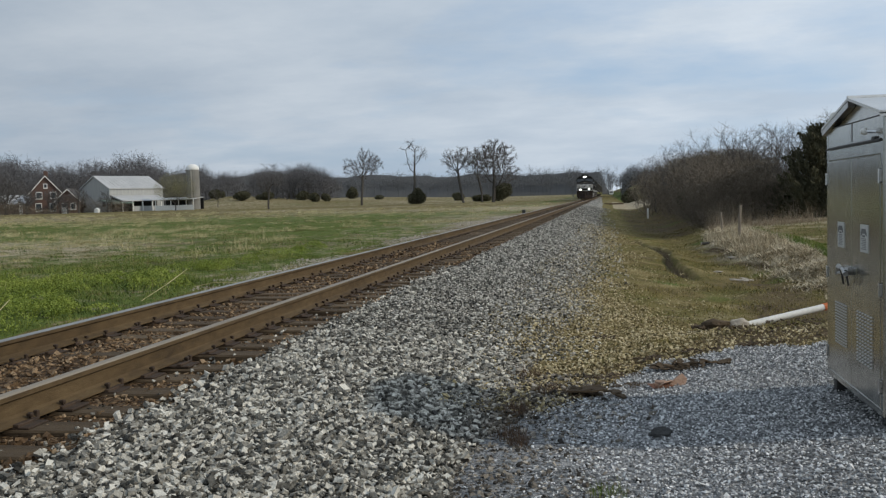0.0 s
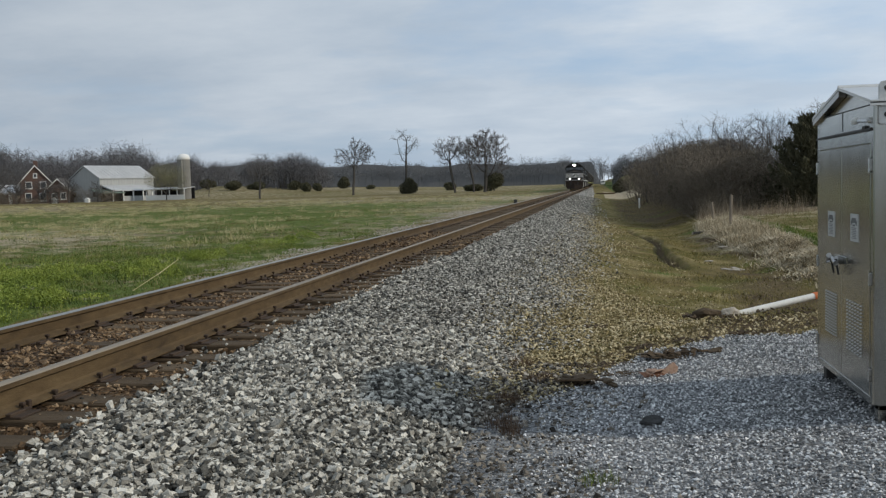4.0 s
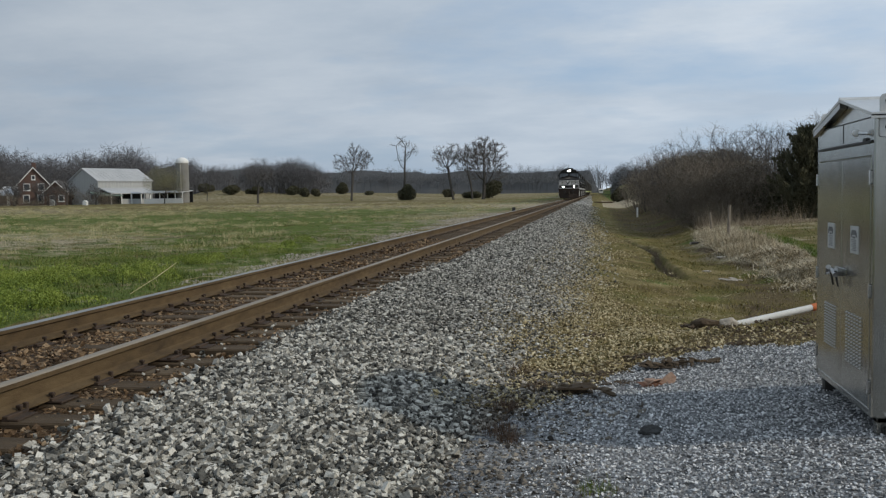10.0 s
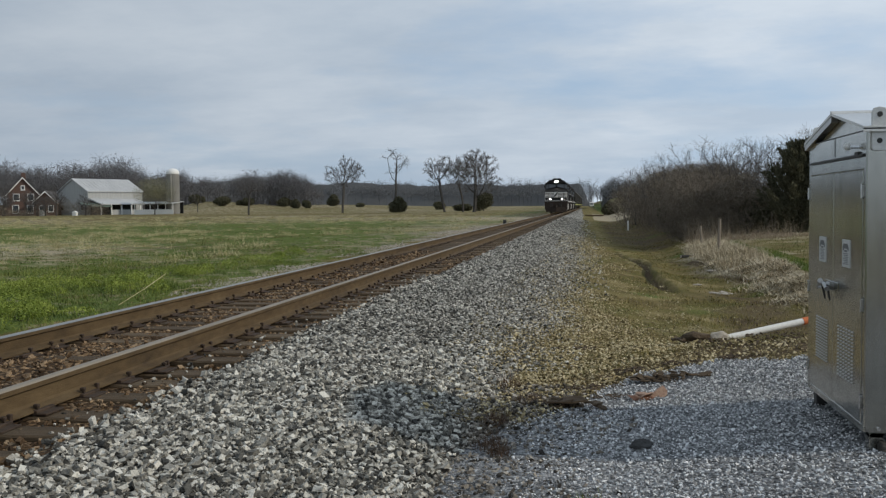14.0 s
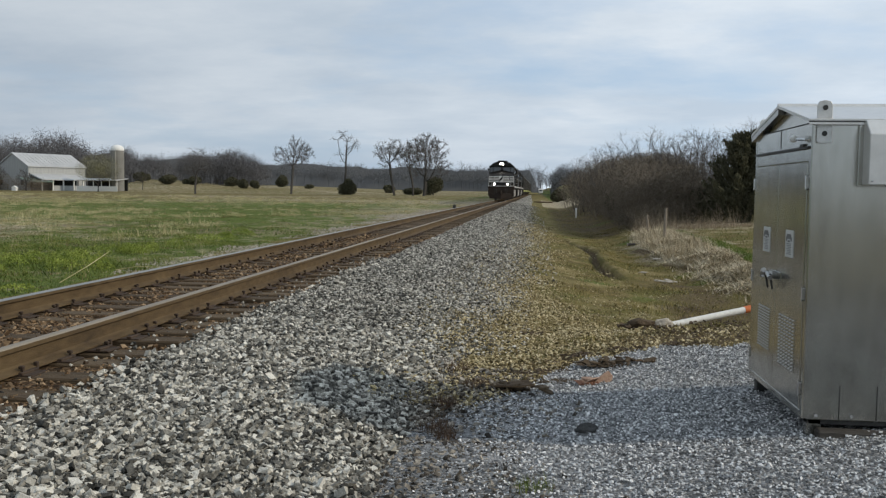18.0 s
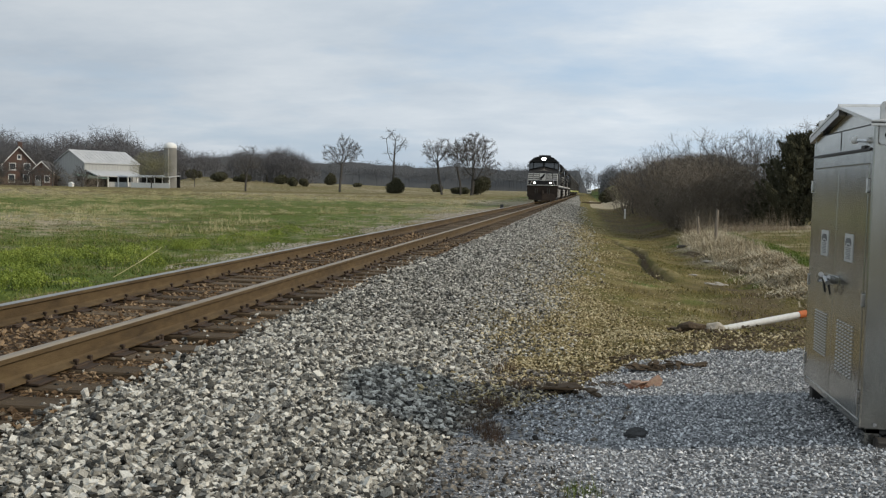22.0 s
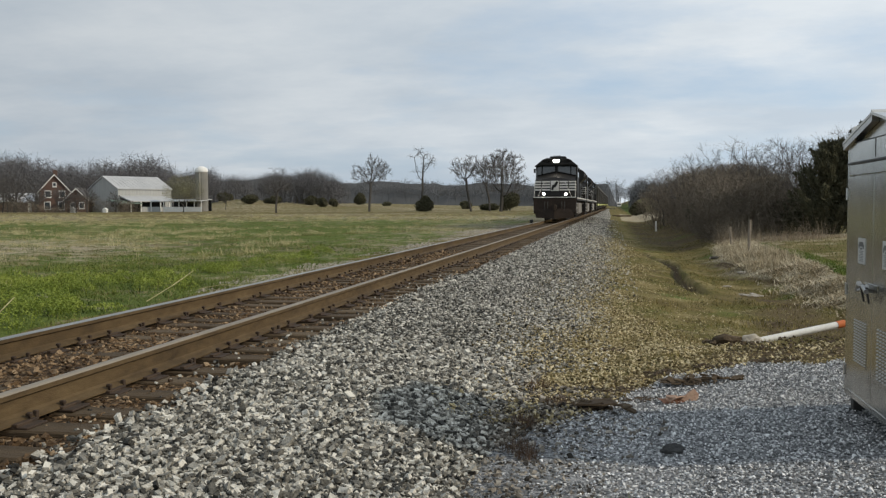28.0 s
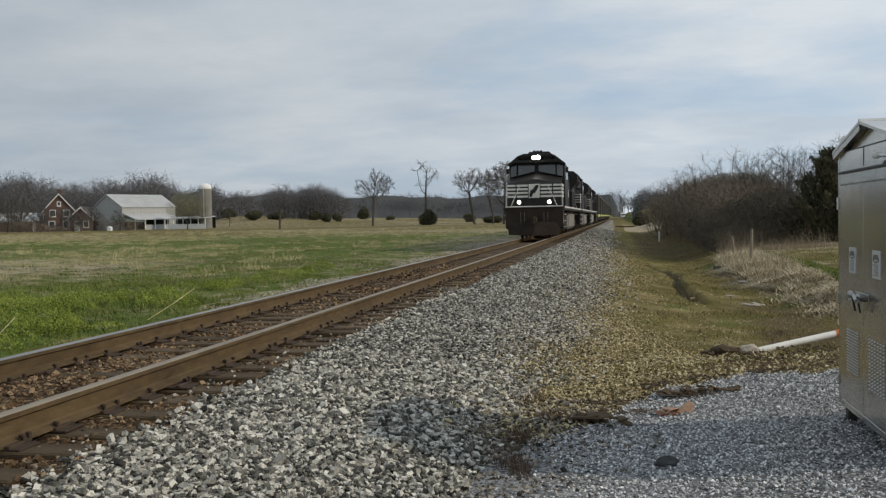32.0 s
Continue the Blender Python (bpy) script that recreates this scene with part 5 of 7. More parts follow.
# ---- small things about the pad ----
def clod(name, label, category, x, y, size, mat, seed, squash=(1, 1, 0.5), rz=0.0, lift=0.0):
    bm = bmesh.new()
    bmesh.ops.create_icosphere(bm, subdivisions=3, radius=size / 2)
    for v in bm.verts:
        n = noise.noise(v.co * (4 / size) * 0.5 + Vector((seed, seed * 2, 0))) + 0.5 * noise.noise(v.co * (9 / size) * 0.5 + Vector((seed, 0, seed)))
        v.co *= 1 + 0.45 * n
        v.co = Vector((v.co.x * squash[0], v.co.y * squash[1], v.co.z * squash[2]))
    ob = part(name, bm, mat)
    ob.matrix_basis = pose(x, y, float(ground_height(x, y)) + size * squash[2] * 0.18 + 0.01 + lift, 0, 0, rz)
    return tagged(ob, label, category)


def pieces(name, label, category, x, y, spread, n, size, mat, flat=0.5, rz=0.0):
    """A little heap of angular broken pieces in one mesh."""
    a, d = rng.uniform(0, 6.283, n), np.sqrt(rng.random(n))
    px, py = spread[0] * d * np.cos(a), spread[1] * d * np.sin(a)
    sz = size * np.exp(rng.normal(0, 0.35, n))
    me = stones_mesh(name, np.stack([px, py, sz * 0.2 * flat], -1), sz, mat, jag=0.45)
    co = np.empty(len(me.vertices) * 3, np.float32)
    me.vertices.foreach_get("co", co)
    co[2::3] *= flat
    me.vertices.foreach_set("co", co)
    ob = new(name, me)
    ob.matrix_basis = pose(x, y, float(ground_height(x, y)) + 0.014, 0, 0, rz)
    return tagged(ob, label, category, kind="stuff")


def plates(name, label, category, x, y, spread, n, size, mat, seed, rz=0.0):
    """Thin ragged plates lying over one another, some propped up."""
    r = random.Random(seed)
    bm = bmesh.new()
    for _ in range(n):
        a, d = r.uniform(0, 6.283), math.sqrt(r.random())
        l, w = size * r.uniform(0.4, 1.2), size * r.uniform(0.15, 0.5)
        m = pose(spread[0] * d * math.cos(a), spread[1] * d * math.sin(a), r.uniform(0.005, 0.05), r.uniform(-28, 28), r.uniform(-22, 22), r.uniform(-70, 70))
        ring = [(l * q * r.uniform(0.3, 0.55), w * e * r.uniform(0.3, 0.6)) for q, e in ((-1, -1), (-0.2, -1.1), (0.6, -0.9), (1, 0.1), (0.7, 1), (-0.3, 0.9), (-1.1, 0.5))]
        lo = [bm.verts.new(m @ Vector((p, q, 0.12 * l * (q / w) ** 2))) for p, q in ring]
        hi = [bm.verts.new(m @ Vector((p * 0.9, q * 0.9, 0.012 + 0.12 * l * (q / w) ** 2))) for p, q in ring]
        bm.faces.new(hi)
        bm.faces.new(lo[::-1])
        for i in range(7):
            bm.faces.new((lo[i], lo[(i + 1) % 7], hi[(i + 1) % 7], hi[i]))
    ob = part(name, bm, mat)
    ob.matrix_basis = pose(x, y, float(ground_height(x, y)) + 0.012, 0, 0, rz)
    return tagged(ob, label, category, kind="stuff")


def tuft(name, label, x, y, r, h, n, mat, z=None, w=0.006, lean=0.6):
    a, d = rng.uniform(0, 6.283, n), r * np.sqrt(rng.random(n))
    xs, ys = np.cos(a) * d, np.sin(a) * d
    v, f = blades(xs, ys, np.zeros(n) - 0.02, h * rng.uniform(0.4, 1.2, n), np.full(n, w), lean)
    ob = new(name, fast_mesh(name, v, f, mat))
    z = max(float(ground_height(x, y)), float(bed_height(x)) if x < 3.9 else -9) if z is None else z
    ob.matrix_basis = pose(x, y, z + 0.01)
    return tagged(ob, label, "weed", "weeds by the ballast")


def build_clutter():
    pipe = thing("pvc_pipe", "white plastic pipe with an orange cap propped on the ground", "pipe", at=(5.72, 10.55, -0.5))
    a, b = Vector((-0.07, -0.03, 0.045)), Vector((0.98, 0.38, 0.225))
    part("tube", tube(a, b, 0.037, sides=16), M_PVC, pipe, smooth=False)
    d = (b - a).normalized()
    part("cap", tube(b - d * 0.005, b + d * 0.09, 0.042, sides=16), M_ORANGE, pipe, "orange plastic end cap")
    clod("earth_clod", "large dark lump of earth at the pipe's end", "soil", 5.44, 10.34, 0.22, M_CLOD, 31, (1.25, 0.8, 0.7))
    clod("rock", "grey-brown rock beside the pipe's end", "rock", 5.70, 10.42, 0.21, M_PALEROCK, 37, (1.0, 0.7, 0.75), 30)
    pieces("earth_heap", "heap of dark earthy rocks at the pad's edge", "rocks", 5.5, 10.3, (0.34, 0.14), 34, 0.04, M_CLOD, 0.9)
    pieces("earth_heap", "clods of dark soil under the pipe", "soil", 6.5, 10.0, (0.6, 0.3), 90, 0.033, M_CLOD, 0.7)
    pieces("earth_heap", "clods of dark soil beside the pipe", "soil", 5.95, 9.7, (0.7, 0.25), 90, 0.028, M_CLOD, 0.6)
    clod("stone", "dark stone lying on the grey gravel", "stone", 4.62, 5.98, 0.15, M_DARKSTONE, 3, (1.1, 0.8, 0.5))
    pieces("clay_shard", "broken reddish clay tile on the gravel", "debris", 4.70, 7.42, (0.10, 0.05), 9, 0.065, M_REDWOOD, 0.6, 25)
    shard = prism([(-0.085, 0.0), (0.06, 0.0), (0.08, 0.05), (0.045, 0.09), (0.0, 0.065), (-0.05, 0.03)], -0.012, 0.012, "y", 0.004)
    for v in shard.verts:                     # a curved piece of pipe wall
        v.co.y += 2.2 * v.co.x ** 2 + 0.5 * v.co.z
    wedge = part("clay_shard", shard, M_PALESHARD)
    wedge.matrix_basis = pose(4.83, 7.43, float(ground_height(4.83, 7.43)) + 0.012, 0, 0, 12)
    tagged(wedge, "upturned curved shard of orange clay pipe", "debris")
    pieces("mud_patch", "dark crumbs of mud on the gravel", "mud", 5.02, 8.1, (0.38, 0.13), 240, 0.03, M_CLOD, 0.5, 10)
    pieces("mud_patch", "dark crumbs of mud on the gravel", "mud", 4.52, 7.6, (0.24, 0.08), 110, 0.027, M_CLOD, 0.5, 30)
    plates("bark_sheet", "large curled sheet of brown bark at the ballast's foot", "bark", 4.13, 7.12, (0.07, 0.03), 3, 0.34, M_BROWNBARK, 12, -12)
    plates("clay_shard", "upturned orange shard of broken clay pipe", "debris", 4.73, 7.42, (0.05, 0.03), 3, 0.24, M_PALESHARD, 9, 20)
    plates("bark_chunk", "dark rotten plates of bark at the ballast's foot", "debris", 4.16, 7.16, (0.22, 0.06), 17, 0.15, M_CLOD, 5, -14)
    plates("bark_chunk", "flat dark scraps of rotten bark on the gravel", "debris", 5.04, 8.1, (0.32, 0.1), 26, 0.11, M_CLOD, 8, 10)
    pieces("bark_chunk", "splinters of dark wood at the ballast's foot", "debris", 4.05, 7.28, (0.25, 0.08), 46, 0.027, M_CLOD, 0.8, 12)
    for x in (4.35, 4.75, 5.2, 5.7):
        pieces("soil_crumbs", "crumbs of dark soil along the gravel's edge", "soil", x, float(pad_edge(x)) + 0.12, (0.26, 0.1), 70, 0.026, M_CLOD, 0.6, 20)
    pieces("earth_heap", "clods of dark soil on the stones", "soil", 4.15, 10.9, (0.3, 0.1), 36, 0.042, M_CLOD, 0.6)
    clod("pale_stone", "pale stone lying under the bank", "stone", 7.62, 25.8, 0.2, M_PALEROCK, 23, (1.3, 0.8, 0.35))
    clod("pale_stone", "small pale stone lying in the ditch", "stone", 6.9, 22.9, 0.16, M_PALEROCK, 25, (1.3, 0.8, 0.3))
    plates("pale_debris", "flattened pale scraps lying in the ditch", "debris", 7.2, 20.8, (0.22, 0.16), 6, 0.24, M_PALEROCK, 17, 20)
    log = thing("log", "short dark rotten log with a pale sawn end", "log", at=(7.5, 31.9, float(ground_height(7.5, 31.9)) + 0.05), rz=20)
    part("stem", tube((-0.12, 0, 0.01), (0.42, 0, 0.03), 0.05, 0.035, 10), M_BARK, log)
    part("sawn_end", tube((-0.132, 0, 0.01), (-0.12, 0, 0.01), 0.047, 0.047, 10), M_PALEROCK, log, "pale sawn end")
    for x, y, r, h in ((3.64, 5.9, 0.12, 0.13), (3.72, 5.75, 0.08, 0.1), (3.56, 8.0, 0.16, 0.13), (3.8, 7.3, 0.12, 0.08), (3.6, 6.6, 0.1, 0.1)):
        tuft("dead_weed", "brown dead weed among the ballast stones", x, y, r, h, 160, M_WEED)
    tuft("grass_tuft", "small green tuft of grass in the gravel", 4.27, 4.75, 0.1, 0.09, 130, M_BLADE)
    # posts
    post = thing("marker_post", "short white marker post in the grass", "post", at=(7.25, 71.0, float(ground_height(7.25, 71.0)) - 0.1))
    part("shaft", box((-0.06, -0.05, -0.1), (0.06, 0.05, 0.85), 0.015), M_WHITEPAINT, post)
    for x, y, h, tilt in ((8.62, 31.8, 1.08, 1.5), (8.6, 36.2, 0.8, -5)):
        fp = part("fence_post", tube((0, 0, -0.2), (0, 0, h), 0.055, 0.045, 8), M_OLDWOOD)
        fp.matrix_basis = pose(x, y, float(ground_height(x, y)), 0, tilt, 0)
        tagged(fp, "weathered wooden fence post in dead grass", "fence post", "old fence posts")
    lub = thing("trackside_box", "small dark metal box beside the far rail", "trackside box", at=(-1.75, 66.0, -0.3))
    part("case", box((-0.12, -0.12, 0), (0.12, 0.12, 0.35), 0.03), M_DARKSTEEL, lub)
    part("stem", tube((0, 0, -0.15), (0, 0, 0.05), 0.04, sides=8), M_DARKSTEEL, lub)
    # bent dead stalks behind the far rail
    for pts in (((-4.75, 16.4, 0), (-4.8, 17.6, 0.22), (-4.83, 18.6, 0.45)), ((-4.6, 18.4, 0.05), (-4.2, 18.6, 0.12), (-3.7, 18.7, 0.1)), ((-5.3, 12.6, 0), (-5.25, 12.8, 0.25), (-5.15, 13.0, 0.45))):
        z0 = float(ground_height(pts[0][0], pts[0][1]))
        bm = bmesh.new()
        for p, q in zip(pts, pts[1:]):
            tube((p[0] - pts[0][0], p[1] - pts[0][1], p[2]), (q[0] - pts[0][0], q[1] - pts[0][1], q[2]), 0.009, 0.006, 6, bm)
        st = part("dead_stalk", bm, M_STRAW)
        st.matrix_basis = pose(pts[0][0], pts[0][1], z0)
        tagged(st, "pale dry broken stalk leaning over the grass", "stalk", "dead stalks")


build_clutter()


# ---- farm ----
def gable_house(name, label, cat, at, rz, w, d, wall_h, ridge_h, wall_m, roof_m, over=0.4, windows=(), group="", trim=True):
    """Gable end faces local -y, ridge along local y. windows: (face, u, z, width, height)."""
    root = thing(name, label, cat, group, at, rz)
    bm = prism([(-w / 2, -0.6), (w / 2, -0.6), (w / 2, wall_h), (0, ridge_h), (-w / 2, wall_h)], 0, d, "y")
    part("wall", bm, wall_m, root)
    slope = (ridge_h - wall_h) / (w / 2)
    for s in (-1, 1):
        xo = s * (w / 2 + over)
        zo = wall_h - slope * over
        part("roof", prism([(0, ridge_h + 0.02), (xo, zo + 0.02), (xo, zo + 0.2), (0, ridge_h + 0.22)], -over, d + over, "y"), roof_m, root)
        if trim:
            part("rake_trim", prism([(0, ridge_h - 0.18), (xo, zo - 0.18), (xo, zo + 0.1), (0, ridge_h + 0.1)], -over - 0.12, -over - 0.02, "y"), M_WHITEPAINT, root)
    for face, u, z, ww, hh in windows:
        if face == "front":
            lo, hi = (u - ww / 2, -0.1, z), (u + ww / 2, 0.05, z + hh)
            glo, ghi = (u - ww / 2 + 0.15, -0.14, z + 0.15), (u + ww / 2 - 0.15, -0.02, z + hh - 0.15)
        else:
            s = 1 if face == "right" else -1
            lo, hi = (s * w / 2 - 0.1, u - ww / 2, z), (s * w / 2 + 0.1, u + ww / 2, z + hh)
            glo, ghi = (s * w / 2 - 0.14, u - ww / 2 + 0.15, z + 0.15), (s * w / 2 + 0.14, u + ww / 2 - 0.15, z + hh - 0.15)
        win = part("window", box(lo, hi), M_WHITEPAINT, root, "white framed window")
        part("pane", box(glo, ghi), M_GLASS, win)
        part("sill", box((lo[0] - 0.05, lo[1] - 0.05, lo[2] - 0.1), (hi[0] + 0.05, hi[1] + 0.05, lo[2])), M_WHITEPAINT, win)
    return root


def gz(x, y):
    return float(ground_height(x, y))


def build_farm():
    # brick house and its wing: gable towards the track
    h = gable_house("farmhouse", "two-storey brick farmhouse with white gable trim", "house", (-130.6, 201, gz(-130, 201)), 32, 7.0, 13, 5.2, 9.2, M_BRICK, M_SHINGLE,
                    windows=[("front", -1.5, 3.6, 1.5, 1.7), ("front", 1.7, 3.6, 1.5, 1.7), ("front", -1.7, 0.6, 1.5, 2.0), ("front", 1.5, 0.6, 1.5, 2.0), ("front", 0, 6.2, 0.9, 1.1)])
    part("chimney", box((-0.5, 6, 8), (0.5, 7, 10.6), 0.05), M_BRICK, h)
    part("porch", prism([(-3.4, 2.6), (-6.2, 2.2), (-6.2, 2.4), (-3.4, 2.9)], 1, 12, "y"), M_SHINGLE, h)
    for y in (1.3, 4.8, 8.3, 11.7):
        part("porch_post", box((-6.1, y - 0.1, -0.5), (-5.9, y + 0.1, 2.3)), M_WHITEPAINT, h)
    gable_house("house_wing", "small gabled brick wing with bright white trim", "house", (-123.8, 199.5, gz(-124, 199)), 20, 5.2, 8, 3.2, 5.7, M_BRICK, M_SHINGLE,
                windows=[("front", -0.8, 0.8, 1.3, 1.6), ("front", 1.2, 0.8, 1.3, 1.6)])
    gable_house("low_shed", "low outbuilding with a pale metal roof", "shed", (-153.5, 208, gz(-153, 208)), 35 - 90, 7, 14, 2.6, 4.6, M_BRICK, M_METALROOF, trim=False,
                windows=[("left", 3, 0.8, 1.2, 1.2), ("left", 8, 0.8, 1.2, 1.2)])
    # barn: gable towards the house, long side to the track
    z = gz(-115, 203)
    a = Vector((0.998, -0.03, 0))     # along the ridge
    r = Vector((0.857, 0.515, 0))
    v = Vector((-0.515, 0.857, 0))
    a = (math.cos(radians(34)) * r + math.sin(radians(34)) * v)
    b = (-math.sin(radians(34)) * r + math.cos(radians(34)) * v)
    rz = math.degrees(math.atan2(a.y, a.x)) - 90
    corner = Vector((-113.1, 200, z))
    mid = corner + b * 5.9
    barn = gable_house("barn", "large pale grey barn with a light metal roof", "barn", tuple(mid), rz, 11.8, 15.5, 5.6, 8.6, M_SIDING, M_METALROOF, 0.3, trim=False)
    for k in range(1, 14):
        part("roof_seam", prism([(0.05, 8.83), (6.15, 8.83 - 6.1 * 0.508), (6.15, 8.87 - 6.1 * 0.508), (0.05, 8.87)], k * 1.12, k * 1.12 + 0.06, "y"), M_METALROOF, barn)
    part("door", box((-2.0, -0.12, -0.4), (1.6, 0.02, 3.4), 0.03), M_SIDING, barn)
    for u in (-4.5, 3.6):
        part("window", box((u - 0.5, -0.1, 1.2), (u + 0.5, 0.02, 2.4)), M_DARK, barn)
    # lean-to along the long side, open to the front
    lt = part("lean_to_roof", prism([(5.9, 3.7), (10.6, 2.4), (10.6, 2.6), (5.9, 3.95)], 0.3, 13.5, "y"), M_METALROOF, barn, "pale lean-to roof")
    part("lean_to_roof", prism([(6.3, 2.75), (11.3, 1.9), (11.3, 2.05), (6.3, 2.95)], -3.0, 3.0, "y"), M_GREENROOF, barn, "dull green lean-to roof")
    # the bay's inner shade is the colour of this wall
    part("lean_to_back", box((6.0, 0.5, -0.4), (6.15, 13.3, 3.4)), M_DARK, barn, "back wall coloured near-black as the open bay's shade")
    for y in (0.4, 3.2, 6.0, 8.8, 11.4, 13.3):
        part("lean_to_post", box((10.2, y - 0.12, -0.6), (10.45, y + 0.12, 2.45)), M_WHITEPAINT, lt)
    part("lean_to_wall", box((10.25, 3.2, -0.6), (10.4, 13.3, 1.2)), M_SIDING, barn)
    # long low feed shed towards the silo
    fs = thing("feed_shed", "long low white shed with open dark bays", "shed", at=(-101.5, 201.5, gz(-101, 201)), rz=-3)
    part("roof", prism([(-1.5, 2.45), (4.0, 2.9), (4.0, 3.05), (-1.5, 2.6)], 0, 10, "x"), M_METALROOF, fs)
    part("front_wall", box((0, -1.2, -0.5), (10, -1.05, 1.2)), M_WHITEPAINT, fs)
    # near-black back wall paints the shade of the shed's bays
    part("back_wall", box((0, 3.6, -0.5), (10, 3.8, 2.8)), M_DARK, fs)
    for x in (0, 2, 4, 6, 8, 9.85):
        part("post", box((x, -1.2, 1.2), (x + 0.15, -1.05, 2.5)), M_WHITEPAINT, fs)
    silo = thing("silo", "tall concrete silo with a white dome", "silo", at=(-93.0, 203, gz(-93, 203)))
    part("shell", tube((0, 0, -0.5), (0, 0, 9.7), 1.5, sides=24), M_SILO, silo)
    part("dome", ball((0, 0, 9.6), 1.54, sub=3, squash=(1, 1, 0.75)), M_WHITEPAINT, silo)
    for k in range(9):
        part("hoop", tube((0, 0, 0.6 + k), (0, 0, 0.66 + k), 1.53, sides=24), M_SILO, silo)
    part("chute", box((-0.4, -1.95, 0), (0.4, -1.4, 9.2), 0.05), M_SILO, silo)
    for x, y, s in ((-118.5, 190, 1.0), (-110.5, 190, 0.8)):
        hut = thing("small_hut", "little white hut in the farmyard", "hut", "farmyard huts", (x, y, gz(x, y)))
        part("wall", box((-s * 0.6, -s * 0.5, -0.3), (s * 0.6, s * 0.5, s * 0.9), 0.02), M_WHITEPAINT, hut)
        part("roof", prism([(-s * 0.75, s * 0.85), (s * 0.75, s * 0.85), (0, s * 1.35)], -s * 0.6, s * 0.6, "y"), M_WHITEPAINT, hut)


build_farm()


# ---- trees and woods ----
FIELD_BUSHES = ((-40.2, 212.4, 3.9, 3.4), (-22.5, 233.0, 4.8, 4.2), (-95.8, 238.9, 2.9, 4.6), (-92.0, 247.0, 2.5, 4.0), (-101.3, 294.0, 2.7, 2.8), (-76.3, 244.1, 2.9, 2.5), (-74.0, 246.9, 2.3, 2.2),
                (-72.9, 269.7, 3.8, 3.6), (-62.1, 260.2, 1.3, 2.4), (-38.2, 258.1, 2.5, 2.6), (-29.2, 238.0, 2.0, 4.6), (-108.1, 249.9, 3.0, 3.0), (-86.0, 262.0, 3.0, 3.4))


def build_trees():
    g = "bare trees in the field"
    crowned("field_tree", "bare spreading tree alone in the field", -53.4, 210, 13.0, 9.6, 0.40, 11, 0.27, g, buds=520, drift=0.3, twigs=6)
    crowned("field_tree", "tall sparse half-dead tree in the field", -41.0, 212, 15.2, 7.0, 0.36, 29, 0.24, g, buds=110, twigs=3, gaps=0.55, drift=0.25)
    crowned("field_tree", "tall bare leaning tree in the field", -28.9, 210, 13.9, 7.4, 0.42, 35, 0.27, g, buds=420, lean=-0.11, drift=0.25, twigs=6)
    crowned("field_tree", "bare tree with a slender trunk", -24.9, 212, 13.4, 7.6, 0.40, 44, 0.22, g, buds=360, lean=-0.07, drift=0.25, twigs=6)
    crowned("field_tree", "large bare tree with a broad round crown", -21.8, 207, 14.1, 12.2, 0.20, 57, 0.40, g, buds=780, lean=0.05, drift=0.15, twigs=6)
    crowned("field_tree", "small bare tree behind the fence row", -90.5, 211, 4.6, 4.2, 0.3, 61, 0.1, g, buds=160)
    crowned("field_tree", "small bare tree with a thick stem", -68.4, 188, 9.6, 7.0, 0.3, 67, 0.22, g, buds=320)
    for k, (x, y, h) in enumerate(((-139, 190, 9.5), (-134.5, 187, 7.0), (-131, 186, 6.0), (-125.5, 186, 4.5), (-119.2, 189, 5.5), (-113.8, 188, 6.0), (-143, 194, 11), (-109, 192, 5), (-137, 195, 10), (-128, 190, 5), (-141, 188, 7), (-135.5, 190, 9.5), (-132.6, 189, 8.0), (-145, 190, 9), (-147, 193, 10), (-150, 192, 9), (-138, 187, 8.5), (-127, 188, 6.5), (-122.5, 190, 5.5), (-116.5, 188, 4.0))):
        crowned("yard_tree", "bare brown tree in the farmyard", x, y, h, h * 0.85, 0.2, 500 + k, 0.2, "bare farmyard trees", buds=200, fineness=0.034, twigs=5)
    n = 9000
    u = rng.random(n)
    x = -150 + 46 * u + rng.normal(0, 0.8, n)
    y = 189 + 5 * np.sin(9 * u) + rng.normal(0, 1.2, n)
    tall = 2.3 + 1.5 * np.sin(23 * u) * np.sin(7 * u) + 2.6 * smoothstep(0.42, 0.05, u)
    v, f = twig_cloud(np.stack([x, y, ground_height(x, y) + tall * rng.random(n)], -1), 0.8, 0.05, 0.7)
    tagged(new("yard_scrub", fast_mesh("yard_scrub", v, f, M_SHRUB)), "tangle of leafless brown scrub round the farmyard", "scrub", kind="stuff")
    # willow in first leaf by the silo
    thick, thin = grow(8.4, 0.62, 71, 0.22, 4)
    root = thing("budding_tree", "round tree in yellow-green first leaf", "tree", at=(-93.2, 194, gz(-93.2, 194)))
    t = new("trunk", prism_mesh("trunk", np.concatenate([thick, thin]), M_BARK))
    ang, el, rad = rng.uniform(0, 6.283, 14000), np.arccos(rng.uniform(-0.8, 1, 14000)), 4.9 * rng.random(14000) ** 0.55
    p = np.stack([rad * np.sin(el) * np.cos(ang), rad * np.sin(el) * np.sin(ang), 5.0 + 0.78 * rad * np.cos(el)], -1)
    v, f = leaf_cards(p, np.full(14000, 0.085))
    c = new("crown", fast_mesh("crown", v, f, M_BUD))
    t.parent = c.parent = root
    # dark round cedars in the field
    gb = "dark cedars in the field"
    for k, (x, y, h, w) in enumerate(FIELD_BUSHES):
        evergreen("cedar_bush", "dark rounded cedar bush standing in the field", x, y, h * 1.08, w * 1.1, 8500, k + 3, 0.24, 0.16, group=gb, round_=True)
    evergreen("cedar_bush", "dark round bush beside the track", 7.9, 160, 2.5, 2.9, 6500, 31, 0.22, 0.1, round_=True)
    # woods: joined bare trees along the skyline
    sets = []
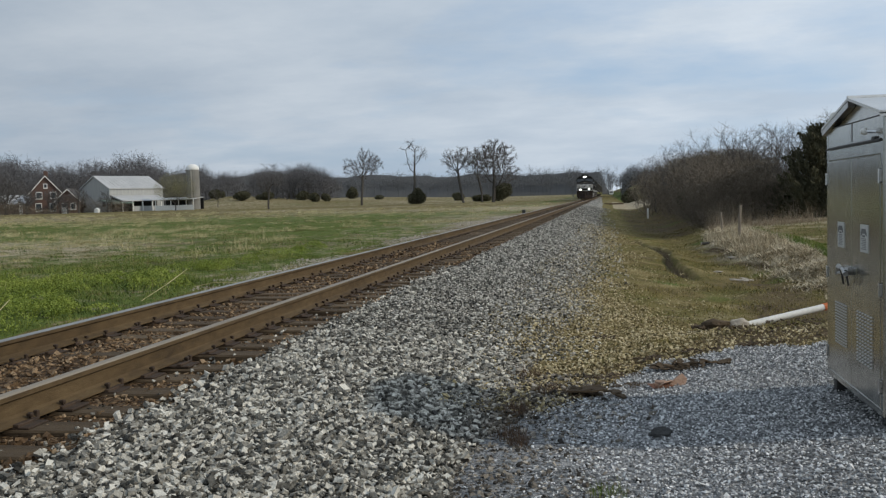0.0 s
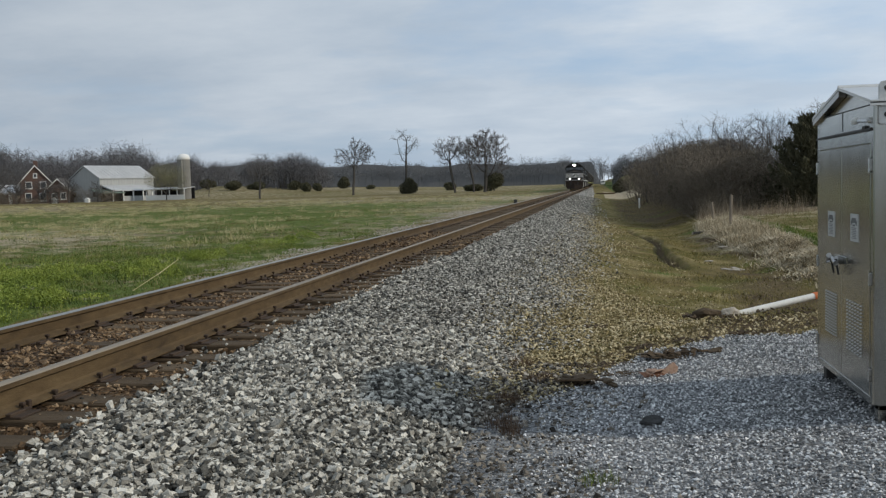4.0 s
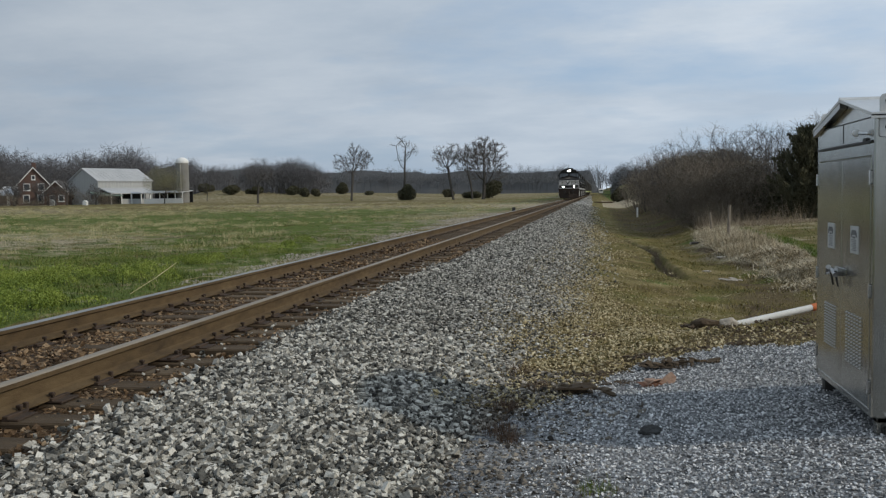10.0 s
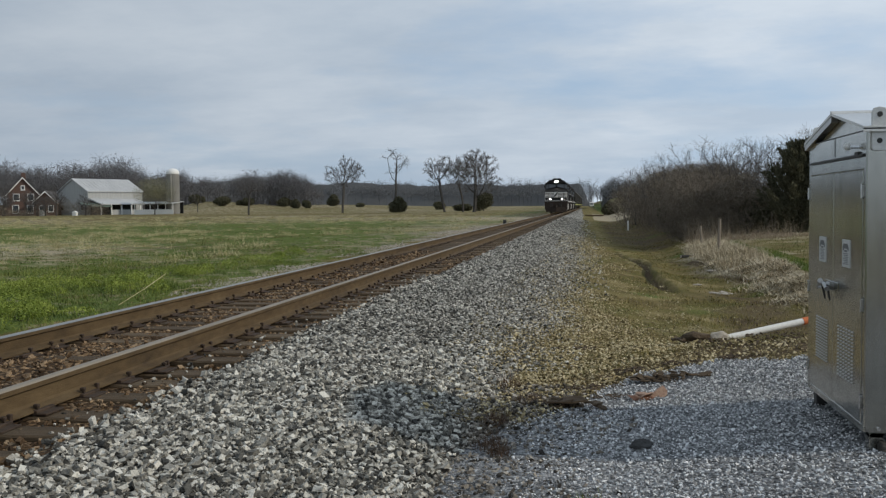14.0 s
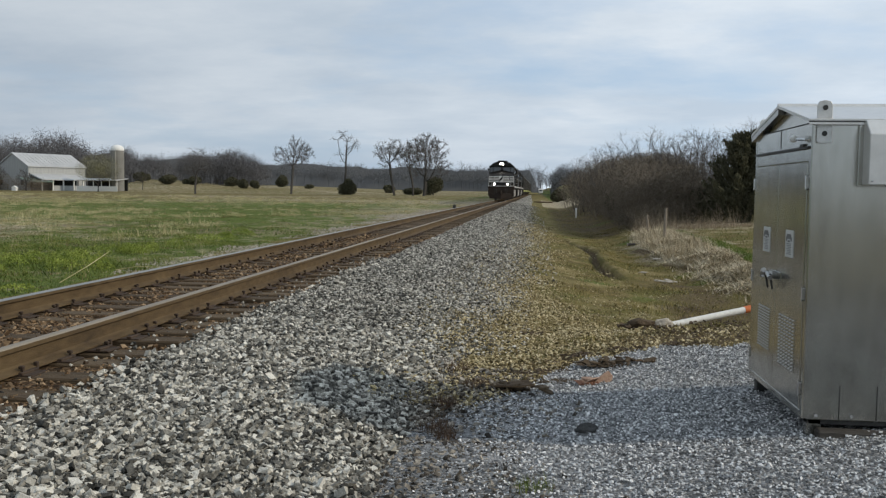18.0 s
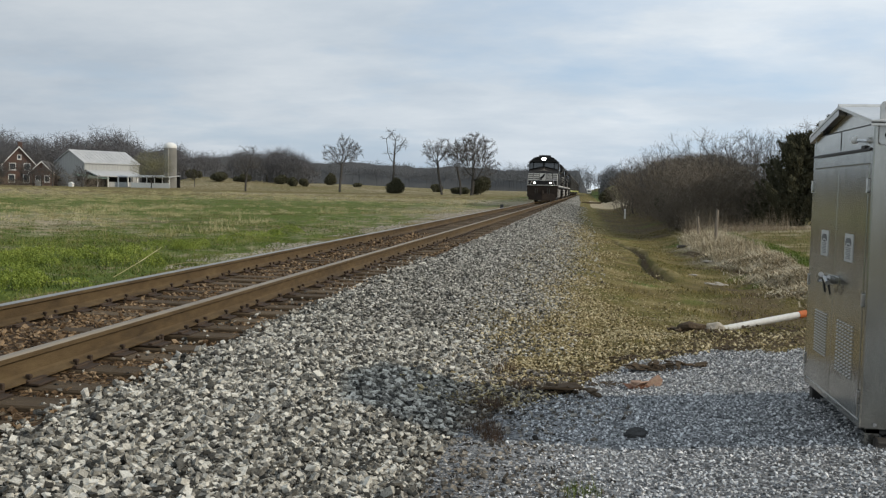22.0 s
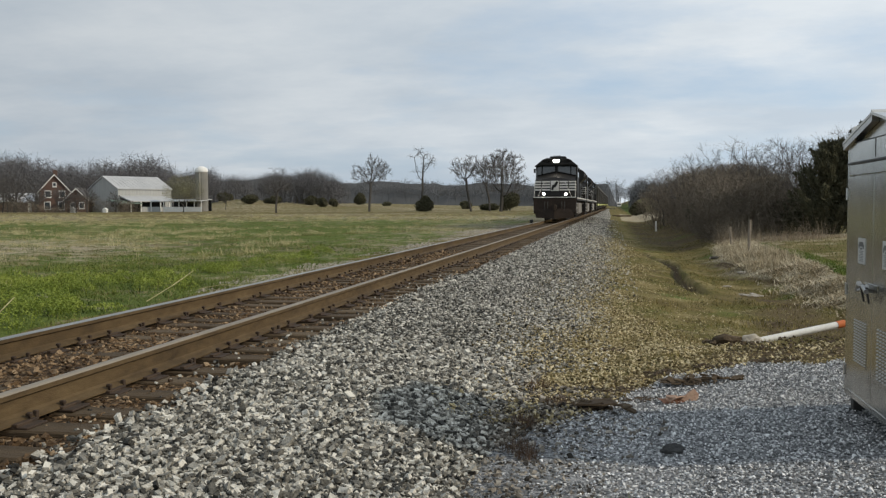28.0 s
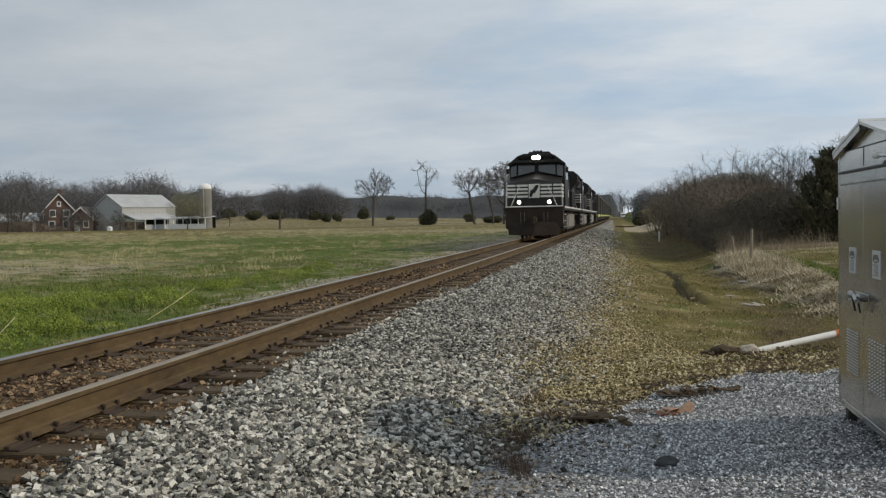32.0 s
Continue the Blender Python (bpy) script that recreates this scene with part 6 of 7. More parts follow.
    for k in range(5):
        a, b = grown_tree(1.0, (0.62, 0.7, 0.8, 0.56, 0.74)[k], 0.28, 100 + k, 0.014, buds=80, fineness=0.045, twigs=1)
        seg = np.concatenate([a, b])
        seg[:, 6:] = np.maximum(seg[:, 6:], 0.0016)
        sets.append(seg)

    def woods(name, label, spots, mat=M_WOODS, flecks=1000):
        allseg = []
        for x, y, h in spots:
            s = sets[rng.integers(len(sets))].copy()
            w = rng.uniform(0, 6.283)
            ca, sa = math.cos(w), math.sin(w)
            for o in (0, 3):
                px, py = s[:, o].copy(), s[:, o + 1].copy()
                s[:, o], s[:, o + 1], s[:, o + 2] = (px * ca - py * sa) * h + x, (px * sa + py * ca) * h + y, s[:, o + 2] * h + gz(x, y) - 0.5
            s[:, 6:] *= h
            allseg.append(s)
        tagged(new(name, prism_mesh(name, np.concatenate(allseg), mat)), label, "woods", kind="stuff")
        # the finest twigs, a soft haze about each crown
        p, q = [], []
        for x, y, h in spots:
            d = rng.normal(size=(flecks, 3))
            d /= np.linalg.norm(d, axis=1, keepdims=True)
            d *= (rng.random(flecks) ** 0.5)[:, None]
            lumps = 1 + 0.25 * np.sin(5 * d[:, :1] + x) * np.sin(4 * d[:, 1:2] + y)
            d *= lumps
            p.append(np.array([x, y, gz(x, y) + h * 0.61]) + d * np.array([0.32, 0.32, 0.34]) * h)
            q.append(np.full(flecks, h))
        q = np.concatenate(q)
        v, f = twig_cloud(np.concatenate(p), q * 0.05, q * 0.0052, 0.7)
        tagged(new(name + "_twigs", fast_mesh(name + "_twigs", v, f, mat)), label.replace("woods", "twigs of the woods").replace("trees", "twigs of trees"), "twigs", kind="stuff")

    def skyline(az):
        """Height of the woods' tops behind the farm at 330 m."""
        return np.interp(az, [-44, -36.5, -35.6, -34.7, -33.8, -32.6, -31.4, -30.1, -29.2, -28.4, -27.6, -27.0, -26.4, -25.9, -25.2, -24.4, -23.0, -22.3],
                         [17.5, 18.2, 18.8, 18.0, 16.0, 16.0, 17.0, 19.0, 18.5, 20.3, 16.5, 13.4, 15.0, 16.4, 15.0, 13.5, 12.2, 10.5])

    spots = []
    for k in range(230):                      # behind the farm
        az = rng.uniform(-43, -22.6)
        d = rng.uniform(285, 385)
        x, y = 4 + d * math.sin(radians(az)), d * math.cos(radians(az))
        tall = 1.0 if k % 3 == 0 else rng.uniform(0.72, 0.95)
        spots.append((x, y, (float(skyline(az)) * d / 330 - gz(x, y)) * tall))
    for k in range(95):                       # clump in mid field
        az = rng.uniform(-22.0, -16.9)
        d = rng.uniform(275, 330)
        x, y = 4 + d * math.sin(radians(az)), d * math.cos(radians(az))
        top = float(np.interp(az, [-22, -21.4, -20.5, -18.4, -17.6, -16.9], [12.2, 13.8, 14.3, 14.9, 12.6, 10.0])) * d / 330
        spots.append((x, y, (top - gz(x, y)) * (1.0 if k % 3 == 0 else rng.uniform(0.7, 0.95))))
    woods("woods_behind_farm", "grey leafless woods behind the farm", spots)
    spots = []
    for _ in range(120):
        az = radians(rng.uniform(-23, 0.6))
        d = rng.uniform(600, 648)
        spots.append((4 + d * math.sin(az), d * math.cos(az), rng.uniform(12, 19.5) * d / 600))
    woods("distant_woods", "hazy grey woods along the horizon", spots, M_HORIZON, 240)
    def treeline(name, label, mat, az0, az1, d, top, seed):
        """A far ridge of massed trees with an uneven top."""
        az = np.radians(np.linspace(az0, az1, int((az1 - az0) * 22)))
        t = np.degrees(az)
        knots = np.arange(az0 - 1, az1 + 1, 0.16)
        lumps = np.convolve(np.random.default_rng(int(seed * 10)).random(len(knots)), (0.15, 0.2, 0.3, 0.2, 0.15), "same")
        h = top * (0.70 + 0.03 * np.sin(t * 0.9 + seed) + 0.16 * np.interp(t, knots, lumps))
        h *= smoothstep(az0, az0 + 0.8, t) * (1 - smoothstep(az1 - 0.8, az1, t)) * 0.9 + 0.1
        x, y = 4 + d * np.sin(az), d * np.cos(az)
        z = ground_height(x, y)
        v = np.concatenate([np.stack([x, y, z - 2], -1), np.stack([x * 1.004, y * 1.004, z + h], -1), np.stack([x * 1.012, y * 1.012, z - 2], -1)])
        n = len(x)
        k = np.arange(n - 1)
        f = np.concatenate([np.stack([k, k + 1, k + n + 1, k + n], -1), np.stack([k + n, k + n + 1, k + 2 * n + 1, k + 2 * n], -1)])
        tagged(new(name, fast_mesh(name, v, f, mat)), label, "woods", kind="stuff")
        pick = rng.integers(0, n, 11000)
        p = np.stack([x[pick] + rng.normal(0, 1.5, 11000), y[pick] - 1.0, z[pick] + h[pick] * (0.5 + 0.58 * rng.random(11000))], -1)
        v, f = leaf_cards(p, np.full(11000, d * 0.0009))
        tagged(new(name + "_tops", fast_mesh(name + "_tops", v, f, mat)), "fine twigs along the top of far trees", "twigs", kind="stuff")

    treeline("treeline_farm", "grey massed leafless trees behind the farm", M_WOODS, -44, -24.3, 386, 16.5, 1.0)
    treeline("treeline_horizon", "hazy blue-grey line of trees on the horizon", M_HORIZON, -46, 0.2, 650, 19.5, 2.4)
    # dense undergrowth that closes the woods
    def hedge(name, label, mat, rows):
        p, s = [], []
        for az0, az1, d0, d1, top, n, size in rows:
            az, d = np.radians(rng.uniform(az0, az1, n)), rng.uniform(d0, d1, n)
            x, y = 4 + d * np.sin(az), d * np.cos(az)
            hh = top * (0.78 + 0.14 * np.sin(np.degrees(az) * 5.1) * np.sin(np.degrees(az) * 1.7 + 1) + 0.1 * np.sin(np.degrees(az) * 11.3)) * rng.random(n) ** 0.85
            p.append(np.stack([x, y, ground_height(x, y) + hh], -1))
            s.append(np.full(n, size))
        v, f = leaf_cards(np.concatenate(p), np.concatenate(s))
        tagged(new(name, fast_mesh(name, v, f, mat)), label, "woods", kind="stuff")

    hedge("woods_undergrowth", "grey-brown thicket of twigs under the far woods", M_WOODS,
          [(-42, -24.4, 300, 370, 12.0, 26000, 0.34), (-24.4, -21.5, 330, 370, 7.0, 3600, 0.34), (-21.6, -16.5, 290, 330, 6.0, 3600, 0.3)])
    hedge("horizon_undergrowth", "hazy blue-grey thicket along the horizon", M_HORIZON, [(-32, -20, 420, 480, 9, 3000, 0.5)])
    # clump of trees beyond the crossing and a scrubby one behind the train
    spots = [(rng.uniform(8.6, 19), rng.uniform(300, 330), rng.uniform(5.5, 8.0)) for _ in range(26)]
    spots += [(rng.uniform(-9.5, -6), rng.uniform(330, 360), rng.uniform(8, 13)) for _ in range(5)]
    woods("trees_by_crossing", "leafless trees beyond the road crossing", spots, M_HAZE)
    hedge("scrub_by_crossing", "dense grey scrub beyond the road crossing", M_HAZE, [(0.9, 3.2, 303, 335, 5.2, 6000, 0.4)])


build_trees()


def build_thicket():
    """The brown hedgerow right of the track, with a cedar at its end."""
    shapes = []
    for k in range(6):
        a, b = grown_tree(1.0, (0.95, 1.1, 0.85, 1.0, 1.15, 0.9)[k], 0.12, 300 + k, 0.010, buds=240, fineness=0.042, twigs=3, stems=5, gaps=0.15, drift=0.2)
        seg = np.concatenate([a, b])
        seg[:, 6:] = np.clip(seg[:, 6:], 0.0010, 0.006)
        shapes.append(prism_mesh("brush", seg, M_SHRUB))
    spots = []
    for k in range(120):
        y = 41 + 62 * random.random() ** 1.1
        x = 8.3 - 0.016 * (y - 41) + (0.8 + 0.10 * y) * random.random() ** 1.1
        if x - 4.3 > 0.198 * y:
            continue
        spots.append((x, y, random.uniform(2.1, 3.5) * (0.72 + 0.28 * float(smoothstep(42, 54, y)) + 0.3 * float(smoothstep(66, 88, y)))))
    for k, (x, y, h) in enumerate(spots):
        root = thing("hedgerow_shrub", "leafless brown shrub of the dense hedgerow", "shrub", "hedgerow shrubs", (x, y, gz(x, y) - 0.05), random.uniform(0, 360))
        st = new("brush", shapes[k % 6])
        st.parent = root
        st.matrix_basis = Matrix.Diagonal((h * 0.95, h * 0.95, h, 1))
    # dark undergrowth at the foot
    n = 190000
    y = 41 + 50 * rng.random(n) ** 1.2
    x = 8.5 + (0.1 * y - 1.4) * rng.random(n) + rng.normal(0, 0.3, n)
    dome = 2.3 + 1.5 * np.sin(np.pi * np.clip((y - 38) / 72, 0, 1)) + 0.5 * wobble(x, y, 1.6, 5)
    v, f = twig_cloud(np.stack([x, y, ground_height(x, y) + dome * rng.random(n) ** 0.9], -1), 0.30, 0.014, 0.8)
    tagged(new("hedgerow_undergrowth", fast_mesh("hedgerow_undergrowth", v, f, M_SHRUB)), "tangle of dead twigs under the hedgerow", "undergrowth", kind="stuff")
    # a little dull evergreen growth low in the hedge
    for x, y, h, w, k in ((9.3, 52.0, 2.0, 2.2, 41), (9.9, 48.5, 1.9, 2.0, 42), (11.4, 43.0, 1.9, 2.4, 43), (12.2, 41.8, 2.0, 2.2, 44)):
        evergreen("hedge_bush", "dull dark evergreen bush low in the hedgerow", x, y, h, w, 5000, k, 0.10, category="bush", group="hedgerow bushes", round_=True)
    for x, y, h, w, n, k in ((13.2, 40.6, 4.4, 3.0, 26000, 3), (14.6, 41.0, 5.1, 3.2, 26000, 6), (16.4, 41.2, 4.7, 3.2, 12000, 12), (18.6, 42.0, 4.9, 3.4, 9000, 14)):
        evergreen("cedar_tree", "dark evergreen cedar at the end of the hedgerow", x, y, h, w, n, k, 0.12, 0.6, "tree", "hedgerow cedars")
    for k, (x, y, h) in enumerate(((10.6, 52, 4.9), (11.8, 50, 4.6), (12.6, 47, 4.5), (11.2, 46, 4.2), (9.0, 60, 4.6), (8.8, 70, 4.7), (12.4, 56, 5.0), (13.4, 52, 5.2), (9.6, 84, 5.0), (10.4, 66, 5.0),
                                   (12.0, 44, 4.2), (12.9, 45, 4.5), (13.6, 46, 4.4), (13.2, 49, 4.6), (14.2, 47, 4.6), (15.0, 46, 4.7), (11.0, 48, 4.3), (9.9, 58, 5.0), (9.2, 64, 4.9), (13.9, 42.6, 4.3), (14.9, 43.2, 4.5), (8.5, 92, 5.0), (8.9, 98, 5.3), (8.2, 78, 4.3))):
        thick, thin = grown_tree(h, h * 0.66, 0.1, 400 + k, 0.055, buds=220, fineness=0.036, twigs=4, gaps=0.25, drift=0.3)
        thin[:, 6:] = np.clip(thin[:, 6:], 0.0022, 0.0065)
        root = thing("hedgerow_tree", "thin leafless small tree in the hedgerow", "tree", "hedgerow trees", (x, y, gz(x, y)))
        t, c = new("trunk", prism_mesh("trunk", thick, M_BARK)), new("crown", prism_mesh("crown", thin, M_TWIG))
        t.parent = c.parent = root


build_thicket()


# ---- grasses ----
WEED_PATCHES = ((-8.1, 18.2, 1.3, 1.6), (-7.0, 20.2, 0.9, 1.5), (-5.6, 18.6, 0.6, 1.1), (-6.8, 24.2, 0.9, 1.9), (-5.8, 14.5, 1.2, 1.2), (-6.6, 31.5, 0.7, 2.4), (-7.6, 15.4, 1.4, 1.4), (-6.2, 11.5, 1.2, 1.5), (-10.8, 20.0, 1.2, 1.4), (-5.0, 12.8, 0.6, 1.0))


def build_grass():
    def field(n, x0, x1, y0, y1, power=1.0):
        u = rng.random(n) ** power
        return rng.uniform(x0, x1, n), y0 + (y1 - y0) * u

    def make(name, label, x, y, h, w, mat, lean=0.45):
        v, f = blades(x, y, ground_height(x, y) - 0.01, h, w, lean)
        tagged(new(name, fast_mesh(name, v, f, mat)), label, "grass", kind="stuff")

    x, y = field(80000, -13, -2.7, 6.5, 40, 1.5)
    clump = wobble(x, y, 0.45, 4) + 0.8 * wobble(x, y, 1.4, 6)
    k = clump > rng.uniform(-1.1, 0.4, len(x)) + 0.5 * smoothstep(-3.9, -3.1, x + 0.5 * wobble(x, y, 1.2, 2))
    x, y, clump = x[k], y[k], clump[k]
    make("lush_grass", "low clumpy green spring grass beside the track", x, y, (0.02 + 0.05 * rng.random(len(x))) * (1.0 + 0.5 * clump), rng.uniform(0.008, 0.018, len(x)), M_BLADE, 1.4)
    x, y = field(60000, -44, -8, 9, 85, 1.3)
    clump = wobble(x, y, 1.1, 3) + 0.8 * wobble(x, y, 5.0, 9)
    k = clump > rng.uniform(-0.8, 0.8, len(x))
    x, y = x[k], y[k]
    make("field_grass", "mixed green and straw field grass", x, y, 0.025 + 0.06 * rng.random(len(x)), rng.uniform(0.012, 0.035, len(x)), M_BLADE_MIX, 1.6)
    # leafy weeds in rounded mounds
    m = 1500
    cx, cy = -3.4 - 10 * rng.random(m), 9 + 28 * rng.random(m) ** 1.1
    patch = sum(np.exp(-((cx - px) / rx) ** 2 - ((cy - py) / ry) ** 2) for px, py, rx, ry in WEED_PATCHES)
    keep = patch + 0.3 * wobble(cx, cy, 0.9, 71) > rng.uniform(0.35, 0.95, m)
    cx, cy = cx[keep], cy[keep]
    per = 300
    rad, tall = np.repeat(rng.uniform(0.16, 0.42, len(cx)), per), np.repeat(rng.uniform(0.14, 0.34, len(cx)), per)
    a, d = rng.uniform(0, 6.283, len(rad)), np.sqrt(rng.random(len(rad)))
    x, y = np.repeat(cx, per) + 1.2 * rad * d * np.cos(a), np.repeat(cy, per) + 1.2 * rad * d * np.sin(a)
    v, f = leaf_cards(np.stack([x, y, ground_height(x, y) + tall * np.sqrt(np.maximum(0, 1 - d * d)) * rng.uniform(0.55, 1.0, len(x)) + 0.01], -1), np.full(len(x), 0.027))
    tagged(new("weed_clumps", fast_mesh("weed_clumps", v, f, M_LEAF)), "rounded clumps of yellow-green weeds beside the far rail", "weeds", kind="stuff")
    # upright shoots in the weed clumps, then hummocks of grass and of straw, their shady sides dark
    r2 = np.random.default_rng(91)
    pick = r2.random(len(x)) < 0.05
    make("weed_shoots", "upright yellow-green shoots of spring weeds", x[pick], y[pick], (tall * (1.25 - d * d))[pick] * r2.uniform(0.8, 1.5, int(pick.sum())), r2.uniform(0.008, 0.018, int(pick.sum())), M_LEAF, 0.25)

    def tufts(name, label, mat, m, per, span, power, mask, wide, tall, blade, lean, seed):
        """Separate tufts, each with its own breadth and height, blades leaning outwards."""
        r = np.random.default_rng(seed)
        cy = span[2] + (span[3] - span[2]) * r.random(m) ** power
        near, far = np.minimum(span[1], -3.6 - 0.0 * cy), np.maximum(span[0], -8 - 0.95 * cy)
        cx = far + (near - far) * r.random(m)
        keep = mask(cx, cy) > r.uniform(-0.5, 0.5, m)
        cx, cy = cx[keep], cy[keep]
        size = np.repeat(np.exp(r.normal(0, 0.35, len(cx))), per)
        rad, up = size * np.repeat(r.uniform(*wide, len(cx)), per), size * np.repeat(r.uniform(*tall, len(cx)), per)
        a, d = r.uniform(0, 6.283, len(rad)), np.sqrt(r.random(len(rad)))
        x, y = np.repeat(cx, per) + 1.4 * rad * d * np.cos(a), np.repeat(cy, per) + rad * d * np.sin(a)
        make(name, label, x, y, up * r.uniform(0.45, 1.1, len(x)) * (1 - 0.65 * d * d), r.uniform(*blade, len(x)), mat, lean)

    def pale(x, y):
        """Where straw stands rather than green grass."""
        dist = np.hypot(x - 4, y)
        return 0.7 * wobble(x, y, 2.7, 61) + 0.7 * wobble(x, y, 8.0, 63) + 1.3 * np.exp(-((x + 27) / 12) ** 2 - ((y - 42) / 15) ** 2) + 0.9 * smoothstep(75, 120, dist) - 1.7 * smoothstep(36, 25, dist) - 0.1

    tufts("green_tufts", "low tufts of dark green field grass", M_BLADE_DARK, 2600, 60, (-80, -4.6, 14, 80), 1.4, lambda x, y: -pale(x, y) - 0.05, (0.3, 0.9), (0.05, 0.13), (0.010, 0.03), 1.5, 81)
    tufts("mixed_tufts", "tufts of green and straw field grass", M_BLADE_MIX, 1900, 44, (-80, -4.4, 14, 110), 1.4, lambda x, y: 0.1 + 0.6 * wobble(x, y, 3.3, 67), (0.2, 0.7), (0.07, 0.2), (0.010, 0.03), 1.2, 83)
    tufts("straw_tufts", "pale dead tufts of last year's grass in the field", M_STRAW, 3000, 90, (-120, -4.8, 17, 150), 1.35, pale, (0.2, 0.55), (0.12, 0.32), (0.010, 0.03), 0.8, 87)
    tufts("rank_grass", "tall lush clumps of spring grass beside the track", M_BLADE, 520, 170, (-13, -4.3, 8, 34), 1.2, lambda x, y: 0.9 * wobble(x, y, 1.6, 93) - 0.1, (0.2, 0.6), (0.10, 0.22), (0.007, 0.016), 1.0, 89)
    tufts("dead_stems", "thin dead stems standing in the field", M_STRAW, 260, 5, (-60, -4.5, 17, 70), 1.2, lambda x, y: 0.4 + 0 * x, (0.05, 0.2), (0.3, 0.55), (0.008, 0.016), 0.3, 95)
    # bank with tall dead grass
    n = 34000
    y = rng.uniform(15.5, 37, n)
    foot = bank_foot(y) + 0.12
    x = foot + (9.3 - foot) * rng.random(n) ** 0.8 + 0.06 * wobble(y, y, 0.6) - 0.9 * rng.random(n) ** 3 * smoothstep(28, 20, y)
    h = (0.035 + 0.10 * rng.random(n) ** 2) * (1.0 + 0.5 * wobble(x, y, 0.5, 8)) * np.interp(y, [15, 20, 26, 31, 37], [0.6, 0.7, 1.0, 1.5, 1.6])
    k = wobble(x, y, 0.45, 52) + 0.7 * wobble(x, y, 1.4, 54) > rng.uniform(-1.5, 0.5, n)
    x, y, h = x[k], y[k], h[k]
    n = len(x)
    make("dead_bank_grass", "matted pale dead grass on the ditch bank", x, y, h, rng.uniform(0.015, 0.045, n), M_BANK, 2.3)
    x, y = field(52000, 3.7, 9.0, 9.5, 46, 1.3)
    k = (rng.random(len(x)) < smoothstep(4.0, 5.4, x) * (0.4 + 0.6 * (wobble(x, y, 0.7, 3) > -0.2))) & (rut_distance(x, y) > 0.16) & (y > pad_edge(x) + 0.4)
    x, y = x[k], y[k]
    make("ditch_grass", "short trodden olive grass in the ditch", x, y, (0.015 + 0.05 * rng.random(len(x))) * (1.0 + 0.8 * wobble(x, y, 0.5, 5)), rng.uniform(0.008, 0.022, len(x)), M_DITCH, 0.9)
    x, y = field(5200, 9.25, 9.75, 14, 36)
    make("bank_grass", "green grass on the far side of the bank", x, y, 0.03 + 0.07 * rng.random(len(x)), rng.uniform(0.012, 0.03, len(x)), M_BLADE, 0.6)
    x, y = field(7000, 9.9, 16, 22, 40)
    make("rough_grass", "low brown winter grass behind the bank", x, y, 0.03 + 0.07 * rng.random(len(x)), rng.uniform(0.012, 0.03, len(x)), M_BLADE_MIX, 1.0)
    x, y = field(6000, 10.2, 17, 37.6, 40.0)
    make("pale_edge_grass", "pale dead grass along the foot of the hedgerow", x, y, 0.04 + 0.13 * rng.random(len(x)), rng.uniform(0.012, 0.03, len(x)), M_BANK, 1.0)
    x, y = field(3600, 7.7, 9.2, 25, 36.5)
    k = wobble(x, y, 0.8, 58) > rng.uniform(-1.0, 0.6, len(x))
    x, y = x[k], y[k]
    make("tall_dead_grass", "tall pale dead grass about the old fence posts", x, y, 0.12 + 0.4 * rng.random(len(x)) ** 1.5, rng.uniform(0.008, 0.02, len(x)), M_BANK, 0.5)
    x, y = field(5200, 8.4, 12.6, 36.8, 41.5)
    k = wobble(x, y, 0.9, 65) > rng.uniform(-0.7, 0.9, len(x))
    x, y = x[k], y[k]
    make("dry_brush", "tall pale brown stems standing before the hedgerow", x, y, (0.2 + 1.2 * rng.random(len(x)) ** 1.8) * (0.65 + 0.35 * wobble(x, y, 0.9, 66)), rng.uniform(0.007, 0.015, len(x)), M_BRUSH, 0.6)
    x, y = field(5000, 4.6, 8.6, 38, 105, 1.1)
    k = (rng.random(len(x)) < smoothstep(36, 52, y) * smoothstep(4.5, 5.6, x)) & (wobble(x, y, 1.7, 68) > rng.uniform(-1.2, 0.4, len(x)))
    x, y = x[k], y[k]
    make("far_ditch_grass", "low dull olive grass along the hedgerow", x, y, 0.02 + 0.06 * rng.random(len(x)), rng.uniform(0.02, 0.05, len(x)), M_DITCH, 1.5)
    # low dead stems and trodden straw lying in the ditch
    x, y = field(9000, 4.0, 8.3, 10.5, 38, 1.3)
    k = wobble(x, y, 0.8, 81) + wobble(x, y, 2.3, 83) > rng.uniform(-0.2, 1.4, len(x))
    x, y = x[k], y[k]
    make("trodden_straw", "flattened yellow straw in the ditch", x, y, 0.02 + 0.03 * rng.random(len(x)), rng.uniform(0.008, 0.02, len(x)), M_STRAW, 4.0)


build_grass()


